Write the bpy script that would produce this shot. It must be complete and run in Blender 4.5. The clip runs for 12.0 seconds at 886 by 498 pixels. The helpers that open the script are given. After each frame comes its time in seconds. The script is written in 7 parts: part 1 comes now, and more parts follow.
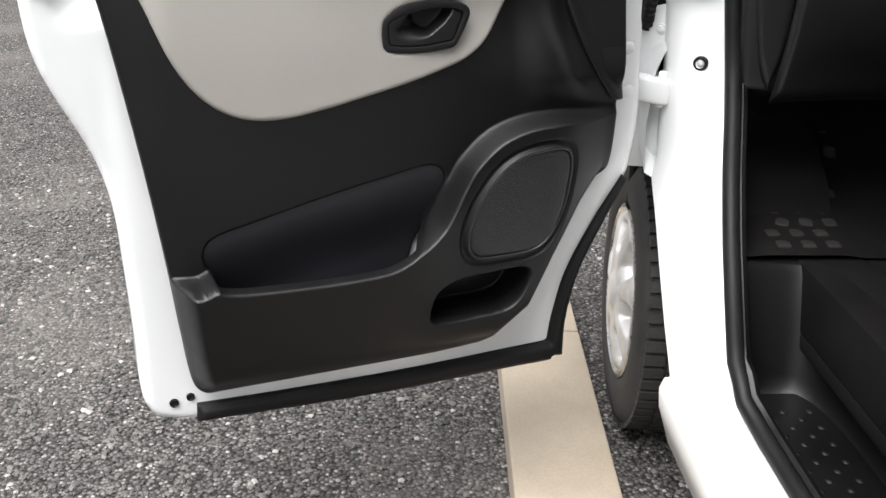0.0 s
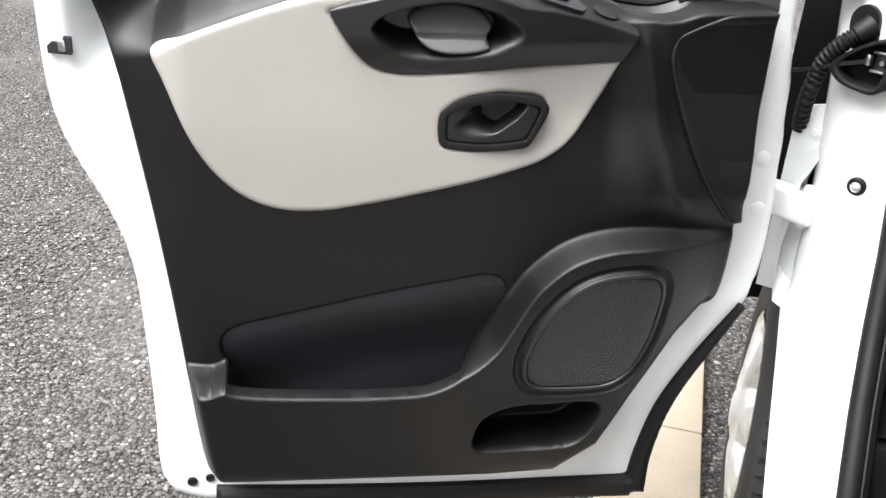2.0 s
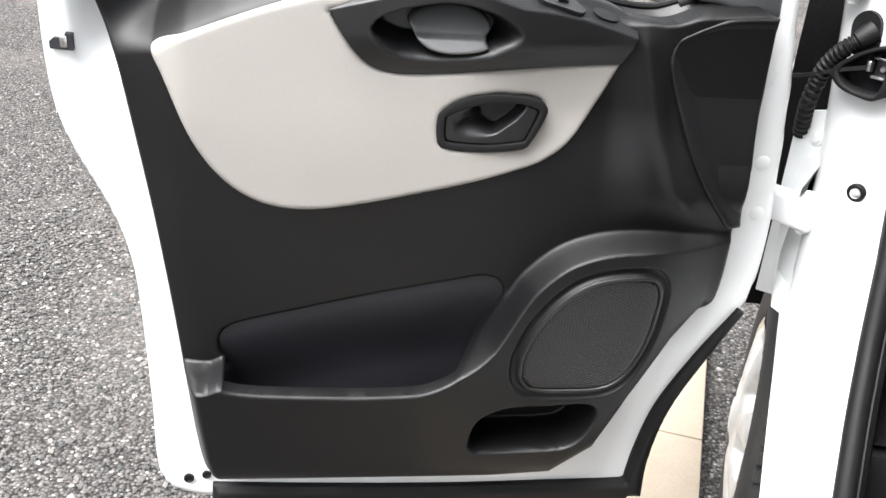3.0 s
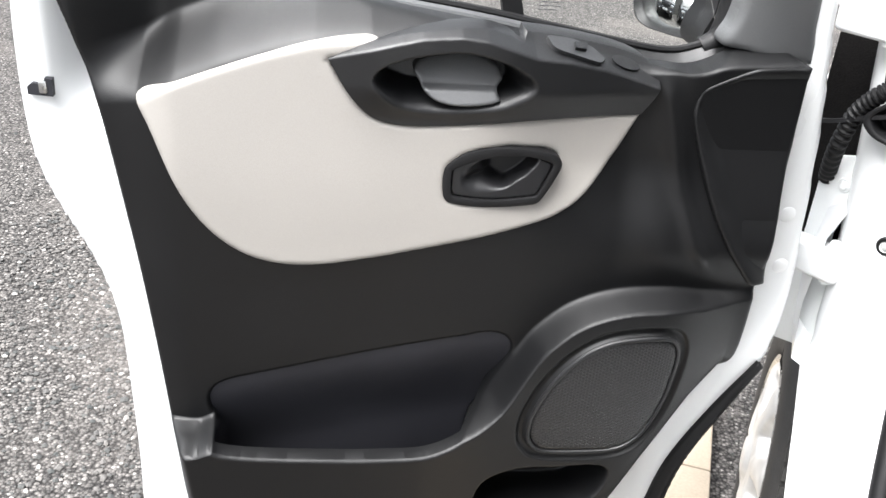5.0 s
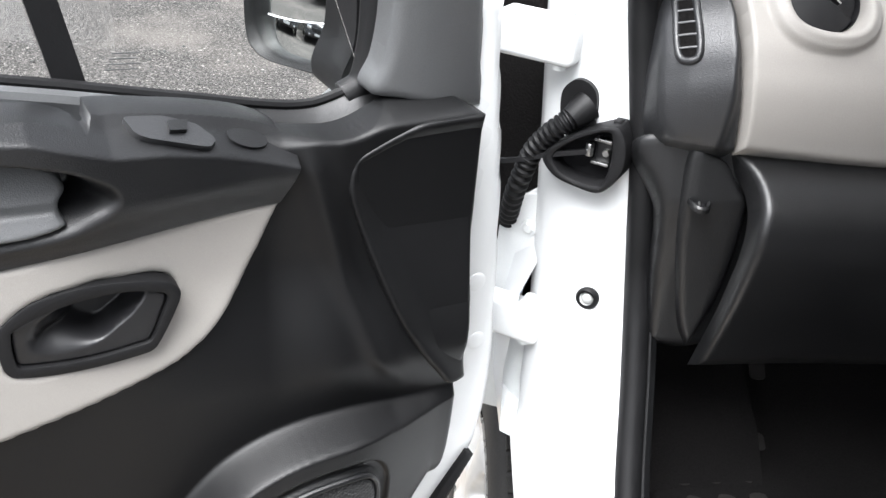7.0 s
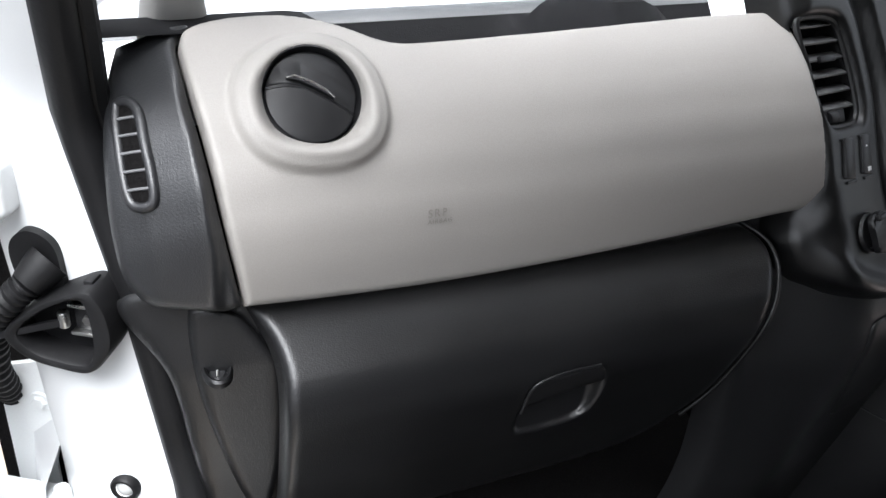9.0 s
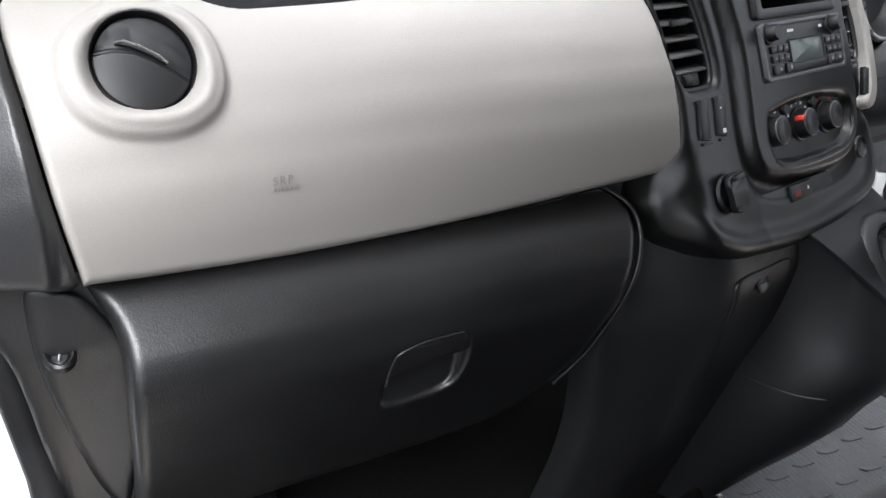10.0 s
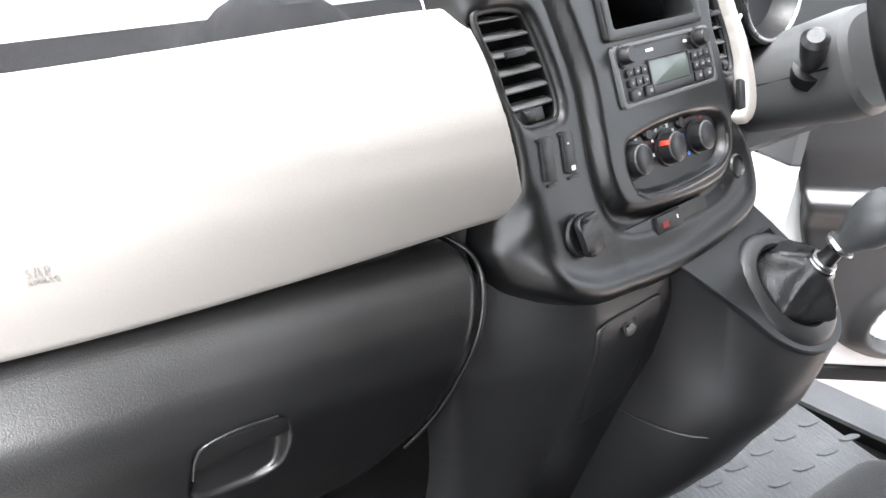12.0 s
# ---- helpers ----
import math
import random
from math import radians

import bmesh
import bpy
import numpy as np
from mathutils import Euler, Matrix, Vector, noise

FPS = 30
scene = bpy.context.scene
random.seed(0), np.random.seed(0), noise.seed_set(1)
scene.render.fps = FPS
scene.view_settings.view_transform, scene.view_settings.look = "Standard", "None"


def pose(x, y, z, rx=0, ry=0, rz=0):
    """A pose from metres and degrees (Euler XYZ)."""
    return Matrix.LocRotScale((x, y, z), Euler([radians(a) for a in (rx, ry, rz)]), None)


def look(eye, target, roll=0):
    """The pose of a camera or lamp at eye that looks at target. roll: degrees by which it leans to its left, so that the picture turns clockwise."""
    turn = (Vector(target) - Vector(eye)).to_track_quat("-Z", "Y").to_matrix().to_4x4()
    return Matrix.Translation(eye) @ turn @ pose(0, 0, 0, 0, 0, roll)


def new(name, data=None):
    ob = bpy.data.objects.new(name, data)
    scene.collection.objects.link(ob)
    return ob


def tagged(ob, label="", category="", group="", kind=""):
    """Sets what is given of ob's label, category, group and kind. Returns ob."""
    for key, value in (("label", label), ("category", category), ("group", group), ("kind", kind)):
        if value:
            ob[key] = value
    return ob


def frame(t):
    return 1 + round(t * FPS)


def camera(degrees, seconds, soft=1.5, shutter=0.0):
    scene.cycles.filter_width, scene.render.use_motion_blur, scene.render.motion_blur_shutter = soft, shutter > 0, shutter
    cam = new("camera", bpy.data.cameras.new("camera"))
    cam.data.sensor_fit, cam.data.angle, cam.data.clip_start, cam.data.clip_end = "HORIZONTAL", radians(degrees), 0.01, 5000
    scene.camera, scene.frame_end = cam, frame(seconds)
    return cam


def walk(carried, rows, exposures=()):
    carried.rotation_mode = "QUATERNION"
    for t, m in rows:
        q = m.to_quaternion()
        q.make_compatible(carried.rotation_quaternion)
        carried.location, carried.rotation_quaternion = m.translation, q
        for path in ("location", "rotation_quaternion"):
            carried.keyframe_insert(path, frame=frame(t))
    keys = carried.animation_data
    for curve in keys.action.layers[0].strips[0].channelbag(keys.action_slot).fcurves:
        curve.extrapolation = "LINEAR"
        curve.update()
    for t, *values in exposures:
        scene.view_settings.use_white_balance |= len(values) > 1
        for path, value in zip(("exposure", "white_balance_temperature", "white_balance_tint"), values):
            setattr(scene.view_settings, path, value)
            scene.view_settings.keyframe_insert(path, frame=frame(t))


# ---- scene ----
cam = camera(51.1, 12.0)
PATH = [
    (0, (-0.132, -0.184, 1.394), (-0.008, 1.632, 0.564), 1.7),
    (0.2, (-0.058, -0.146, 1.406), (-0.091, 1.67, 0.567), 1.4),
    (0.5, (0.032, -0.083, 1.434), (-0.164, 1.718, 0.586), 2.6),
    (1, (0.077, -0.011, 1.467), (-0.195, 1.767, 0.593), 3.5),
    (1.5, (0.057, 0.07, 1.501), (-0.219, 1.843, 0.618), 3.9),
    (2, (0.097, 0.134, 1.508), (-0.224, 1.893, 0.612), 3.7),
    (2.5, (0.112, 0.132, 1.5), (-0.226, 1.894, 0.616), 4.0),
    (2.7, (0.115, 0.132, 1.5), (-0.225, 1.893, 0.615), 4.1),
    (4.5, (0.108, 0.189, 1.564), (-0.231, 1.93, 0.641), 4.7),
    (5, (0.076, 0.248, 1.563), (-0.257, 1.988, 0.635), 4.9),
    (5.5, (0.002, 0.353, 1.562), (-0.197, 2.114, 0.635), 5.5),
    (6, (-0.041, 0.419, 1.564), (-0.013, 2.195, 0.644), 6.0),
    (6.5, (-0.03, 0.495, 1.569), (0.193, 2.258, 0.651), 6.3),
    (7, (0.078, 0.628, 1.558), (0.464, 2.36, 0.635), 6.3),
    (7.5, (0.171, 0.746, 1.543), (0.761, 2.428, 0.635), 6.6),
    (7.7, (0.205, 0.79, 1.532), (0.892, 2.436, 0.627), 6.7),
    (9.3, (0.431, 0.876, 1.658), (1.31, 2.359, 0.645), 4.2),
    (9.5, (0.436, 0.859, 1.629), (1.346, 2.336, 0.635), 4.3),
    (10, (0.46, 0.843, 1.615), (1.462, 2.265, 0.629), 4.5),
    (10.5, (0.471, 0.844, 1.599), (1.526, 2.237, 0.627), 4.3),
    (11, (0.481, 0.847, 1.602), (1.564, 2.218, 0.628), 4.2),
    (11.5, (0.509, 0.842, 1.613), (1.584, 2.206, 0.621), 3.7),
    (12, (0.626, 0.862, 1.648), (1.676, 2.221, 0.622), 3.1),
]
walk(cam, [(t, look(eye, target, roll)) for t, eye, target, roll in PATH],
     [(0, 0.9, 6500, 10), (1.0, 1.15, 6500, 10), (2.5, 1.5, 6450, 10), (5, 1.65, 6400, 10), (6.5, 1.65, 6300, 10), (7.5, 1.4, 6250, 10), (9.3, 1.35, 6150, 10), (10, 1.7, 6200, 10), (10.5, 2.4, 6250, 10), (11, 2.9, 6300, 10), (12, 3.25, 6350, 10)])

# ---- light ----
world = bpy.data.worlds.new("sky")
scene.world = world
world.use_nodes = True
sky = world.node_tree.nodes.new("ShaderNodeTexSky")
sky.sky_type, sky.sun_disc = "NISHITA", False
sky.sun_elevation, sky.sun_rotation = radians(65), radians(225)
sky.air_density, sky.dust_density, sky.ozone_density = 1.0, 5.0, 0.6
back = world.node_tree.nodes["Background"]
grey_sky = world.node_tree.nodes.new("ShaderNodeHueSaturation")  # high cloud takes the blue out
grey_sky.inputs["Saturation"].default_value = 0.22
world.node_tree.links.new(sky.outputs[0], grey_sky.inputs["Color"])
world.node_tree.links.new(grey_sky.outputs[0], back.inputs[0])
back.inputs[1].default_value = 0.14
sun = new("sun", bpy.data.lights.new("sun", "SUN"))
sun.data.energy, sun.data.angle, sun.data.color = 3.6, radians(50), (1.0, 0.99, 0.98)
sun.matrix_world = look((-1.8, -1.85, 5.5), (0, 0, 0))

# ---- materials ----
def material(name, base, rough=0.5, metal=0.0, bump=0.0, grain=400.0, vary=0.12, spread=6.0, coat=0.0, sheen=0.0, fine=0.0, spec=0.5):
    """A surface with its colour varied at a large and a small scale, and a fine relief."""
    m = bpy.data.materials.new(name)
    m.use_nodes = True
    t = m.node_tree
    n, l = t.nodes, t.links
    bsdf = n["Principled BSDF"]
    place = n.new("ShaderNodeTexCoord")
    big, small = n.new("ShaderNodeTexNoise"), n.new("ShaderNodeTexNoise")
    for tex, scale, detail in ((big, spread, 5.0), (small, grain, 2.0)):
        tex.inputs["Scale"].default_value, tex.inputs["Detail"].default_value = scale, detail
        l.new(place.outputs["Object"], tex.inputs["Vector"])
    ramp = n.new("ShaderNodeMapRange")
    ramp.inputs["From Min"].default_value, ramp.inputs["From Max"].default_value = 0.3, 0.7
    ramp.inputs["To Min"].default_value, ramp.inputs["To Max"].default_value = 1 - vary, 1 + vary
    l.new(big.outputs["Fac"], ramp.inputs["Value"])
    dots = n.new("ShaderNodeMapRange")
    dots.inputs["From Min"].default_value, dots.inputs["From Max"].default_value = 0.3, 0.7
    dots.inputs["To Min"].default_value, dots.inputs["To Max"].default_value = 1 - fine, 1 + fine
    l.new(small.outputs["Fac"], dots.inputs["Value"])
    times = n.new("ShaderNodeMath")
    times.operation = "MULTIPLY"
    l.new(ramp.outputs[0], times.inputs[0]), l.new(dots.outputs[0], times.inputs[1])
    mix = n.new("ShaderNodeVectorMath")
    mix.operation = "SCALE"
    mix.inputs[0].default_value = base
    l.new(times.outputs[0], mix.inputs["Scale"])
    l.new(mix.outputs[0], bsdf.inputs["Base Color"])
    gloss = n.new("ShaderNodeMapRange")
    gloss.inputs["From Min"].default_value, gloss.inputs["From Max"].default_value = 0.3, 0.7
    gloss.inputs["To Min"].default_value, gloss.inputs["To Max"].default_value = max(0.02, rough - 0.06), min(1, rough + 0.06)
    l.new(big.outputs["Fac"], gloss.inputs["Value"])
    l.new(gloss.outputs[0], bsdf.inputs["Roughness"])
    bsdf.inputs["Metallic"].default_value = metal
    bsdf.inputs["Specular IOR Level"].default_value = spec
    bsdf.inputs["Coat Weight"].default_value, bsdf.inputs["Coat Roughness"].default_value = coat, 0.06
    bsdf.inputs["Sheen Weight"].default_value = sheen
    if bump:
        relief_node = n.new("ShaderNodeBump")
        relief_node.inputs["Strength"].default_value, relief_node.inputs["Distance"].default_value = bump, 0.001
        l.new(small.outputs["Fac"], relief_node.inputs["Height"])
        l.new(relief_node.outputs[0], bsdf.inputs["Normal"])
    return m


PAINT = material("white_paint", (0.73, 0.745, 0.75), 0.32, coat=0.6, vary=0.02, spread=3, grain=900, fine=0.01)
PAINT_DULL = material("white_paint_jamb", (0.74, 0.76, 0.76), 0.45, coat=0.2, vary=0.05, spread=9, grain=500, fine=0.02)
TRIM = material("black_grained_plastic", (0.0020, 0.0021, 0.0025), 0.46, spec=0.38, bump=0.25, grain=900, vary=0.12, spread=5, fine=0.15)
TRIM_SOFT = material("charcoal_grained_plastic", (0.0040, 0.0042, 0.0049), 0.44, spec=0.58, bump=0.3, grain=700, vary=0.1, spread=5, fine=0.15)
DASH_SOFT = material("charcoal_leather_grain_plastic", (0.0060, 0.0061, 0.0066), 0.35, spec=0.64, bump=0.3, grain=760, vary=0.1, spread=5, fine=0.2)
SHROUD = material("slate_shroud_plastic", (0.060, 0.061, 0.063), 0.5, bump=0.3, grain=800, vary=0.06, fine=0.08)
POD = material("charcoal_pod_plastic", (0.0150, 0.0152, 0.0162), 0.40, spec=0.58, bump=0.25, grain=800, vary=0.1, spread=5, fine=0.15)
CAP = material("slate_grained_plastic", (0.016, 0.0165, 0.0180), 0.40, spec=0.8, bump=0.35, grain=700, vary=0.08, spread=5, fine=0.12)
DARK = material("black_lining", (0.0115, 0.0117, 0.0155), 0.6, bump=0.3, grain=1200, vary=0.2)
GLOSS = material("gloss_black_plastic", (0.010, 0.010, 0.011), 0.36, bump=0.05, grain=900, vary=0.1)
GREY = material("warm_grey_plastic", (0.340, 0.322, 0.300), 0.5, bump=0.25, grain=1100, vary=0.035, spread=4, fine=0.05)
GREYTOP = material("slate_plastic", (0.068, 0.070, 0.072), 0.38, spec=0.9, bump=0.3, grain=800, vary=0.08, fine=0.1)
TRAY = material("matt_black_tray", (0.006, 0.006, 0.0068), 0.8, spec=0.15, bump=0.4, grain=700, vary=0.15)
RUBBER = material("black_rubber", (0.006, 0.006, 0.0066), 0.55, spec=0.3, bump=0.2, grain=300, vary=0.25, spread=14)
TYRE = material("tyre_rubber", (0.022, 0.021, 0.020), 0.75, bump=0.4, grain=260, vary=0.4, spread=16, fine=0.2)
HUB = material("silver_hubcap", (0.66, 0.65, 0.63), 0.36, metal=0.35, bump=0.05, grain=200, vary=0.15, spread=20)
STEEL = material("bright_steel", (0.55, 0.55, 0.54), 0.3, metal=1.0, vary=0.2, spread=60)
CHROME = material("chrome", (0.85, 0.85, 0.86), 0.12, metal=1.0, vary=0.03)
MARK = material("white_print", (0.75, 0.75, 0.75), 0.6, vary=0.05)
DIM_MARK = material("grey_print", (0.30, 0.30, 0.30), 0.6, vary=0.05)
DULL_RED = material("dull_red_print", (0.20, 0.018, 0.015), 0.5, vary=0.05)
RED = material("red_print", (0.55, 0.04, 0.02), 0.5, vary=0.05)
BLUE = material("blue_print", (0.04, 0.12, 0.5), 0.5, vary=0.05)
CLOTH = material("charcoal_seat_cloth", (0.022, 0.022, 0.024), 0.9, bump=0.7, grain=500, vary=0.2, sheen=0.3, fine=0.3)
MAT_RUBBER = material("grey_floor_rubber", (0.16, 0.165, 0.173), 0.55, bump=0.4, grain=500, vary=0.15, spread=9, fine=0.15)
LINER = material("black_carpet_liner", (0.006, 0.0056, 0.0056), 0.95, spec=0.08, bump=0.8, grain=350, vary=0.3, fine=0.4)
CONCRETE = material("cream_concrete", (0.31, 0.262, 0.203), 0.85, bump=0.5, grain=160, vary=0.12, spread=5, fine=0.06)
PANEL_LCD = material("grey_display", (0.10, 0.12, 0.11), 0.2, vary=0.05)


def glass(name, tint=(0.985, 1.0, 0.99), mirror=False):
    m = bpy.data.materials.new(name)
    m.use_nodes = True
    b = m.node_tree.nodes["Principled BSDF"]
    b.inputs["Base Color"].default_value = (*tint, 1)
    b.inputs["Roughness"].default_value = 0.0 if not mirror else 0.02
    if mirror:
        b.inputs["Metallic"].default_value = 1.0
    else:
        b.inputs["Transmission Weight"].default_value, b.inputs["IOR"].default_value = 1.0, 1.45
    return m


GLASS = glass("window_glass")
MIRROR = glass("mirror_glass", (0.86, 0.89, 0.88), True)

# ---- mesh tools ----
def solid(name, verts, faces, mat, parent=None, label="", smooth=True):
    me = bpy.data.meshes.new(name)
    me.from_pydata([tuple(v) for v in verts], [], [tuple(f) for f in faces])
    me.validate()
    me.materials.append(mat)
    me.polygons.foreach_set("use_smooth", [smooth] * len(me.polygons))
    ob = new(name, me)
    ob.parent = parent
    if label:
        ob["label"] = label
    return ob


def part(name, bm, mat, parent=None, label="", smooth=True):
    """Links a bmesh as one mesh object under a thing or a part."""
    bmesh.ops.recalc_face_normals(bm, faces=bm.faces[:])
    me = bpy.data.meshes.new(name)
    bm.to_mesh(me)
    bm.free()
    me.materials.append(mat)
    me.polygons.foreach_set("use_smooth", [smooth] * len(me.polygons))
    if smooth:
        me.set_sharp_from_angle(angle=radians(38))
    ob = new(name, me)
    ob.parent = parent
    if label:
        ob["label"] = label
    return ob


def thing(name, m, label, category, group="", kind=""):
    ob = new(name)
    ob.matrix_world = m
    ob.empty_display_size = 0.05
    return tagged(ob, label, category, group, kind)


def loop(points, n=6, closed=True):
    """A smooth curve through the points; a point given twice makes a corner."""
    p = np.array(points, float)
    k = len(p)
    out = []
    for i in range(k if closed else k - 1):
        a, b = p[i], p[(i + 1) % k]
        if np.allclose(a, b):
            continue
        before = p[(i - 1) % k] if closed or i else a
        after = p[(i + 2) % k] if closed or i + 2 < k else b
        d = np.linalg.norm(b - a)
        ta = (b - before) * d / max(np.linalg.norm(b - a) + np.linalg.norm(a - before), 1e-9) if not np.allclose(a, before) else (b - a)
        tb = (after - a) * d / max(np.linalg.norm(b - a) + np.linalg.norm(after - b), 1e-9) if not np.allclose(b, after) else (b - a)
        for s in np.arange(n) / n:
            out.append((2 * s**3 - 3 * s**2 + 1) * a + (s**3 - 2 * s**2 + s) * ta + (3 * s**2 - 2 * s**3) * b + (s**3 - s**2) * tb)
    if not closed:
        out.append(p[-1])
    return np.array(out)


def inside(u, v, poly):
    """Distance to the outline, positive inside it, and the nearest place on it."""
    pts = np.stack([u.ravel(), v.ravel()], 1)
    a, b = poly, np.roll(poly, -1, 0)
    best, near, odd = np.full(len(pts), 1e9), np.zeros_like(pts), np.zeros(len(pts), bool)
    for (ax, ay), (bx, by) in zip(a, b):
        d = np.array([bx - ax, by - ay])
        q = d @ d
        if q < 1e-14:
            continue
        s = np.clip(((pts - (ax, ay)) @ d) / q, 0, 1)
        c = np.array([ax, ay]) + s[:, None] * d
        r = ((pts - c) ** 2).sum(1)
        hit = r < best
        best[hit], near[hit] = r[hit], c[hit]
        cross = (ay > pts[:, 1]) != (by > pts[:, 1])
        with np.errstate(divide="ignore", invalid="ignore"):
            odd ^= cross & (pts[:, 0] < (bx - ax) * (pts[:, 1] - ay) / (by - ay) + ax)
    dist = np.sqrt(best) * np.where(odd, 1, -1)
    return dist.reshape(u.shape), near.reshape(*u.shape, 2)


def step(x, a, b):
    s = np.clip((np.asarray(x, float) - a) / (b - a), 0, 1)
    return s * s * (3 - 2 * s)


def relief(name, outline, height, mat, parent, pitch=0.005, depth=0.02, edge=0.005, holes=(), label="", back=True, corner=6, floor=None):
    """A moulded panel: a sheet over the outline whose height is a function of its two coordinates, with a rounded rim and a thickness."""
    poly = loop(outline, corner)
    cut = [loop(h, corner) for h in holes]
    lo, hi = poly.min(0) - pitch * 1.01, poly.max(0) + pitch * 1.01
    gu, gv = np.arange(lo[0], hi[0] + pitch, pitch), np.arange(lo[1], hi[1] + pitch, pitch)
    u, v = np.meshgrid(gu, gv, indexing="ij")
    s, near = inside(u, v, poly)
    rim = np.ones(s.shape, bool)
    for c in cut:
        sc, nc = inside(u, v, c)
        closer = -sc < s
        rim &= ~closer
        s, near = np.where(closer, -sc, s), np.where(closer[..., None], nc, near)
    good = s > 0
    cells = good[:-1, :-1] | good[1:, :-1] | good[1:, 1:] | good[:-1, 1:]
    used = np.zeros_like(good)
    for di in (0, 1):
        for dj in (0, 1):
            used[di:used.shape[0] - 1 + di, dj:used.shape[1] - 1 + dj] |= cells
    u, v = np.where(good, u, near[..., 0]), np.where(good, v, near[..., 1])
    s = np.where(good, s, 0)
    w = height(u, v)
    if edge:
        r = np.clip(edge - s, 0, edge)
        w = w - (edge - np.sqrt(np.maximum(edge**2 - r**2, 0)))
    ids = np.full(good.shape, -1)
    ids[used] = np.arange(used.sum())
    verts = np.stack([u[used], v[used], w[used]], 1)
    i, j = np.nonzero(cells)
    quads = np.stack([ids[i, j], ids[i + 1, j], ids[i + 1, j + 1], ids[i, j + 1]], 1)
    n = len(verts)
    edges = {}
    for q in quads.tolist():
        for a, b in zip(q, q[1:] + q[:1]):
            if (b, a) in edges:
                del edges[(b, a)]
            else:
                edges[(a, b)] = 1
    low = verts.copy()
    low[:, 2] -= depth
    if floor is not None:
        low[:, 2] = np.where(rim[used], np.minimum(low[:, 2], floor), low[:, 2])
    faces = quads.tolist() + [(b, a, a + n, b + n) for a, b in edges]
    if back:
        faces += [[x + n for x in reversed(q)] for q in quads.tolist()]
    return solid(name, np.concatenate([verts, low]), faces, mat, parent, label)


def plate(outline, z0, z1, bevel=0.0, n=6, smoothed=True, segments=2):
    """An extruded outline with its upper rim rounded."""
    bm = bmesh.new()
    pts = loop(outline, n) if smoothed else np.array(outline, float)
    low = [bm.verts.new((x, y, z0)) for x, y in pts]
    top = [bm.verts.new((x, y, z1)) for x, y in pts]
    face = bm.faces.new(top)
    bm.faces.new(low[::-1])
    for k in range(len(pts)):
        bm.faces.new((low[k - 1], low[k], top[k], top[k - 1]))
    if bevel:
        bmesh.ops.bevel(bm, geom=list(face.edges), offset=bevel, segments=segments, affect="EDGES", profile=0.5)
    return bm


def box(lo, hi, bevel=0.0, segments=2):
    bm = bmesh.new()
    bmesh.ops.create_cube(bm, size=1, matrix=Matrix.Translation([(a + b) / 2 for a, b in zip(lo, hi)]) @ Matrix.Diagonal([b - a for a, b in zip(lo, hi)] + [1]))
    if bevel:
        bmesh.ops.bevel(bm, geom=bm.edges[:], offset=bevel, segments=segments, affect="EDGES", profile=0.5)
    return bm


def ring(outer, inner, z0, z1, bevel=0.0, n=6):
    """A frame between two outlines with the same number of points."""
    a, b = loop(outer, n), loop(inner, n)
    k = len(a)
    verts, faces = [], []
    cut = bevel
    def lerp(p, q, d):
        v = q - p
        return p + v * (d / np.maximum(np.linalg.norm(v, axis=1, keepdims=True), 1e-9))
    rows = [(a, z0), (a, z1 - cut), (lerp(a, b, cut * 0.3), z1 - cut * 0.3), (lerp(a, b, cut), z1), (lerp(b, a, cut), z1), (lerp(b, a, cut * 0.3), z1 - cut * 0.3), (b, z1 - cut), (b, z0)]
    bm = bmesh.new()
    made = [[bm.verts.new((*p, z)) for p in pts] for pts, z in rows]
    for r in range(len(rows)):
        s = (r + 1) % len(rows)
        for i in range(k):
            bm.faces.new((made[r][i], made[r][(i + 1) % k], made[s][(i + 1) % k], made[s][i]))
    return bm


def tube(path, radius, sides=10, closed=False, flat=1.0, caps=True):
    """A round section drawn along a path; the radius may be a list; flat squeezes the section."""
    p = np.array(path, float)
    k = len(p)
    radii = np.broadcast_to(np.asarray(radius, float), k)
    bm = bmesh.new()
    rows = []
    up = Vector((0, 0, 1))
    last = None
    for i in range(k):
        a, b = p[i - 1] if (i or closed) else p[0], p[(i + 1) % k] if (i < k - 1 or closed) else p[-1]
        d = Vector(b - a).normalized()
        side = last - d * last.dot(d) if last is not None else d.cross(up if abs(d.z) < 0.9 else Vector((1, 0, 0)))
        side.normalize()
        last = side
        other = d.cross(side)
        rows.append([bm.verts.new(Vector(p[i]) + (side * math.cos(t) + other * math.sin(t) * flat) * radii[i]) for t in np.linspace(0, 2 * math.pi, sides, endpoint=False)])
    for i in range(k if closed else k - 1):
        j = (i + 1) % k
        for s in range(sides):
            bm.faces.new((rows[i][s], rows[i][(s + 1) % sides], rows[j][(s + 1) % sides], rows[j][s]))
    if caps and not closed:
        bm.faces.new(rows[0][::-1]), bm.faces.new(rows[-1])
    return bm


def lathe(profile, n=48, axis="z"):
    """A profile of (radius, height) turned round an axis."""
    bm = bmesh.new()
    rows = []
    for r, h in profile:
        ringv = []
        for t in np.linspace(0, 2 * math.pi, n, endpoint=False):
            x, y = r * math.cos(t), r * math.sin(t)
            ringv.append(bm.verts.new((x, y, h) if axis == "z" else (h, x, y)))
        rows.append(ringv)
    for a, b in zip(rows, rows[1:]):
        for i in range(n):
            bm.faces.new((a[i], a[(i + 1) % n], b[(i + 1) % n], b[i]))
    bmesh.ops.remove_doubles(bm, verts=bm.verts[:], dist=1e-6)
    return bm


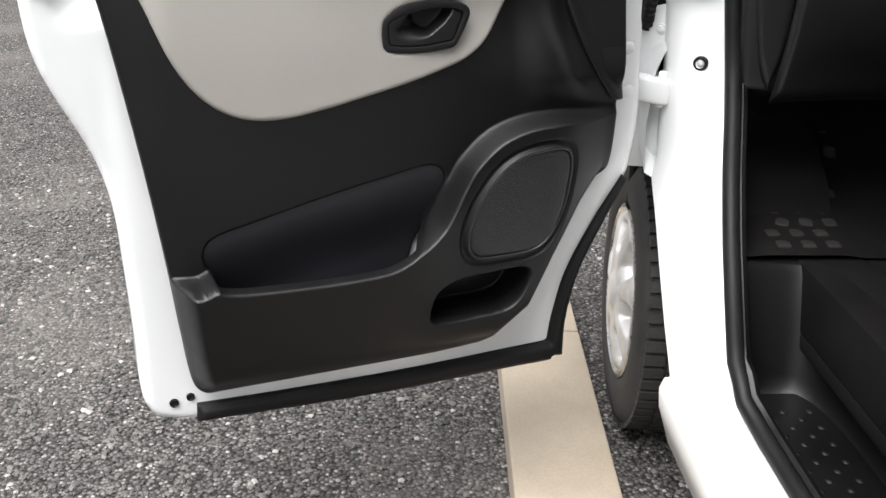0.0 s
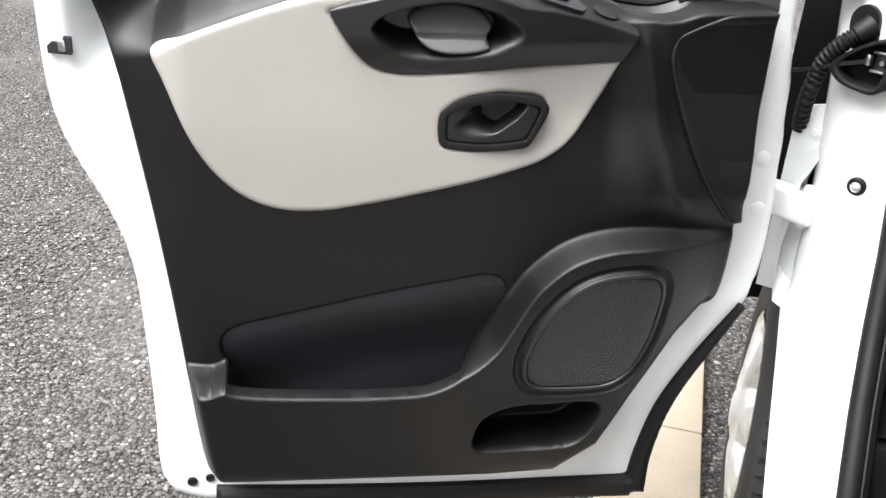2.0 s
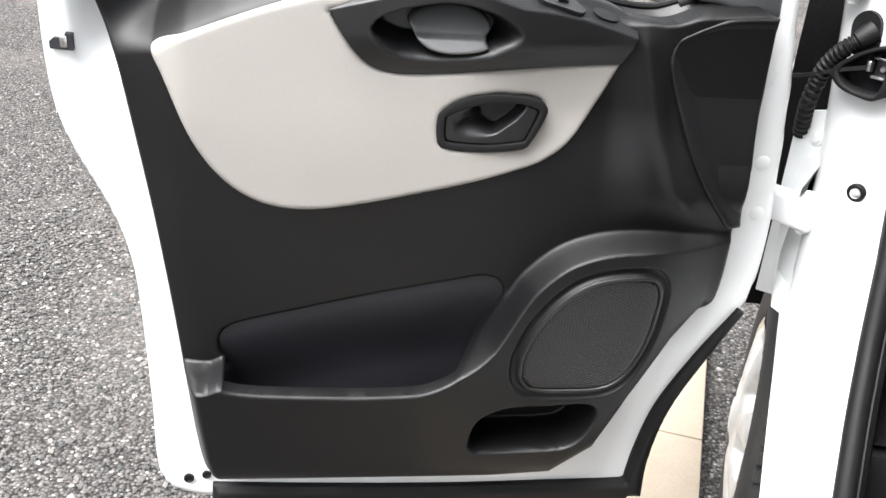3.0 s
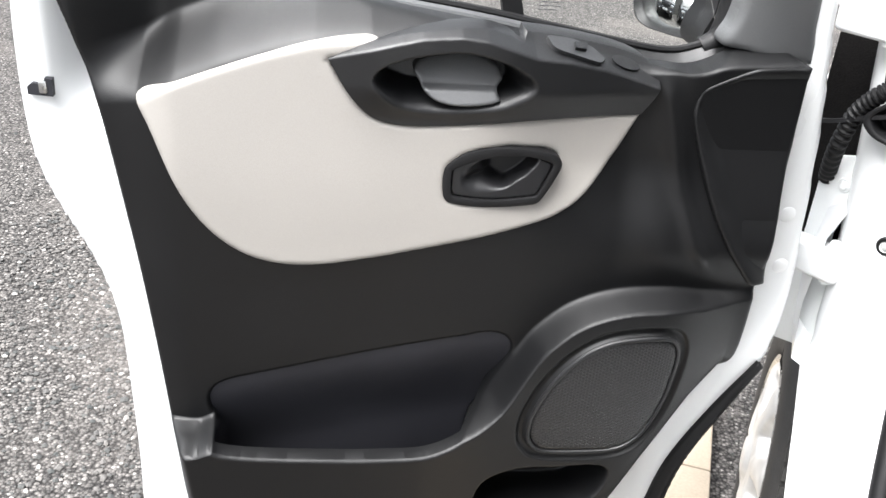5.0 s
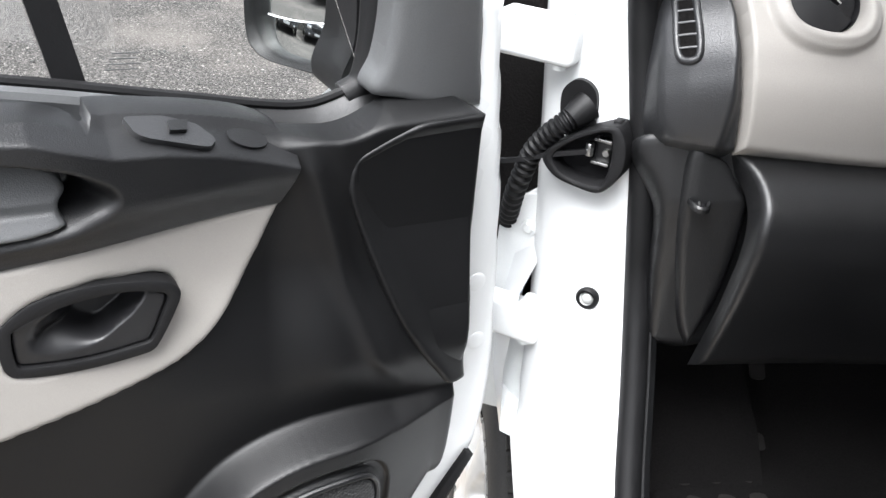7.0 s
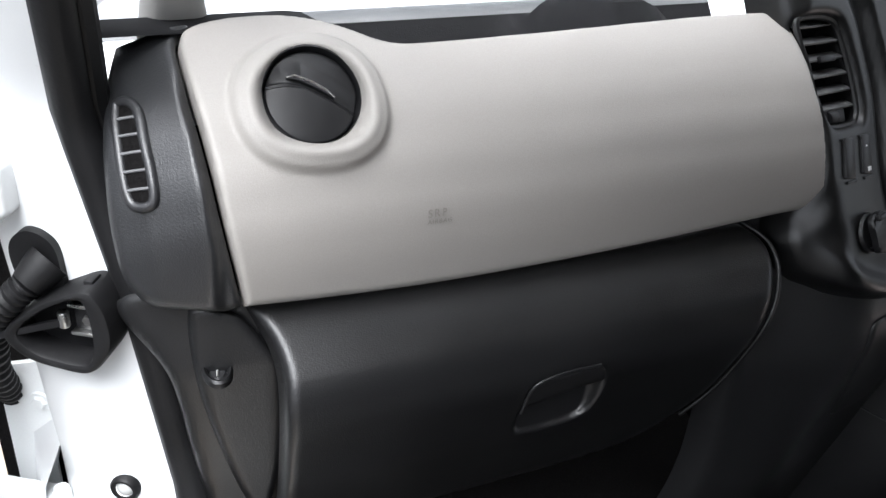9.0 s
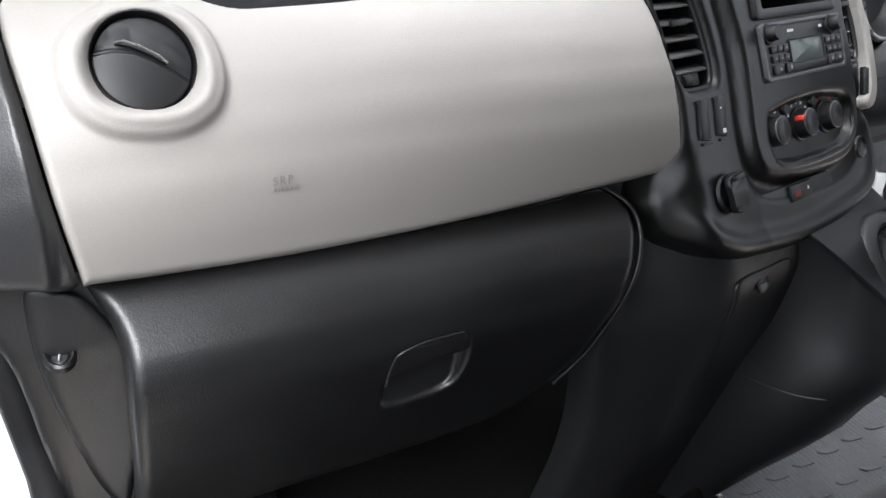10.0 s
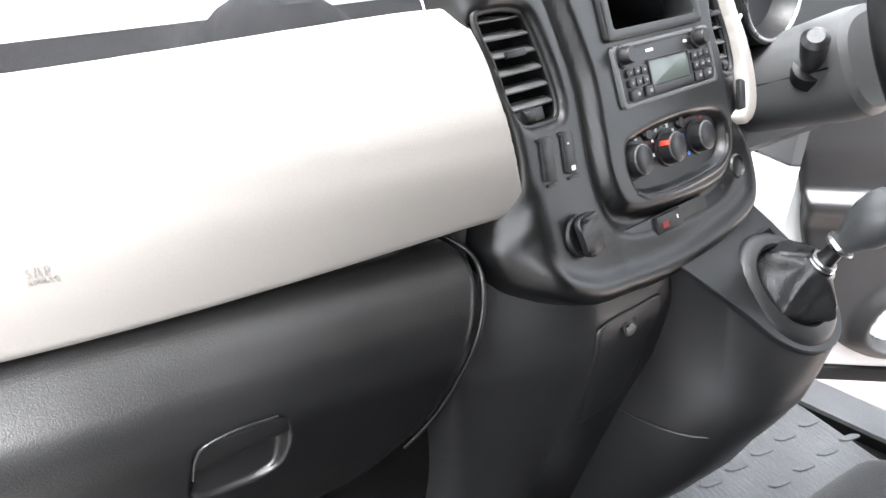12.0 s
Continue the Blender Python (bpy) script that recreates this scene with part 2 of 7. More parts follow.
def loft(sections, closed=False, caps=False):
    """A skin over rows of points, all of one length."""
    bm = bmesh.new()
    rows = [[bm.verts.new(tuple(p)) for p in s] for s in sections]
    for a, b in zip(rows, rows[1:]):
        m = len(a)
        for i in range(m if closed else m - 1):
            bm.faces.new((a[i], a[(i + 1) % m], b[(i + 1) % m], b[i]))
    if caps:
        bm.faces.new(rows[0][::-1]), bm.faces.new(rows[-1])
    return bm


def joined(*bms):
    out = bmesh.new()
    for b in bms:
        me = bpy.data.meshes.new("tmp")
        b.to_mesh(me)
        b.free()
        out.from_mesh(me)
        bpy.data.meshes.remove(me)
    return out


def moved(bm, m):
    bmesh.ops.transform(bm, matrix=m, verts=bm.verts[:])
    return bm


def rounded(x0, y0, x1, y1, r, k=4):
    out = []
    for cx, cy, a in ((x1 - r, y0 + r, -90), (x1 - r, y1 - r, 0), (x0 + r, y1 - r, 90), (x0 + r, y0 + r, 180)):
        out += [(cx + r * math.cos(radians(a + 90 * i / k)), cy + r * math.sin(radians(a + 90 * i / k))) for i in range(k + 1)]
    return out


def resampled(points, n):
    """n points at even steps along a line."""
    p = np.array(points)
    s = np.r_[0, np.cumsum(np.linalg.norm(np.diff(p, axis=0), axis=1))]
    return np.stack([np.interp(np.linspace(0, s[-1], n), s, p[:, k]) for k in range(p.shape[1])], 1)


def frame_matrix(origin, ax, ay, az):
    m = Matrix((ax, ay, az)).transposed().to_4x4()
    m.translation = origin
    return m

# ---- ground ----
def trim_ramp(ramp):
    """Takes out the black and white ends that a new ramp has."""
    els = ramp.color_ramp.elements
    for k in range(len(els) - 1, -1, -1):
        if els[k].color[0] < 0.001 or els[k].color[0] > 0.999:
            els.remove(els[k])


def ground_material():
    m = bpy.data.materials.new("worn_tarmac_with_gravel")
    m.use_nodes = True
    n, l = m.node_tree.nodes, m.node_tree.links
    bsdf = n["Principled BSDF"]
    place = n.new("ShaderNodeTexCoord")
    stones, chips, patch, dirt = n.new("ShaderNodeTexVoronoi"), n.new("ShaderNodeTexVoronoi"), n.new("ShaderNodeTexNoise"), n.new("ShaderNodeTexNoise")
    for tex, scale in ((stones, 105.0), (chips, 240.0), (patch, 1.1), (dirt, 14.0)):
        tex.inputs["Scale"].default_value = scale
        l.new(place.outputs["Object"], tex.inputs["Vector"])
    patch.inputs["Detail"].default_value, dirt.inputs["Detail"].default_value = 6, 6
    tone = n.new("ShaderNodeSeparateColor")
    l.new(stones.outputs["Color"], tone.inputs[0])
    ramp = n.new("ShaderNodeValToRGB")
    for pos, col in ((0.02, (0.044, 0.042, 0.041)), (0.40, (0.086, 0.081, 0.077)), (0.75, (0.124, 0.116, 0.110)), (0.93, (0.170, 0.160, 0.152)), (0.99, (0.30, 0.285, 0.27))):
        e = ramp.color_ramp.elements.new(pos)
        e.color = (*col, 1)
    trim_ramp(ramp)
    l.new(tone.outputs[0], ramp.inputs[0])
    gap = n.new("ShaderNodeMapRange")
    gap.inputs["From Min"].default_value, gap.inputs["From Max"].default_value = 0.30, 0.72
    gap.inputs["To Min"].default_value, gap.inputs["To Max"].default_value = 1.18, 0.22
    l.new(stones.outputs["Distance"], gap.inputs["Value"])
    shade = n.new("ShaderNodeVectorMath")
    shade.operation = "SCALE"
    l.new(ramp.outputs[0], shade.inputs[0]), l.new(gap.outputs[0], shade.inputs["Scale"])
    worn = n.new("ShaderNodeMapRange")
    worn.inputs["From Min"].default_value, worn.inputs["From Max"].default_value = 0.5, 0.68
    worn.inputs["To Min"].default_value, worn.inputs["To Max"].default_value = 0.0, 0.5
    l.new(patch.outputs["Fac"], worn.inputs["Value"])
    mix = n.new("ShaderNodeMix")
    mix.data_type = "RGBA"
    mix.inputs["B"].default_value = (0.165, 0.150, 0.138, 1)
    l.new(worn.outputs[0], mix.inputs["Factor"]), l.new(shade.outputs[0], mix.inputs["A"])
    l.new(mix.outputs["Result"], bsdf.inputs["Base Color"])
    bsdf.inputs["Roughness"].default_value = 0.9
    bsdf.inputs["Specular IOR Level"].default_value = 0.25
    high = n.new("ShaderNodeMath")
    high.operation = "MULTIPLY_ADD"
    high.inputs[1].default_value, high.inputs[2].default_value = -1.0, 1.0
    l.new(stones.outputs["Distance"], high.inputs[0])
    chip = n.new("ShaderNodeMath")
    chip.operation = "MULTIPLY_ADD"
    chip.inputs[1].default_value = -0.5
    l.new(chips.outputs["Distance"], chip.inputs[0]), l.new(high.outputs[0], chip.inputs[2])
    bump = n.new("ShaderNodeBump")
    bump.inputs["Strength"].default_value, bump.inputs["Distance"].default_value = 1.0, 0.005
    l.new(chip.outputs[0], bump.inputs["Height"]), l.new(bump.outputs[0], bsdf.inputs["Normal"])
    return m


TARMAC = ground_material()


def build_ground():
    xs = np.r_[-400, -60, -12, np.arange(-5, 5.01, 0.2), 12, 60, 400]
    ys = np.r_[-400, -60, -12, np.arange(-3, 7.01, 0.2), 14, 60, 400]
    verts, faces = [], []
    for x in xs:
        for y in ys:
            near = 1.0 if abs(x) < 5.1 and -3.1 < y < 7.1 else 0.0
            verts.append((x, y, near * 0.006 * noise.noise((x * 1.3, y * 1.3, 0)) - 0.004))
    k = len(ys)
    for i in range(len(xs) - 1):
        for j in range(k - 1):
            faces.append((i * k + j, (i + 1) * k + j, (i + 1) * k + j + 1, i * k + j + 1))
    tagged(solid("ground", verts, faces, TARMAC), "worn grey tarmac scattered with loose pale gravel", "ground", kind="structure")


def stone_material():
    m = material("loose_stone", (0.24, 0.23, 0.22), 0.85, bump=0.4, grain=300, vary=0.2, spread=40)
    n, l = m.node_tree.nodes, m.node_tree.links
    geo, ramp = n.new("ShaderNodeNewGeometry"), n.new("ShaderNodeValToRGB")
    for pos, col in ((0.02, (0.045, 0.048, 0.047)), (0.5, (0.092, 0.088, 0.084)), (0.88, (0.145, 0.136, 0.128)), (0.99, (0.34, 0.325, 0.305))):
        ramp.color_ramp.elements.new(pos).color = (*col, 1)
    trim_ramp(ramp)
    l.new(geo.outputs["Random Per Island"], ramp.inputs[0])
    l.new(ramp.outputs[0], n["Principled BSDF"].inputs["Base Color"])
    return m


def build_gravel():
    rng = np.random.default_rng(3)
    base = np.array([(1, 0, 0), (-1, 0, 0), (0, 1, 0), (0, -1, 0), (0, 0, 1), (0.6, 0.6, 0.55), (-0.6, 0.6, 0.5), (-0.6, -0.6, 0.55), (0.6, -0.6, 0.5)], float)
    tris = [(0, 5, 8), (0, 2, 5), (2, 6, 5), (2, 1, 6), (1, 7, 6), (1, 3, 7), (3, 8, 7), (3, 0, 8), (4, 5, 6), (4, 6, 7), (4, 7, 8), (4, 8, 5)]
    verts, faces = [], []
    for k in range(34000):
        if k < 27000:
            x, y = rng.uniform(-1.9, 0.75), rng.uniform(0.75, 3.6)
        else:
            x, y = rng.uniform(-3.2, 0.5), rng.uniform(2.5, 6.0)
        if 0.09 < x < 0.50:
            continue
        size = 0.0028 + 0.0075 * rng.random() ** 3.6
        turn = Matrix.Rotation(rng.uniform(0, 6.3), 3, "Z")
        jig = base * (size * rng.uniform(0.75, 1.35, 3)) * rng.uniform(0.8, 1.2, (9, 1)) * (1, 1, 0.75)
        n = len(verts)
        verts += [tuple(turn @ Vector(p) + Vector((x, y, -0.002))) for p in jig]
        faces += [(a + n, b + n, c + n) for a, b, c in tris]
    tagged(solid("gravel", verts, faces, stone_material(), smooth=False), "loose grey and pale gravel lying on the tarmac", "gravel", kind="stuff")


def build_kerb():
    """Flat cream kerb stones laid end to end beside the van."""
    root = thing("kerb", pose(0.192, 0, 0, 0, 0, -3.2), "cream concrete edging kerb standing a little proud of the tarmac", "kerb", kind="structure")
    y = -1.49
    for k in range(6):
        bm = box((-0.121, y + 0.0015, -0.12), (0.121, y + 0.9135, 0.060 + 0.001 * (k % 2)), 0.008)
        part("kerb_stone", bm, CONCRETE, root)
        y += 0.915


build_ground()
build_gravel()
build_kerb()

# ---- passenger door ----
TH = radians(18.6)
DOOR = thing("passenger_door", frame_matrix((-0.517, 1.265, 0), (math.cos(TH), math.sin(TH), 0), (0, 0, 1), (math.sin(TH), -math.cos(TH), 0)),
             "white van door standing open with black and grey trim panel", "door")

SHELL = [(-0.036, 0.398), (-0.004, 0.381), (0.035, 0.373), (0.4, 0.370), (0.78, 0.374), (0.797, 0.374), (0.797, 0.378), (0.800, 0.455), (0.818, 0.56), (0.864, 0.662), (0.922, 0.757),
         (0.936, 0.84), (0.935, 0.93), (0.915, 1.15), (0.90, 1.25), (0.885, 1.36), (0.885, 1.36), (0.80, 1.36), (0.80, 1.36), (0.775, 1.22), (0.70, 1.185), (0.56, 1.20), (0.19, 1.25), (-0.05, 1.28), (-0.12, 1.345), (-0.15, 1.345), (-0.15, 1.345), (-0.156, 1.22), (-0.153, 1.10), (-0.138, 1.03), (-0.081, 0.897),
         (-0.062, 0.81), (-0.056, 0.688), (-0.053, 0.56), (-0.052, 0.437)]


def shell_height(u, v):
    lip = 0.003 * step(u, -0.03, -0.06)
    return -0.005 + 0 * u - lip - 0.085 * step(v, 1.10, 1.20) * step(u, -0.12, -0.07) * (1 - step(u, 0.78, 0.83))


TRIM_EDGE = [(-0.092, 1.34), (-0.076, 1.245), (-0.052, 1.16), (-0.026, 1.0), (-0.004, 0.835), (0.012, 0.69), (0.024, 0.56), (0.036, 0.47), (0.06, 0.444), (0.1, 0.441), (0.3, 0.437), (0.5, 0.437), (0.62, 0.447), (0.664, 0.497), (0.708, 0.59), (0.77, 0.702), (0.817, 0.767), (0.837, 0.82), (0.842, 0.93), (0.842, 0.93), (0.8513, 1.0883), (0.8492, 1.2482), (0.8492, 1.2482), (0.8163, 1.2647), (0.7802, 1.2667), (0.7493, 1.2544), (0.7133, 1.2379), (0.6824, 1.2348), (0.5668, 1.2502), (0.4507, 1.2732), (0.28, 1.298), (0.19, 1.311)]
BULGE = [(-0.1, 0.694), (0.03, 0.694), (0.055, 0.694), (0.075, 0.702), (0.10, 0.706), (0.16, 0.704), (0.25, 0.702), (0.34, 0.703), (0.385, 0.708), (0.412, 0.713), (0.434, 0.721), (0.456, 0.735), (0.477, 0.755), (0.495, 0.785), (0.512, 0.818), (0.535, 0.856), (0.58, 0.897), (0.635, 0.918), (0.70, 0.924), (0.76, 0.921), (0.95, 0.903), (1.0, 0.3), (0.4, 0.2), (-0.1, 0.3)]
POCKET = [(0.072, 0.712), (0.070, 0.735), (0.078, 0.752), (0.098, 0.764), (0.135, 0.774), (0.303, 0.816), (0.431, 0.843), (0.462, 0.849), (0.484, 0.845), (0.496, 0.832), (0.498, 0.815), (0.488, 0.790), (0.470, 0.756), (0.450, 0.729), (0.424, 0.708), (0.396, 0.695), (0.365, 0.688), (0.29, 0.6845), (0.22, 0.6855), (0.155, 0.688), (0.11, 0.692), (0.083, 0.699)]
CUBBY = [(0.458, 0.574), (0.4605, 0.598), (0.467, 0.617), (0.480, 0.629), (0.5143, 0.6395), (0.58, 0.6435), (0.638, 0.646), (0.654, 0.638), (0.656, 0.620), (0.646, 0.593), (0.629, 0.571), (0.605, 0.5613), (0.5222, 0.5573), (0.474, 0.559), (0.462, 0.564)]
SPEAKER = [(0.530, 0.697), (0.5266, 0.7145), (0.5287, 0.742), (0.551, 0.795), (0.588, 0.843), (0.628, 0.867), (0.687, 0.876), (0.716, 0.871), (0.728, 0.853), (0.729, 0.822), (0.720, 0.765), (0.695, 0.708), (0.663, 0.683), (0.600, 0.677), (0.546, 0.681)]
INSERT = [(-0.001, 1.178), (0.012, 1.144), (0.047, 1.055), (0.087, 0.998), (0.137, 0.965), (0.2, 0.955), (0.284, 0.967), (0.353, 0.983), (0.422, 1.0), (0.4915, 1.021), (0.5339, 1.0368), (0.5734, 1.0654), (0.6106, 1.1234), (0.6349, 1.1763), (0.6349, 1.1763), (0.4734, 1.1708), (0.341, 1.161), (0.289, 1.168), (0.257, 1.197), (0.227, 1.241), (0.227, 1.241), (0.245, 1.243), (0.285, 1.259), (0.288, 1.267), (0.273, 1.27), (0.214, 1.261), (0.155, 1.243), (0.097, 1.222), (0.045, 1.2018), (0.01, 1.19)]
ARMREST = [(0.229, 1.241), (0.229, 1.241), (0.262, 1.257), (0.301, 1.271), (0.346, 1.281), (0.393, 1.286), (0.4211, 1.2848), (0.4476, 1.2773), (0.4651, 1.2697), (0.4703, 1.2796), (0.4703, 1.2796), (0.5134, 1.2739), (0.5818, 1.2599), (0.6307, 1.2453), (0.6515, 1.2317), (0.6515, 1.2235), (0.6349, 1.1763), (0.6349, 1.1763), (0.4734, 1.1708), (0.341, 1.161), (0.289, 1.168), (0.257, 1.197)]
BEZEL = [(0.378, 1.098), (0.383, 1.11), (0.408, 1.1275), (0.4476, 1.1354), (0.4807, 1.1351), (0.5208, 1.1285), (0.5315, 1.1166), (0.5271, 1.0988), (0.5092, 1.0632), (0.4996, 1.057), (0.4392, 1.0515), (0.389, 1.056), (0.38, 1.066)]
BEZEL_IN = [(0.389, 1.097), (0.391, 1.103), (0.4181, 1.1153), (0.4486, 1.1223), (0.4818, 1.1245), (0.5144, 1.1183), (0.5197, 1.1124), (0.5142, 1.0948), (0.5042, 1.0711), (0.4989, 1.0681), (0.4474, 1.0621), (0.395, 1.0655), (0.3905, 1.071)]
LEVER_SWEEP = [(0.4191, 1.1118), (0.4496, 1.1257), (0.4828, 1.129), (0.5007, 1.1197), (0.489, 1.1005), (0.4733, 1.0876), (0.4597, 1.0774), (0.4403, 1.0718), (0.4201, 1.0713), (0.404, 1.078), (0.4, 1.093), (0.408, 1.105)]
GRIP = [(0.283, 1.222), (0.3, 1.24), (0.342, 1.253), (0.389, 1.259), (0.4374, 1.2495), (0.4724, 1.2332), (0.4839, 1.2176), (0.4755, 1.2009), (0.4414, 1.1872), (0.375, 1.18), (0.321, 1.184), (0.296, 1.199)]


def ridge(u):
    return np.interp(u, [-0.1, 0.0, 0.045, 0.097, 0.155, 0.214, 0.28, 0.40, 0.53, 0.60, 0.64, 0.68, 0.75, 0.83], [1.15, 1.17, 1.195, 1.217, 1.237, 1.252, 1.258, 1.255, 1.235, 1.224, 1.226, 1.234, 1.243, 1.248])


def base_height(u, v):
    """The main face of the trim: a gentle belly, the upper roll and the fall back to the belt line."""
    r = ridge(u)
    w = 0.056 + 0.006 * step(v, 0.9, 1.1) - 0.034 * step(u, 0.40, 0.64) * step(v, 0.98, 1.12)
    w = w + 0.012 * step(u, 0.62, 0.70) * step(v, 0.92, 1.0)
    w = w - 0.105 * step(v, r, r + 0.075 - 0.04 * step(u, 0.60, 0.68)) * step(u, -0.09, 0.03)
    w = w - 0.03 * step(-u, -0.05, 0.07)
    crest = np.interp(v, [0.93, 0.958, 1.001, 1.079, 1.17, 1.23], [0.775, 0.763, 0.733, 0.703, 0.677, 0.660])
    return w + 0.006 * np.exp(-((u - crest) / 0.013) ** 2) * step(v, 0.94, 1.0) * (1 - step(v, 1.20, 1.24))


def front_height(u, v):
    """The lower front of the pocket and the speaker pod."""
    foot = np.interp(u, [0.0, 0.5, 0.60, 0.664, 0.708, 0.77, 0.817], [0.437, 0.437, 0.443, 0.492, 0.587, 0.702, 0.767])
    wall = 0.118 + 0.11 * (v - 0.5)
    wall = wall + (0.108 - wall) * step(u, 0.36, 0.54) - 0.045 * step(u, 0.68, 0.86)
    slope = 0.016 + 1.35 * (v - foot)
    front = (slope + wall) / 2 - np.sqrt(((slope - wall) / 2) ** 2 + 0.010**2)
    left = np.interp(v, [0.44, 0.478, 0.56, 0.69, 0.8], [0.05, 0.036, 0.024, 0.012, 0.0])
    return 0.030 + (front - 0.030) * step(u - left, -0.012, 0.034)


def eased(t):
    """Soft where it starts, crisp where it ends."""
    t = np.clip(t, 0, 1)
    return t * t * (2 - t)


def trim_height(u, v):
    w = base_height(u, v)
    s, _ = inside(u, v, loop(BULGE))
    width = 0.006 + 0.012 * step(u, 0.38, 0.46)
    w = w + (front_height(u, v) - w) * eased((s + width / 2) / width)
    s, _ = inside(u, v, loop(CUBBY))
    w = w - 0.085 * step(s, -0.004, 0.007)
    s, _ = inside(u, v, loop(SPEAKER))
    w = w - 0.006 * step(s, -0.018, -0.014) + 0.006 * step(s, -0.007, -0.003) - 0.005 * step(s, 0.0, 0.005)
    for hole in (GRIP, BEZEL_IN):
        s, _ = inside(u, v, loop(hole))
        w = w - 0.06 * step(s, -0.002, 0.004)
    return w - 0.02 * step(0.03 - (u + 0.1), 0, 0.06)


def insert_height(u, v):
    return base_height(u, v) + 0.004


def armrest_height(u, v):
    """Flat front, a crisp upper edge and a nearly level top that carries the switches."""
    crisp = np.interp(u, [0.22, 0.268, 0.297, 0.341, 0.387, 0.4181, 0.4517, 0.4797, 0.5229, 0.5711, 0.6515], [1.238, 1.253, 1.262, 1.273, 1.277, 1.2739, 1.2631, 1.2541, 1.2491, 1.2388, 1.2152])
    face = 0.068 + 0.018 * step(v, 1.165, 1.215) * step(u, 0.22, 0.30) - 0.036 * step(u, 0.42, 0.64)
    fall = np.maximum(v - crisp, 0)
    w = face - 2.6 * np.sqrt(fall**2 + 0.0012**2) + 2.6 * 0.0012 + 1.6 * np.maximum(fall - 0.014, 0)
    s, _ = inside(u, v, loop(GRIP))
    soft = 0.010 + 0.028 * (1 - step(v, 1.20, 1.232)) + 0.016 * step(u, 0.44, 0.47)
    return w - 0.064 * step(s, -0.002, soft)


GRIP_PAD = [(0.333, 1.228), (0.35, 1.243), (0.394, 1.25), (0.4312, 1.2396), (0.4445, 1.2232), (0.4363, 1.2094), (0.4404, 1.1983), (0.396, 1.191), (0.363, 1.195), (0.347, 1.205), (0.34, 1.215)]


relief("inner_shell", SHELL, shell_height, PAINT, DOOR, pitch=0.009, depth=0.075, edge=0.012, label="white painted steel door shell")
relief("trim_panel", TRIM_EDGE, trim_height, TRIM, DOOR, pitch=0.0022, depth=0.022, edge=0.006, holes=[POCKET], back=False, floor=-0.012, label="black grained plastic trim with map pocket")
relief("upper_insert", INSERT, insert_height, GREY, DOOR, pitch=0.005, depth=0.02, edge=0.004, holes=[[(u * 0.97 + 0.0137, v * 0.97 + 0.033) for u, v in BEZEL]], back=False, label="warm grey plastic insert")
armrest = relief("armrest", ARMREST, armrest_height, TRIM_SOFT, DOOR, pitch=0.002, depth=0.045, edge=0.0, back=False, label="charcoal armrest with scooped pull grip")
relief("grip_pad", GRIP_PAD, lambda u, v: 0.072 - 0.62 * (v - 1.19) + 0.007 * step(1.211 - v, -0.003, 0.003), GREYTOP, armrest, pitch=0.002, depth=0.03, edge=0.004, back=False, label="slate grey grip pad")


def pocket_height(u, v):
    top = np.interp(u, [0.07, 0.135, 0.303, 0.431, 0.487], [0.752, 0.774, 0.816, 0.843, 0.846])
    w = base_height(u, v) - 0.004 - 0.045 * step(top - v, 0.0, 0.17)
    return w + 0.04 * step(0.085 - u, 0, 0.02) * step(0.68 - v, 0, 0.02)


relief("pocket_lining", [(0.066, 0.53), (0.052, 0.72), (0.060, 0.765), (0.09, 0.777), (0.135, 0.786), (0.303, 0.828), (0.431, 0.855), (0.487, 0.860), (0.52, 0.838), (0.525, 0.80), (0.50, 0.745), (0.455, 0.68), (0.43, 0.53)], pocket_height, DARK, DOOR, pitch=0.004, depth=0.006, edge=0.001, back=False, label="smooth dark pocket lining")
part("pocket_floor", box((0.09, 0.515, 0.0), (0.42, 0.525, 0.10), 0.003), DARK, DOOR)


def on_trim(u, v):
    return float(trim_height(np.array([u]), np.array([v]))[0])


def on_base(u, v):
    return float(base_height(np.array([u]), np.array([v]))[0])


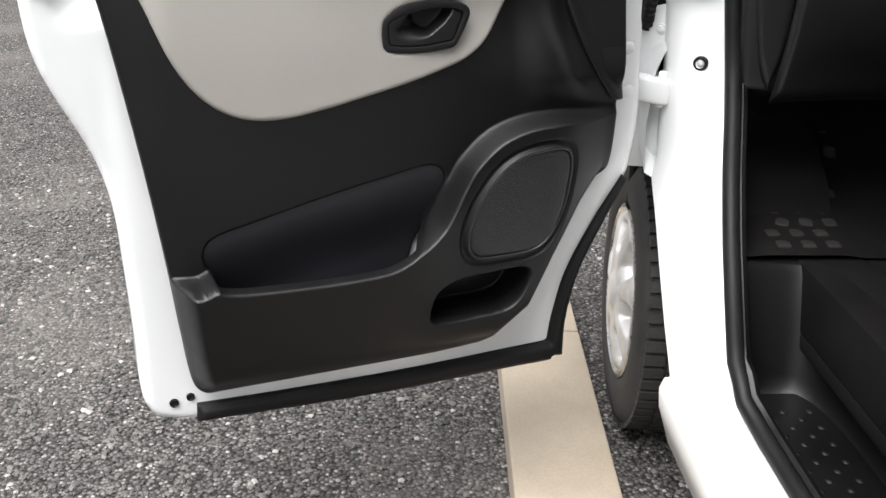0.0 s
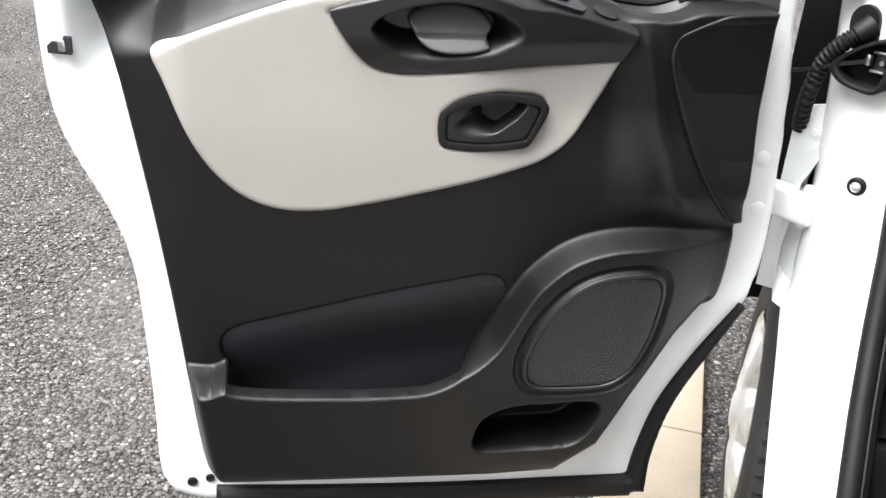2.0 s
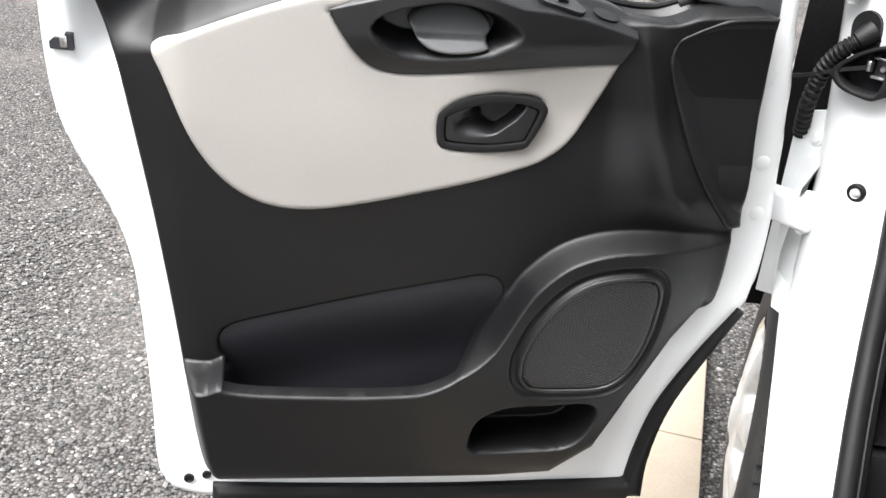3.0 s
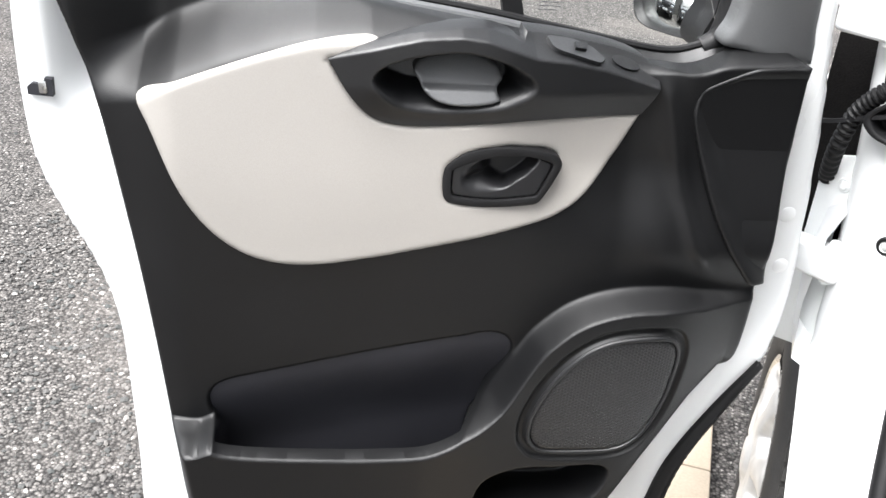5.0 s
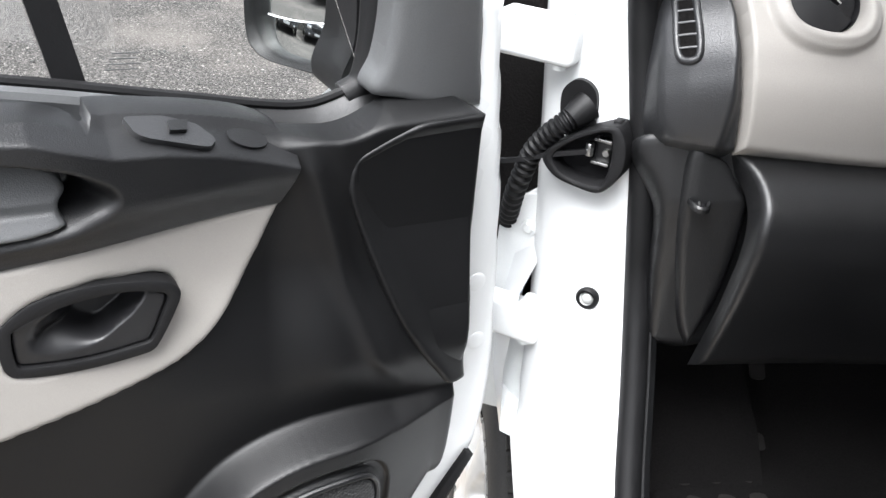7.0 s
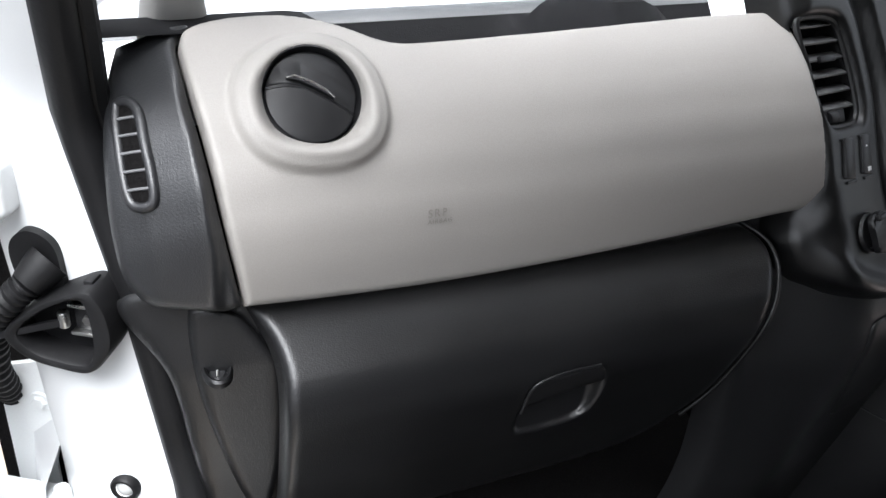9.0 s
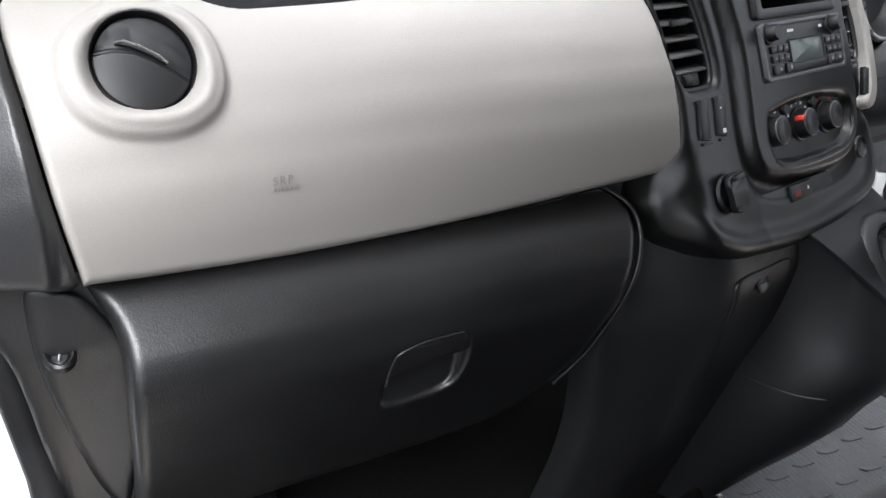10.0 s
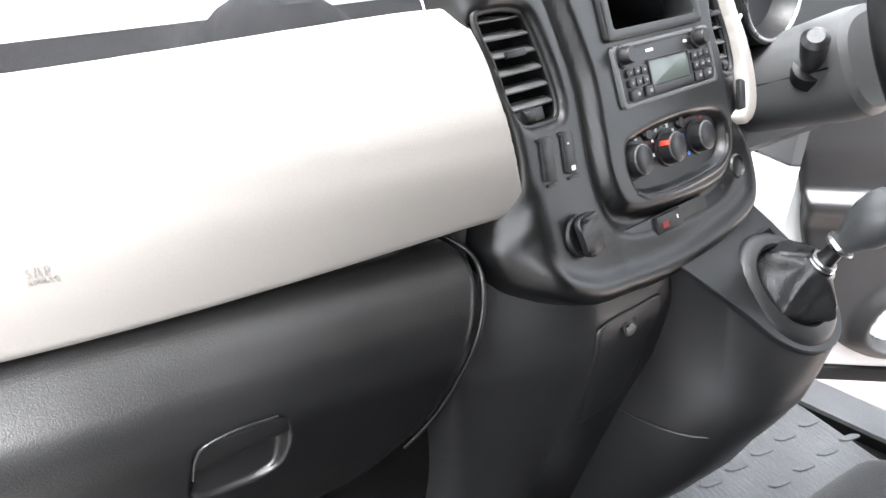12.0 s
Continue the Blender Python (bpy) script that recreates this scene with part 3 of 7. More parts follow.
# speaker: perforated grille in a raised rim
def grille_material():
    m = material("speaker_grille", (0.016, 0.016, 0.017), 0.45, vary=0.1)
    n, l = m.node_tree.nodes, m.node_tree.links
    place, sep = n.new("ShaderNodeTexCoord"), n.new("ShaderNodeSeparateXYZ")
    l.new(place.outputs["Object"], sep.inputs[0])
    def math_node(op, a, b=None):
        q = n.new("ShaderNodeMath")
        q.operation = op
        for k, v in enumerate((a, b)):
            if v is None:
                continue
            if isinstance(v, (int, float)):
                q.inputs[k].default_value = v
            else:
                l.new(v, q.inputs[k])
        return q.outputs[0]
    k = 2 * math.pi / 0.0046
    a = math_node("COSINE", math_node("MULTIPLY", sep.outputs[0], k))
    b = math_node("COSINE", math_node("ADD", math_node("MULTIPLY", sep.outputs[0], k / 2), math_node("MULTIPLY", sep.outputs[1], k * 0.866)))
    c = math_node("COSINE", math_node("SUBTRACT", math_node("MULTIPLY", sep.outputs[0], k / 2), math_node("MULTIPLY", sep.outputs[1], k * 0.866)))
    hole = n.new("ShaderNodeMapRange")
    hole.inputs["From Min"].default_value, hole.inputs["From Max"].default_value = -0.6, 0.6
    l.new(math_node("ADD", math_node("ADD", a, b), c), hole.inputs["Value"])
    ramp = n.new("ShaderNodeMix")
    ramp.data_type = "RGBA"
    ramp.inputs["A"].default_value, ramp.inputs["B"].default_value = (0.010, 0.010, 0.011, 1), (0.001, 0.001, 0.001, 1)
    l.new(hole.outputs[0], ramp.inputs["Factor"])
    bsdf = n["Principled BSDF"]
    l.new(ramp.outputs["Result"], bsdf.inputs["Base Color"])
    bump = n.new("ShaderNodeBump")
    bump.invert = True
    bump.inputs["Strength"].default_value, bump.inputs["Distance"].default_value = 0.8, 0.0018
    l.new(hole.outputs[0], bump.inputs["Height"]), l.new(bump.outputs[0], bsdf.inputs["Normal"])
    return m


speaker = relief("speaker_grille", [(u * 0.97 + 0.0188, v * 0.97 + 0.0232) for u, v in SPEAKER], lambda u, v: trim_height(u, v) * 0 + 0.108 - 0.045 * step(u, 0.68, 0.86) + 0.003, grille_material(), DOOR, pitch=0.005, depth=0.008, edge=0.003, back=False, label="black perforated speaker grille")
part("speaker_rim", tube([(u, v, on_trim(u, v) + 0.001) for u, v in loop(SPEAKER, 5)], 0.0035, 8, closed=True), TRIM_SOFT, DOOR)


# inner door handle
def build_handle():
    h = on_base(0.455, 1.09) + 0.004
    bezel = part("handle_bezel", ring(BEZEL, BEZEL_IN, h - 0.012, h + 0.005, 0.002, n=5), RUBBER, DOOR, "matt black handle surround")
    def lever(u, v):
        s, _ = inside(u, v, loop(LEVER_SWEEP))
        soft = 0.004 + 0.034 * (1 - step(u, 0.425, 0.470)) * (1 - step(v, 1.095, 1.118))
        return h + 0.001 - 0.034 * step(s, -0.0005, soft)
    relief("lever", [(u * 0.985 + 0.0068, v * 0.985 + 0.0164) for u, v in BEZEL_IN], lever, GLOSS, bezel, pitch=0.0016, depth=0.01, edge=0.0015, back=False, label="satin black pull lever with hollow")


build_handle()


# window switches on the armrest
def build_door_switches():
    top = lambda u, v: float(armrest_height(np.array([u]), np.array([v]))[0])
    def slab(name, pts, lift, mat, parent, label=""):
        cu, cv = np.mean([p[0] for p in pts]), np.mean([p[1] for p in pts])
        rows_low = [(u, v - 0.002, top(u, v) - 0.002) for u, v in pts]
        rows_top = [(u * 0.97 + 0.03 * cu, v * 0.97 + 0.03 * cv + lift * 0.9, top(u, v) + lift * 0.5) for u, v in pts]
        bm = bmesh.new()
        a, b = [bm.verts.new(p) for p in rows_low], [bm.verts.new(p) for p in rows_top]
        k = len(a)
        for i in range(k):
            bm.faces.new((a[i], a[(i + 1) % k], b[(i + 1) % k], b[i]))
        bm.faces.new(b)
        return part(name, bm, mat, parent, label)
    base = slab("window_switch", rounded_quad([(0.5017, 1.2602), (0.5646, 1.2432), (0.5732, 1.2454), (0.5593, 1.2556), (0.5283, 1.2671), (0.4933, 1.2717)], 3), 0.006, CAP, DOOR, "grey window switch plate")
    slab("switch_key", [(0.5304, 1.2564), (0.5464, 1.2536), (0.5507, 1.258), (0.5315, 1.2609)], 0.0105, TRIM_SOFT, base)
    slab("blank_cap", [(0.6053 + 0.020 * math.cos(t), 1.2402 + 0.0050 * math.sin(t) - 0.0055 * math.cos(t)) for t in np.linspace(0, 2 * math.pi, 24, endpoint=False)], 0.003, TRIM_SOFT, DOOR, "oval blanking cap")


def rounded_quad(pts, k):
    p = np.array(pts)
    out = []
    n = len(p)
    for i in range(n):
        a, b, c = p[i - 1], p[i], p[(i + 1) % n]
        for f in np.linspace(0, 1, k):
            q0, q1 = b + (a - b) * 0.18, b + (c - b) * 0.18
            out.append(tuple((1 - f) ** 2 * q0 + 2 * f * (1 - f) * b + f * f * q1))
    return out


build_door_switches()

# hinge-side cover
COVER = [(0.704, 1.1967), (0.7102, 1.2132), (0.7287, 1.2245), (0.7555, 1.2369), (0.7782, 1.2456), (0.806, 1.2482), (0.8482, 1.2503), (0.8482, 1.2503), (0.8502, 1.2297), (0.8502, 1.2297), (0.842, 1.2214), (0.842, 1.2214), (0.8492, 1.207), (0.8478, 1.0696), (0.847, 0.943), (0.847, 0.943), (0.822, 0.946), (0.808, 0.962), (0.7826, 0.9954), (0.7521, 1.0474), (0.7215, 1.1226), (0.703, 1.1802)]
def cover_height(u, v):
    side = u - np.interp(v, [0.946, 0.996, 1.055, 1.134, 1.19, 1.21], [0.822, 0.782, 0.744, 0.708, 0.690, 0.690])
    top = np.interp(u, [0.69, 0.715, 0.741, 0.763, 0.83], [1.215, 1.233, 1.245, 1.2535, 1.258]) - v
    d = np.minimum(side, top)
    return 0.0765 - 0.030 * step(v, 1.0, 1.2) - 0.014 * step(d, 0.002, 0.045)


relief("hinge_cover", COVER, cover_height, TRIM, DOOR, pitch=0.0035, depth=0.03, edge=0.004, back=False, label="black moulded cover at the hinge side")

# rubber strip along the foot and front edge of the door
STRIP = [(0.040, 0.410), (0.040, 0.410), (0.2, 0.404), (0.43, 0.400), (0.68, 0.404), (0.768, 0.406), (0.768, 0.406), (0.776, 0.47), (0.799, 0.565), (0.850, 0.668), (0.910, 0.764), (0.910, 0.764), (0.920, 0.757), (0.920, 0.757), (0.872, 0.665), (0.826, 0.56), (0.806, 0.455), (0.806, 0.366), (0.806, 0.366), (0.78, 0.368), (0.78, 0.360), (0.68, 0.360), (0.428, 0.358), (0.197, 0.366), (0.038, 0.374), (0.038, 0.374)]
def strip_height(u, v):
    s, _ = inside(u, v, loop(STRIP))
    return 0.006 + 0.008 * step(s, 0.004, 0.012)


relief("foot_seal", STRIP, strip_height, RUBBER, DOOR, pitch=0.004, depth=0.02, edge=0.003, back=False, label="black rubber sealing strip")

# drain plugs and the lock slot
for u, v, r in ((0.0, 0.419, 0.0085), (0.030, 0.426, 0.0075)):
    part("drain_plug", moved(lathe([(0.0, 0.001), (r * 0.6, 0.0012), (r * 0.75, 0.0025), (r, 0.002), (r, -0.004)], 24), Matrix.Translation((u, v, -0.003))), RUBBER, DOOR)
slot = part("lock_slot", plate([(-0.142, 1.158), (-0.112, 1.156), (-0.112, 1.178), (-0.120, 1.180), (-0.122, 1.172), (-0.136, 1.173), (-0.142, 1.168)], -0.02, -0.001, 0, smoothed=False), DARK, DOOR)
part("lock_claw", box((-0.128, 1.160, -0.004), (-0.118, 1.176, 0.001), 0.002), STEEL, slot)
for u, v in ((0.895, 1.02), (0.905, 0.935)):
    part("flange_dimple", moved(lathe([(0.0, 0.003), (0.008, 0.003), (0.012, 0.0015), (0.014, -0.002)], 24), Matrix.Translation((u, v, -0.006))), PAINT, DOOR)

# belt line, panes, window frame and mirror sail
BELT = [(-0.12, 1.347), (0.19, 1.312), (0.287, 1.299), (0.396, 1.285), (0.456, 1.276), (0.48, 1.272), (0.585, 1.254), (0.66, 1.242), (0.695, 1.241), (0.72, 1.247), (0.75, 1.258)]
part("belt_seal", tube([(u, v, -0.052) for u, v in loop(BELT, 4, closed=False)], 0.0055, 8), RUBBER, DOOR, "black rubber belt seal")
part("belt_capping", loft([[(u, v - 0.002, -0.050), (u, v - 0.006, -0.045), (u, v - 0.016, -0.036), (u, v - 0.034, -0.022), (u, v - 0.060, -0.022)] for u, v in loop(BELT[6:] + [(0.80, 1.262)], 4, closed=False)]), TRIM_SOFT, DOOR)
part("belt_capping", tube([(u, v - 0.012, -0.044) for u, v in loop(BELT[:7], 4, closed=False)], 0.010, 8), GREYTOP, DOOR)


def pane(name, pts, w):
    bm = plate(pts, w - 0.002, w + 0.002, 0, smoothed=False)
    ob = part(name, bm, GLASS, DOOR, smooth=False)
    ob.visible_shadow = False
    return ob


pane("door_pane", [(-0.12, 1.33), (0.455, 1.262), (0.36, 1.72), (0.02, 1.72)], -0.062)
quarter = pane("quarter_pane", [(0.475, 1.262), (0.70, 1.222), (0.76, 1.25), (0.62, 1.60), (0.40, 1.66)], -0.062)
part("division_bar", loft([[(0.459, 1.262, -0.052), (0.486, 1.262, -0.052), (0.486, 1.262, -0.075), (0.459, 1.262, -0.075)], [(0.345, 1.74, -0.052), (0.372, 1.74, -0.052), (0.372, 1.74, -0.075), (0.345, 1.74, -0.075)]], closed=True, caps=True), RUBBER, DOOR, "black window division bar")
part("window_frame", joined(tube([(-0.14, 1.33, -0.06), (-0.02, 1.73, -0.08), (0.02, 1.76, -0.08), (0.36, 1.76, -0.08), (0.40, 1.75, -0.08), (0.72, 1.52, -0.07), (0.845, 1.33, -0.05)], 0.028, 10, flat=0.7)), PAINT, DOOR)
SAIL = [(0.742, 1.264), (0.765, 1.258), (0.80, 1.250), (0.841, 1.243), (0.876, 1.238), (0.876, 1.238), (0.866, 1.30), (0.857, 1.37), (0.82, 1.48), (0.765, 1.48), (0.756, 1.40), (0.757, 1.34), (0.752, 1.295)]
relief("mirror_sail", SAIL, lambda u, v: -0.004 + 0.014 * np.sin(np.clip((u - 0.74) / 0.13, 0, 1) * math.pi), GREYTOP, DOOR, pitch=0.006, depth=0.03, edge=0.008, back=False, label="slate grey triangular corner trim")
part("glass_print", moved(joined(*[box((0.507 - 0.002 * r, 1.2835 - 0.005 * r, 0), (0.532 - 0.003 * (r % 2), 1.2845 - 0.005 * r, 0.0006)) for r in range(4)]), Matrix.Translation((0, 0.015, -0.0598))), GREYTOP, DOOR)


def build_mirror():
    """Door mirror outside the quarter pane: housing, two convex glasses and the mount."""
    n = Vector((-0.90, 0.07, 0.43)).normalized()
    e2 = (Vector((0, 1, 0)) - n * n.y).normalized()
    local = frame_matrix((0.772, 1.262, -0.262), e2.cross(n), e2, n)
    door = frame_matrix((-0.517, 1.265, 0), (math.cos(TH), math.sin(TH), 0), (0, 0, 1), (math.sin(TH), -math.cos(TH), 0))
    root = thing("door_mirror", door @ local, "black door mirror with a large and a small convex glass", "mirror")
    outer = [(-0.0985, 0.056), (-0.0942, 0.017), (-0.0831, -0.035), (-0.0576, -0.051), (-0.0095, -0.0526), (0.0594, -0.048), (0.0915, -0.042), (0.1171, -0.012), (0.1149, 0.025), (0.110, 0.061), (0.104, 0.096), (0.100, 0.15), (0.085, 0.175), (0.0, 0.18), (-0.085, 0.165), (-0.10, 0.13)]
    hole = [(-0.0909, 0.0575), (-0.085, 0.0186), (-0.077, -0.015), (-0.0578, -0.038), (-0.0199, -0.0437), (0.032, -0.0371), (0.0545, -0.030), (0.0742, -0.0131), (0.0772, 0.0185), (0.0729, 0.0527), (0.0663, 0.0884), (0.064, 0.13), (0.05, 0.155), (0.0, 0.16), (-0.07, 0.15), (-0.091, 0.12)]
    a, b = loop(outer, 5), loop(hole, 5)
    mid = a.mean(0)
    rows = [[(*(mid + (p - mid) * f), w) for p in a] for f, w in ((0.45, -0.10), (0.75, -0.085), (0.93, -0.055), (1.0, -0.02), (1.0, 0.014), (0.992, 0.018))]
    rows += [[(*(p + (q - p) * f), w) for p, q in zip(a, b)] for f, w in ((0.2, 0.019), (0.55, 0.015), (0.88, 0.011), (1.0, 0.006), (1.0, -0.03))]
    bm = loft(rows, closed=True)
    bm.verts.ensure_lookup_table()
    bm.faces.new([bm.verts[k] for k in range(len(a))][::-1])
    bm.faces.new([bm.verts[len(bm.verts) - len(a) + k] for k in range(len(a))])
    part("housing", bm, TRIM, root, "black mirror housing")
    split = lambda x: np.interp(x, [-0.087, -0.0533, -0.0175, 0.0266, 0.0683], [-0.0006, -0.0012, 0.0012, 0.0075, 0.016])
    def glass_sheet(name, low, bend, tilt):
        us, fs = np.linspace(-0.098, 0.084, 25), np.linspace(0, 1, 17)
        verts = []
        for x in us:
            for f in fs:
                y0, y1 = (-0.052, float(split(x)) - 0.0012) if low else (float(split(x)) + 0.0012, 0.166)
                y = y0 + (y1 - y0) * f
                verts.append((x, y, -bend * ((x + 0.01) ** 2 + (y - (-0.02 if low else 0.04)) ** 2) + tilt * (y + 0.02)))
        k = len(fs)
        faces = [(i * k + j, (i + 1) * k + j, (i + 1) * k + j + 1, i * k + j + 1) for i in range(len(us) - 1) for j in range(k - 1)]
        return solid(name, verts, faces, MIRROR, root)
    glass_sheet("large_glass", False, 0.45, 0.0)
    glass_sheet("small_glass", True, 1.1, -0.02)
    part("glass_divider", tube([(x, float(split(x)), -0.45 * (x + 0.01) ** 2) for x in np.linspace(-0.068, 0.052, 12)], 0.0011, 6), MARK, root)
    mount = [(0.766, 1.40), (0.87, 1.40), (0.87, 1.299), (0.85, 1.245), (0.824, 1.228), (0.775, 1.218), (0.748, 1.228), (0.742, 1.250), (0.756, 1.290)]
    part("mount", moved(plate(mount, -0.17, -0.085, 0.008), local.inverted()), RUBBER, root, "black mirror mount")
    part("arm", moved(tube([(0.815, 1.25, -0.22), (0.83, 1.265, -0.16), (0.85, 1.29, -0.10), (0.86, 1.32, -0.03)], [0.03, 0.035, 0.04, 0.045], 14, flat=0.8), local.inverted()), TRIM, root)


build_mirror()

# pull handle on the outer skin
part("outer_handle", moved(tube([(0.045 * math.cos(t), 0.022 * math.sin(t), 0) for t in np.linspace(0, 2 * math.pi, 24, endpoint=False)], 0.008, 8, closed=True), Matrix.Translation((0.03, 1.02, -0.085))), GREY, DOOR, "grey outer door handle")

part("quarter_seal", tube(loop([(0.735, 1.243, -0.058), (0.755, 1.256, -0.058), (0.763, 1.285, -0.058), (0.766, 1.32, -0.058), (0.764, 1.37, -0.058), (0.752, 1.45, -0.058)], 5, closed=False), 0.017, 10), RUBBER, DOOR, "black rubber seal of the quarter pane")

# ---- van body ----
CENTRE = 1.375  # the van's middle line, in x


def curve(z, table):
    return np.array([np.interp(z, [r[0] for r in table][::-1], [r[k] for r in table][::-1]) for k in (1, 2)])


SEAL = [(1.95, 0.44, 1.05), (1.75, 0.45, 1.33), (1.55, 0.455, 1.53), (1.36, 0.468, 1.603), (1.19, 0.497, 1.580), (0.99, 0.520, 1.556), (0.90, 0.519, 1.515), (0.80, 0.513, 1.462), (0.70, 0.506, 1.395), (0.60, 0.502, 1.325), (0.50, 0.503, 1.268), (0.44, 0.508, 1.21), (0.40, 0.515, 1.10)]
OUTER = [(1.95, 0.40, 1.12), (1.75, 0.40, 1.40), (1.55, 0.395, 1.60), (1.36, 0.405, 1.672), (1.19, 0.418, 1.660), (0.99, 0.431, 1.640), (0.90, 0.432, 1.625), (0.80, 0.430, 1.612), (0.74, 0.420, 1.605), (0.68, 0.420, 1.545), (0.60, 0.420, 1.478), (0.50, 0.422, 1.398), (0.44, 0.424, 1.345), (0.40, 0.424, 1.31)]

BODY = thing("van_body", Matrix(), "white panel van body with open passenger doorway", "van", kind="structure")


def build_jamb():
    sections = []
    for z in np.linspace(1.95, 0.40, 60):
        o, s = curve(z, OUTER), curve(z, SEAL)
        d = s - o
        side = np.array([-d[1], d[0]]) / np.linalg.norm(d)
        side = side if side[1] < 0 else -side
        row = []
        low = 1 - float(step(z, 0.74, 0.82))
        front = o + np.array([0.03 + 0.10 * low, 0.10 - 0.085 * low])
        for q in (front, o + np.array([0.012 * low, 0.02 - 0.014 * low])):
            row.append((*q, z))
        belly = 0.012 + 0.012 * math.exp(-((z - 0.95) / 0.12) ** 2)
        for f in np.linspace(0, 1, 14):
            p = o + d * f + side * (belly * math.sin(math.pi * f) ** 1.0)
            row.append((*p, z))
        row.append((*(s + np.array([0.03, 0.012])), z))
        row.append((*(s + np.array([0.05, 0.06])), z))
        sections.append(row)
    part("door_jamb", loft(sections), PAINT, BODY)
    # the sill runs back from the foot of the jamb
    rows = []
    for y in np.linspace(1.375, -1.2, 24):
        inner = 0.515 if y < 1.15 else 0.515
        rows.append([(0.50, y, 0.20), (0.455, y, 0.24), (0.425, y, 0.33), (0.420, y, 0.375), (0.428, y, 0.398), (0.47, y, 0.405), (inner - 0.01, y, 0.412), (inner + 0.015, y, 0.425), (inner + 0.02, y, 0.40)])
    part("sill", loft(rows), PAINT, BODY)
    # rubber weatherstrip round the doorway
    path = [(*curve(z, SEAL), z) for z in np.linspace(1.95, 0.44, 50)]
    path += [(0.515, y, 0.425) for y in np.linspace(1.12, -0.3, 14)]
    path = loop(path, 1, closed=False)
    seal = part("door_seal", tube([(x + 0.016, y - 0.006, z + (0.01 if z < 0.5 else 0)) for x, y, z in path], 0.017, 10), RUBBER, BODY, "black rubber door seal")
    part("seal_lip", tube([(x + 0.034, y - 0.004, z + (0.02 if z < 0.5 else 0)) for x, y, z in path], 0.011, 8), TRIM, BODY)


def build_wing():
    """Front wing with its wheel arch, the inner arch and the nose, mostly hidden by the door."""
    arch = [(1.335, 0.40), (1.415, 0.50), (1.495, 0.60), (1.61, 0.735), (1.70, 0.80), (1.86, 0.83), (2.02, 0.80), (2.14, 0.72), (2.22, 0.58), (2.25, 0.42)]
    top = [(1.56, 0.79), (1.58, 0.84), (1.60, 0.90), (1.63, 0.96), (1.72, 1.02), (1.86, 1.05), (2.05, 1.02), (2.3, 0.9), (2.45, 0.7), (2.5, 0.45)]
    rows = []
    for (ay, az), (ty, tz) in zip(arch[3:], top[3:]):
        rows.append([(0.46, ay, az - 0.0), (0.43, ay, az), (0.405, ay, az + 0.015), (0.40, (ay + ty) / 2, (az + tz) / 2), (0.41, ty, tz), (0.47, ty + 0.03, tz + 0.12)])
    part("front_wing", loft(rows), PAINT, BODY)
    rows = []
    for ay, az in arch:
        rows.append([(0.455, ay, az), (0.60, ay + 0.01, az + 0.01), (0.80, ay, az)])
    part("wheel_arch_liner", loft(rows), LINER, BODY)


build_jamb()
build_wing()

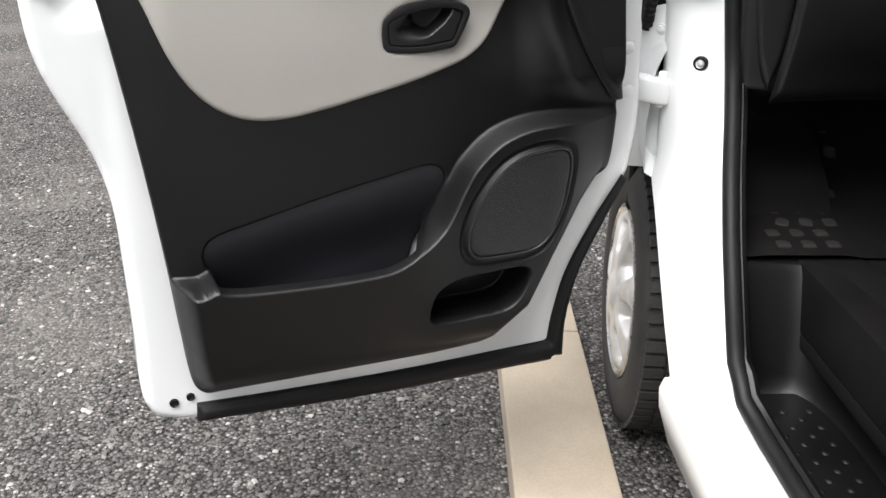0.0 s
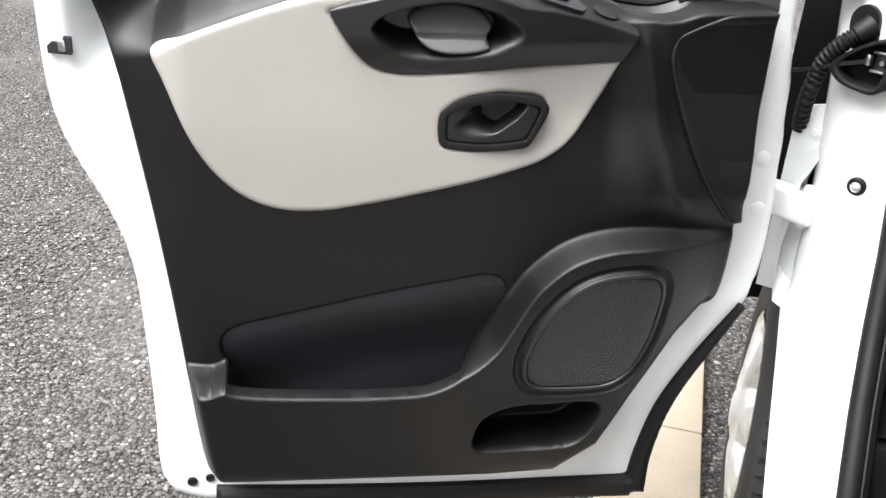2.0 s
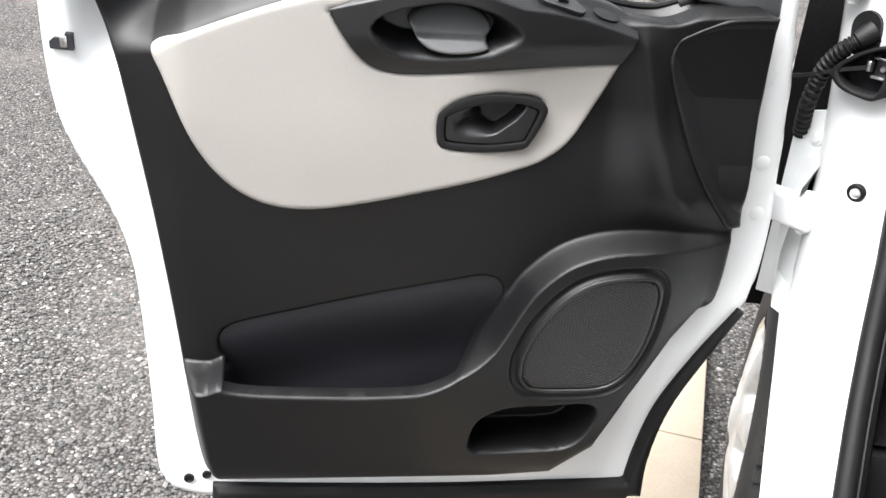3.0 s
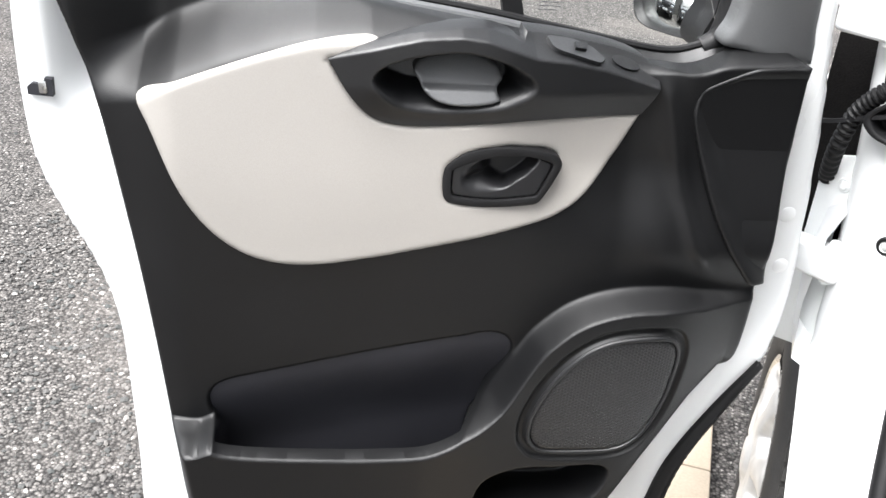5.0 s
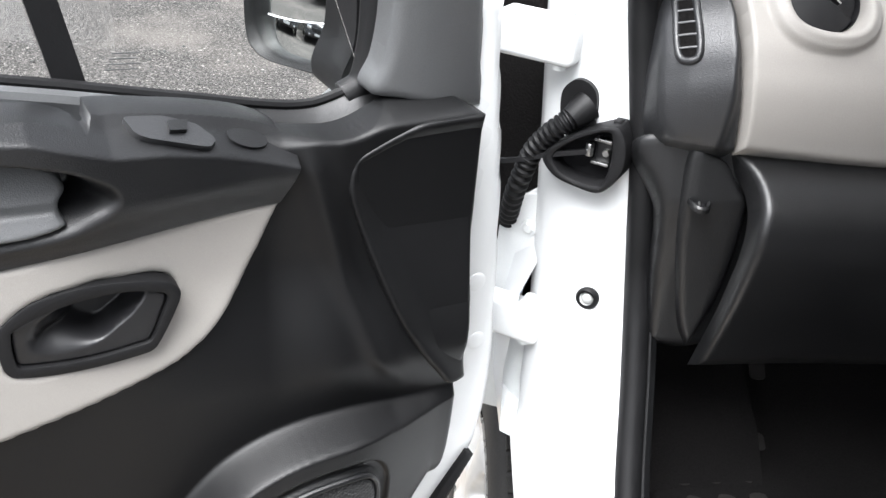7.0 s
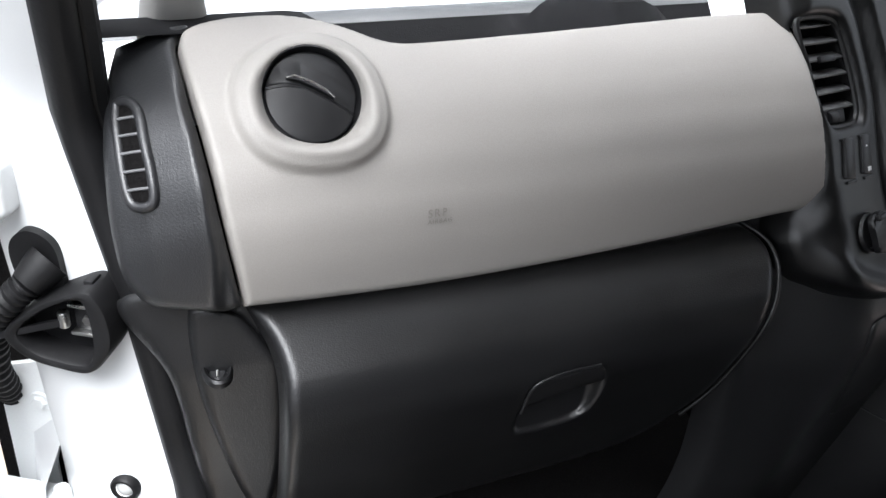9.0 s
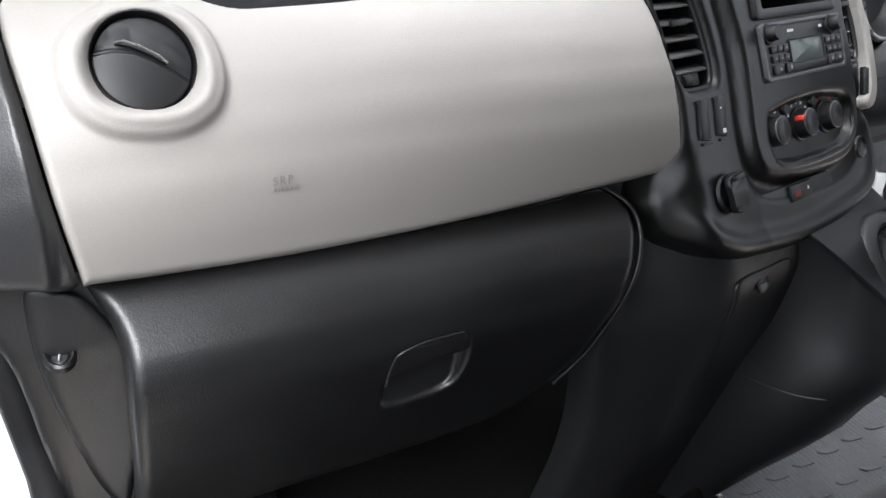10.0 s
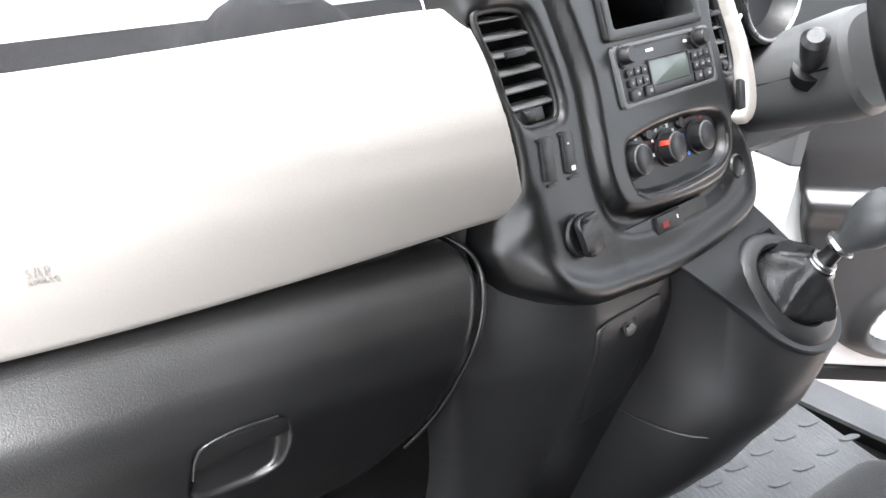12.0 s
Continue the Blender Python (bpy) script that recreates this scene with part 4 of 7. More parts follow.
# ---- front wheel ----
def build_wheel(m, name="front_wheel"):
    root = thing(name, m, "van front wheel with silver plastic hubcap and dusty black tyre", "wheel")
    r, w = 0.335, 0.105
    prof = [(0.213, -w + 0.015), (0.220, -w + 0.004), (0.235, -w - 0.004), (0.275, -w - 0.006), (0.305, -w - 0.002), (0.324, -w + 0.006), (r, -w + 0.018), (r + 0.002, -0.03), (r + 0.003, 0), (r + 0.002, 0.03), (r, w - 0.036), (0.318, w - 0.014), (0.275, w + 0.004), (0.215, w), (0.205, w - 0.02)]
    tyre = part("tyre", lathe(prof, 96, "x"), TYRE, root)
    blocks = []
    for k in range(64):
        a = 2 * math.pi * k / 64
        for x0, x1, off in ((-0.095, -0.050, 0.0), (-0.043, -0.004, 0.5), (0.004, 0.043, 0.0), (0.050, 0.088, 0.5)):
            b = box((x0, -0.0120, -0.004), (x1, 0.0120, 0.0085), 0.0)
            moved(b, Matrix.Rotation(a + off * 2 * math.pi / 64, 4, "X") @ Matrix.Translation((0, 0, r)))
            blocks.append(b)
    part("tread", joined(*blocks), TYRE, tyre, smooth=False)
    # hubcap: a dished disc with seven broad spokes and openings between them
    verts, faces = [], []
    rr, na = np.linspace(0.0, 0.215, 24), 252
    for i, q in enumerate(rr):
        for k in range(na):
            a = 2 * math.pi * k / na
            dish = -0.102 - 0.022 * (1 - (q / 0.207) ** 2) + 0.008 * step(q, 0.19, 0.207)
            p = (a * 7 / (2 * math.pi)) % 1.0
            gap = step(q, 0.095, 0.115) * (1 - step(q, 0.168, 0.182)) * step(abs(p - 0.5), 0.30, 0.16)
            ridge_h = -0.005 * step(q, 0.05, 0.10) * step(abs(p - 0.5), 0.24, 0.46)
            boss = -0.010 * (1 - step(q, 0.036, 0.042))
            verts.append((dish + 0.045 * gap + ridge_h + boss, q * math.cos(a), q * math.sin(a)))
    for i in range(len(rr) - 1):
        for k in range(na):
            k2 = (k + 1) % na
            faces.append((i * na + k, i * na + k2, (i + 1) * na + k2, (i + 1) * na + k))
    hub = solid("hubcap", verts, faces, HUB, root, "silver seven-spoke hubcap")
    for k in range(7):
        a = 2 * math.pi * (k + 0.5) / 7
        o = [(q * math.cos(a + d), q * math.sin(a + d)) for q, d in ((0.112, -0.17), (0.170, -0.15), (0.170, 0.15), (0.112, 0.17))]
        bm = plate([(y, z) for y, z in o], 0, 0.003, 0.001, n=4)
        moved(bm, Matrix(((0, 0, 1, -0.082), (1, 0, 0, 0), (0, 1, 0, 0), (0, 0, 0, 1))))
        part("hub_opening", bm, RUBBER, hub)
    rim = part("rim", lathe([(0.200, -0.09), (0.216, -0.098), (0.220, -0.105), (0.212, -0.108), (0.204, -0.10), (0.06, -0.06), (0.0, -0.06)], 64, "x"), STEEL, root)
    return root


build_wheel(pose(0.566, 1.868, 0.338, 0, 0, -5.8))

# ---- cab shell ----
HEAD = material("pale_headliner", (0.55, 0.54, 0.52), 0.95, bump=0.4, grain=300, vary=0.05)


def build_cab():
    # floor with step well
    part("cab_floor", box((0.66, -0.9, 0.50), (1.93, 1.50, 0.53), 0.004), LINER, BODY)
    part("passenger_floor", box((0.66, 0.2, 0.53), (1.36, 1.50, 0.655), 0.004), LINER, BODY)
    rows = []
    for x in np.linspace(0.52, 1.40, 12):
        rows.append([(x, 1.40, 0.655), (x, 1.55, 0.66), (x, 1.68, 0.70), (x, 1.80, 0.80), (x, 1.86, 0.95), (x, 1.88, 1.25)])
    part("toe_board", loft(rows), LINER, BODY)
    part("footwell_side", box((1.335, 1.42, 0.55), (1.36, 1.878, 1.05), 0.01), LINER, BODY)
    # roof, far side, bulkhead: unseen; roof front edge placed to shade the dash
    part("roof", box((0.42, -0.9, 1.93), (2.33, 1.40, 1.96), 0.01), PAINT, BODY)
    part("headliner", box((0.46, -0.88, 1.905), (2.29, 1.38, 1.925), 0.005), HEAD, BODY)
    part("bulkhead", box((0.45, -0.93, 0.40), (2.30, -0.90, 1.93), 0.005), GREYTOP, BODY)
    part("b_pillar", box((0.40, 0.22, 0.40), (0.52, 0.46, 1.93), 0.03), PAINT, BODY)
    part("side_panel", box((0.335, -3.0, 0.36), (0.39, 0.44, 1.93), 0.025), PAINT, BODY)
    part("far_side_panel", box((2.335, -3.0, 0.36), (2.39, 0.44, 1.93), 0.025), PAINT, BODY)
    part("cargo_roof", box((0.395, -3.0, 1.925), (2.33, -0.905, 1.96), 0.01), PAINT, BODY)
    part("rear_panel", box((0.395, -3.0, 0.40), (2.33, -2.95, 1.92), 0.01), PAINT, BODY)
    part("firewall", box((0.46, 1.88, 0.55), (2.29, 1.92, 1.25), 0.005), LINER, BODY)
    part("bonnet", box((0.48, 1.95, 1.15), (2.27, 2.6, 1.20), 0.03), PAINT, BODY)


build_cab()


def build_pillar_trim():
    """Pale trim over the windscreen pillar, wide at its foot."""
    rows = []
    for z, x0, x1, y in ((1.27, 0.556, 0.655, 1.755), (1.31, 0.558, 0.643, 1.728), (1.35, 0.559, 0.629, 1.70), (1.42, 0.560, 0.609, 1.65), (1.52, 0.562, 0.604, 1.59), (1.70, 0.570, 0.610, 1.49), (1.905, 0.585, 0.625, 1.37)):
        c, r = (x0 + x1) / 2, (x1 - x0) / 2
        rows.append([(c + r * math.copysign(abs(math.cos(t)) ** 0.6, math.cos(t)), y + 0.03 + 0.04 * math.sin(t), z) for t in np.linspace(0, 2 * math.pi, 24, endpoint=False)])
    part("pillar_trim", loft(rows, closed=True, caps=True), HEAD, BODY, "pale moulded pillar trim")


build_pillar_trim()


def build_windscreen():
    rows = []
    for f in np.linspace(0, 1, 8):
        z, y = 1.30 + 0.62 * f, 2.00 - 0.60 * f
        rows.append([(CENTRE + s * (0.88 - 0.10 * f), y + 0.10 * (1 - s * s) * 0.8, z) for s in np.linspace(-1, 1, 12)])
    bm = loft(rows)
    ob = part("windscreen", bm, GLASS, BODY)
    sol = ob.modifiers.new("thickness", "SOLIDIFY")
    sol.thickness = 0.005
    ob.visible_shadow = False


build_windscreen()

# ---- step well ----
def build_step():
    root = thing("entry_step", Matrix(), "moulded black plastic step well with dimpled tread", "step", kind="structure")
    part("tread_pad", box((0.53, 0.3, 0.40), (0.70, 1.285, 0.42), 0.006), TRIM, root)
    # front and inner walls of the well, with a rounded corner
    plan = loop([(0.528, 1.30), (0.60, 1.305), (0.655, 1.295), (0.685, 1.25), (0.70, 1.15), (0.705, 0.9), (0.71, 0.3)], 6, closed=False)
    rows = []
    for x, y in plan:
        lean = 0.06
        rows.append([(x - 0.012, y - 0.016, 0.415), (x - 0.004, y - 0.006, 0.425), (x, y, 0.45), (x + 0.006, y + lean * 0.6, 0.56), (x + 0.010, y + lean, 0.635), (x + 0.016, y + lean + 0.01, 0.650), (x + 0.03, y + lean + 0.03, 0.656), (x + 0.10, y + lean + 0.08, 0.657)])
    part("well_wall", loft(rows), TRIM, root)
    for k in range(9):
        for j in range(5):
            x, y = 0.555 + 0.026 * j, 1.22 - 0.05 * k - 0.025 * (j % 2)
            bm = bmesh.new()
            bmesh.ops.create_uvsphere(bm, u_segments=10, v_segments=5, radius=0.008, matrix=Matrix.Translation((x, y, 0.419)) @ Matrix.Diagonal((1, 1, 0.45, 1)))
            part("dimple", bm, TRIM, root)


build_step()

# ---- dashboard ----
PH, TI = radians(5.56), radians(35)
AHEAD = Vector((math.sin(PH), math.cos(PH), 0))
SA = Vector((math.cos(PH), -math.sin(PH), 0))
SB = AHEAD * math.sin(TI) + Vector((0, 0, math.cos(TI)))
SN = -AHEAD * math.cos(TI) + Vector((0, 0, math.sin(TI)))
DASH = thing("dashboard", frame_matrix((0.579, 1.472, 1.234), SA, SB, SN), "two-tone van dashboard in warm grey and charcoal plastic", "dashboard")


def softened(x, xs, ys, half):
    """A broken line with its corners rounded off."""
    return sum(np.interp(x + k, xs, ys) for k in np.linspace(-half, half, 9)) / 9


def roll_height(b):
    """Section of the pad: upright at its foot, then rolling back towards the windscreen."""
    return softened(b, [-0.03, 0, 0.02, 0.05, 0.09, 0.13, 0.165, 0.195, 0.22, 0.26], [-0.03, 0, 0.022, 0.044, 0.056, 0.053, 0.041, 0.024, 0.005, -0.03], 0.012)


def pad_height(a, b):
    """The padded airbag panel with the collar of the round vent."""
    w = roll_height(b)
    s, _ = inside(a, b, loop(VENT_RING))
    return w + 0.010 * step(s, -0.003, 0.004) + 0.004 * step(s, 0.004, 0.012) - 0.026 * step(s, 0.013, 0.034)


VENT_RING = [(0.004, 0.158), (0.003, 0.1307), (0.012, 0.109), (0.030, 0.095), (0.0566, 0.0885), (0.0865, 0.0898), (0.110, 0.1035), (0.1205, 0.1262), (0.121, 0.160), (0.1125, 0.183), (0.099, 0.198), (0.0758, 0.206), (0.0437, 0.201), (0.016, 0.181)]
PAD_LEFT = [(-0.0163, 0.2193), (-0.0224, 0.209), (-0.0236, 0.198), (-0.0228, 0.17), (-0.019, 0.128), (-0.0135, 0.0695), (-0.009, 0.04)]
PAD = [(0.0, -0.002), (0.0, -0.002), (0.057, -0.005), (0.155, -0.0078), (0.262, -0.007), (0.38, -0.003), (0.50, 0.003), (0.562, 0.005), (0.562, 0.005), (0.5648, 0.015), (0.5625, 0.025), (0.555, 0.045), (0.549, 0.075), (0.5445, 0.11), (0.545, 0.15), (0.546, 0.175), (0.546, 0.199), (0.546, 0.199), (0.49, 0.2005), (0.4056, 0.198), (0.286, 0.1935), (0.18, 0.191), (0.1506, 0.192), (0.133, 0.198), (0.1137, 0.2105), (0.093, 0.2216), (0.067, 0.2295), (0.04, 0.2315), (0.0043, 0.2277)] + PAD_LEFT
DISC = [(0.066 + 0.0385 * math.cos(t), 0.1495 + 0.0400 * math.sin(t)) for t in np.linspace(0, 2 * math.pi, 16, endpoint=False)]
relief("airbag_panel", PAD, pad_height, GREY, DASH, pitch=0.0022, depth=0.03, edge=0.004, holes=[DISC], back=False, label="warm grey padded airbag panel")


def build_round_vent():
    """The ball vent: a dark bowl, a two-part disc and a bright lens-shaped tab."""
    VENT_AT = Matrix.Translation((0.066, 0.1495, 0.040)) @ Matrix.Rotation(radians(-6), 4, "X") @ Matrix.Diagonal((1.13, 1.17, 1.1, 1))
    flap_at = Matrix.Translation((0.066, 0.1495, 0.040)) @ Matrix.Rotation(radians(-6), 4, "X") @ Matrix.Diagonal((1.13, 1.17, 1.1, 1)) @ Matrix.Translation((-0.066, -0.136, -0.067))
    vent = part("round_vent", moved(lathe([(0.0, -0.030), (0.030, -0.028), (0.036, -0.010), (0.0365, 0.002), (0.034, 0.004), (0.033, -0.004), (0.031, -0.012)], 40), VENT_AT), GLOSS, DASH, "round black swivelling air vent")
    def flap_height(a, b):
        x, y = a - 0.066, b - 0.136
        d = y - np.interp(x, [-0.034, -0.018, -0.004, 0.012, 0.032], [0.0085, 0.0095, 0.0065, -0.0035, -0.019])
        w = 0.066 + 0.004 * (1 - (x * x + y * y) / 0.00106)
        w = w - 0.0045 * step(d, 0.0, 0.003) * (1 - step(d, 0.005, 0.020))
        return w - 0.0035 * np.exp(-(d / 0.0008) ** 2)

    disc = [(0.066 + 0.0322 * math.cos(t), 0.136 + 0.0322 * math.sin(t)) for t in np.linspace(0, 2 * math.pi, 20, endpoint=False)]
    relief("vent_flap", disc, flap_height, GLOSS, vent, pitch=0.0008, depth=0.006, edge=0.0012, back=False).matrix_basis = flap_at
    tab = [(-0.016, 0.013), (-0.008, 0.0105), (0.004, 0.004), (0.0145, -0.0035), (0.010, 0.002), (0.0, 0.009), (-0.010, 0.0138)]
    part("vent_tab", moved(plate(tab, -0.002, 0.0025, 0.0008), flap_at @ Matrix.Translation((0.066, 0.136, 0.0688))), GLOSS, vent)
    part("vent_tab_edge", moved(tube([(x, y, 0.0025) for x, y in [(-0.016, 0.0132), (-0.010, 0.0140), (0.0, 0.0094), (0.010, 0.0024), (0.0148, -0.0035)]], 0.0009, 6), flap_at @ Matrix.Translation((0.066, 0.136, 0.0688))), CHROME, vent, "bright metal edge")


build_round_vent()


# pad grey made darker, to paint the shade of the moulded letters
LETTER = material("letter_shade_grey", (0.270, 0.254, 0.234), 0.6, vary=0.04)


def build_letters():
    """Raised lettering moulded into the pad."""
    for text, size, a, b in (("SRP", 0.0088, 0.1444, 0.0435), ("AIRBAG", 0.0050, 0.1444, 0.0385)):
        cu = bpy.data.curves.new("lettering", "FONT")
        cu.body, cu.size, cu.extrude = text, size, 0.0003
        cu.space_character = 1.3
        tmp = bpy.data.objects.new("tmp", cu)
        me = bpy.data.meshes.new_from_object(tmp)
        bpy.data.objects.remove(tmp)
        for v in me.vertices:
            x, y = v.co.x + a, v.co.y + b
            v.co = (x, y, float(pad_height(np.array([x]), np.array([y]))[0]) + 0.0010 + v.co.z)
        me.materials.append(LETTER)
        ob = new("lettering", me)
        ob.parent = DASH


build_letters()


def glove_profile(b):
    return softened(b, [-0.32, -0.229, -0.1675, -0.108, -0.080, -0.056, -0.030, -0.0037, 0.02], [-0.285, -0.166, -0.0746, -0.0075, 0.0065, 0.0050, -0.0055, -0.0210, -0.045], 0.014)


def glove_height(a, b):
    w = glove_profile(b)
    s, _ = inside(a, b, loop(GLOVE_PULL))
    scoop = 0.004 + 0.022 * np.clip((b + 0.161) / 0.040, 0, 1)
    return w - scoop * step(s, -0.001, 0.004)


GLOVE = [(0.002, -0.001), (0.002, -0.001), (0.2, -0.006), (0.40, -0.004), (0.497, 0.002), (0.497, 0.002), (0.510, -0.020), (0.5085, -0.042), (0.497, -0.070), (0.482, -0.107), (0.470, -0.136), (0.456, -0.160), (0.436, -0.180), (0.405, -0.200), (0.37, -0.2105), (0.29, -0.217), (0.13, -0.222), (0.0165, -0.229), (0.0165, -0.229), (0.0158, -0.157), (0.0158, -0.10), (0.0178, -0.058), (0.0145, -0.032)]
GLOVE_PULL = [(0.231, -0.156), (0.231, -0.130), (0.2345, -0.1145), (0.244, -0.1105), (0.268, -0.107), (0.3025, -0.107), (0.3095, -0.113), (0.312, -0.135), (0.3035, -0.152), (0.269, -0.159)]
relief("glovebox_lid", GLOVE, glove_height, DASH_SOFT, DASH, pitch=0.0026, depth=0.03, edge=0.010, back=False, label="charcoal grained glovebox lid")


def end_height(a, b):
    w = roll_height(b) + np.interp(a, [-0.12, -0.09, -0.067, -0.03, 0.0], [-0.09, -0.06, -0.037, -0.012, -0.004])
    lip = np.interp(b, [p[1] for p in PAD_LEFT[::-1]], [p[0] for p in PAD_LEFT[::-1]]) - a
    return w - 0.010 * (1 - step(lip, 0.006, 0.011 + 0.007 * step(0.12 - b, 0.0, 0.12))) * (1 - step(b, 0.14, 0.19))


END = [(-0.004, -0.001), (-0.004, -0.001), (-0.0157, -0.003), (-0.046, 0.0036), (-0.072, 0.0125), (-0.0865, 0.035), (-0.092, 0.072), (-0.091, 0.12), (-0.087, 0.153), (-0.0786, 0.19), (-0.0679, 0.221), (-0.0679, 0.221), (-0.027, 0.2287), (-0.012, 0.2285)] + [(a - 0.003, b) for a, b in PAD_LEFT]
relief("end_cap", END, end_height, CAP, DASH, pitch=0.003, depth=0.05, edge=0.006, back=False, label="charcoal grained end cap")


def pull_height(a, b):
    return glove_profile(b) + 0.0012


relief("pull_flap", [(0.232, -0.131), (0.2345, -0.1145), (0.244, -0.1100), (0.268, -0.1062), (0.3025, -0.1060), (0.3098, -0.112), (0.3110, -0.1215), (0.290, -0.1235), (0.262, -0.1275), (0.245, -0.1315)], pull_height, RUBBER, DASH, pitch=0.003, depth=0.006, edge=0.002, back=False, label="black flush pull flap")
part("glovebox_pull", tube([(a, b, float(glove_profile(b)) + 0.001) for a, b in loop([(0.231, -0.138), (0.2325, -0.122), (0.237, -0.1135), (0.246, -0.1095), (0.268, -0.1058), (0.3025, -0.1056)], 4, closed=False)], 0.0014, 8), GLOSS, DASH, "black pull edge")
part("lid_rim", tube([(a, b, float(glove_profile(b)) - 0.0095) for a, b in loop([(0.504, 0.003), (0.5185, -0.020), (0.5175, -0.042), (0.506, -0.073), (0.491, -0.110), (0.479, -0.140), (0.464, -0.165), (0.443, -0.187)], 5, closed=False)], 0.0026, 10), DASH_SOFT, DASH)


# dark side panel below the end cap, with its round lock, and the return of the glovebox
def kick_height(a, b):
    return np.interp(a, [-0.10, -0.06, -0.03, 0.03], [-0.06, -0.035, -0.025, -0.015]) + np.interp(b, [-0.3, -0.2, -0.05, 0.02], [-0.29, -0.178, -0.048, -0.01])


KICK = [(-0.095, 0.02), (0.0, 0.012), (0.05, 0.0), (0.05, -0.05), (0.045, -0.12), (0.040, -0.195), (0.0144, -0.2059), (0.0144, -0.2059), (-0.0341, -0.2), (-0.0341, -0.2), (-0.048, -0.13), (-0.062, -0.05)]
relief("side_panel", KICK, kick_height, DASH_SOFT, DASH, pitch=0.006, depth=0.02, edge=0.005, back=False)


def raised_height(a, b):
    return kick_height(a, b) + 0.010


relief("side_cover", [(-0.0399, 0.0046), (-0.012, -0.004), (-0.0011, -0.0112), (0.016, -0.034), (0.0277, -0.049), (0.0277, -0.049), (0.0315, -0.0963), (0.0275, -0.1498), (0.0129, -0.2056), (0.0129, -0.2056), (-0.003, -0.185), (-0.0179, -0.1476), (-0.04, -0.0681), (-0.0445, -0.0142)], raised_height, DASH_SOFT, DASH, pitch=0.004, depth=0.014, edge=0.006, back=False)
lock_at = Matrix.Translation((-0.0255, -0.0505, float(raised_height(np.array([-0.0255]), np.array([-0.0505]))[0]))) @ Matrix.Rotation(radians(-44), 4, "X") @ Matrix.Diagonal((0.8, 1.1, 1, 1))
lock = part("lock_rim", moved(lathe([(0.0095, -0.004), (0.0105, 0.001), (0.0135, 0.003), (0.0155, 0.001), (0.016, -0.004)], 28), lock_at), DASH_SOFT, DASH, "round key lock rim")
part("lock_barrel", moved(lathe([(0.0, -0.001), (0.0075, -0.001), (0.0095, -0.003)], 20), lock_at), GLOSS, lock)
part("key_slot", moved(box((-0.0012, -0.006, -0.002), (0.0012, 0.006, 0.0006), 0.0004), lock_at @ Matrix.Rotation(radians(-15), 4, "Z")), STEEL, lock)

# side air vent in the end cap
PALE_SLAT = material("pale_slat_edge", (0.16, 0.162, 0.166), 0.4, vary=0.05)


def build_side_vent():
    hole = [(-0.0757, 0.166), (-0.0675, 0.1664), (-0.0618, 0.1566), (-0.0609, 0.1311), (-0.0596, 0.1005), (-0.0612, 0.0845), (-0.0682, 0.0822), (-0.0755, 0.0867), (-0.0785, 0.1013), (-0.0785, 0.1318)]
    h = lambda a, b: float(end_height(np.array([a]), np.array([b]))[0])
    rim = part("side_vent", tube([(a, b, h(a, b) + 0.001) for a, b in loop(hole, 5)], 0.0042, 10, closed=True), CAP, DASH, "narrow slatted side air vent")
    # no hole here: a black sheet on the cap paints the vent's shaded inside
    relief("dark_vent_back", hole, lambda a, b: end_height(a, b) + 0.0022, LINER, rim, pitch=0.002, depth=0.002, edge=0.001, back=False)
    for k in range(5):
        b = 0.097 + 0.0142 * k
        part("slat", tube([(-0.0785, b, h(-0.0785, b) + 0.0036), (-0.070, b - 0.001, h(-0.070, b) + 0.0036), (-0.0607, b - 0.002, h(-0.0607, b) + 0.0036)], 0.0012, 6), PALE_SLAT, rim)


build_side_vent()

# top of the dashboard: tray behind the pad and the ledge under the windscreen
def build_top():
    def at(a, d, z):  # along the dashboard, towards the windscreen, up
        return (a, d * math.sin(TI) + z * math.cos(TI), -d * math.cos(TI) + z * math.sin(TI))
    tray, ledge = [], []
    for a in np.linspace(-0.085, 0.62, 48):
        hump = 1 - float(step(a, 0.09, 0.15))
        lid = float(step(a, 0.33, 0.40)) * (1 - float(step(a, 0.45, 0.56)))
        far = float(step(a, 0.60, 0.80))
        tray.append([at(a, 0.085 + 0.04 * hump, 0.160 + 0.018 * hump), at(a, 0.10 + 0.04 * hump, 0.150 + 0.028 * hump), at(a, 0.115 + 0.05 * hump, 0.120 + 0.055 * hump), at(a, 0.15 + 0.05 * hump, 0.085 + 0.05 * lid + 0.085 * hump), at(a, 0.19 + 0.03 * hump, 0.080 + 0.084 * lid + 0.082 * hump), at(a, 0.24 + 0.01 * hump, 0.080 + 0.082 * lid + 0.075 * hump), at(a, 0.275, 0.100 + 0.05 * lid + 0.045 * hump), at(a, 0.295, 0.125 + 0.01 * far)])
        ledge.append([at(a, 0.295, 0.125 + 0.01 * far), at(a, 0.302, 0.131), at(a, 0.315, 0.132), at(a, 0.36, 0.120), at(a, 0.48, 0.06)])
    part("dash_top", loft(tray), TRAY, DASH, "black recessed tray")
    part("screen_ledge", loft(ledge), GREYTOP, DASH, "slate grey ledge under the windscreen")


build_top()

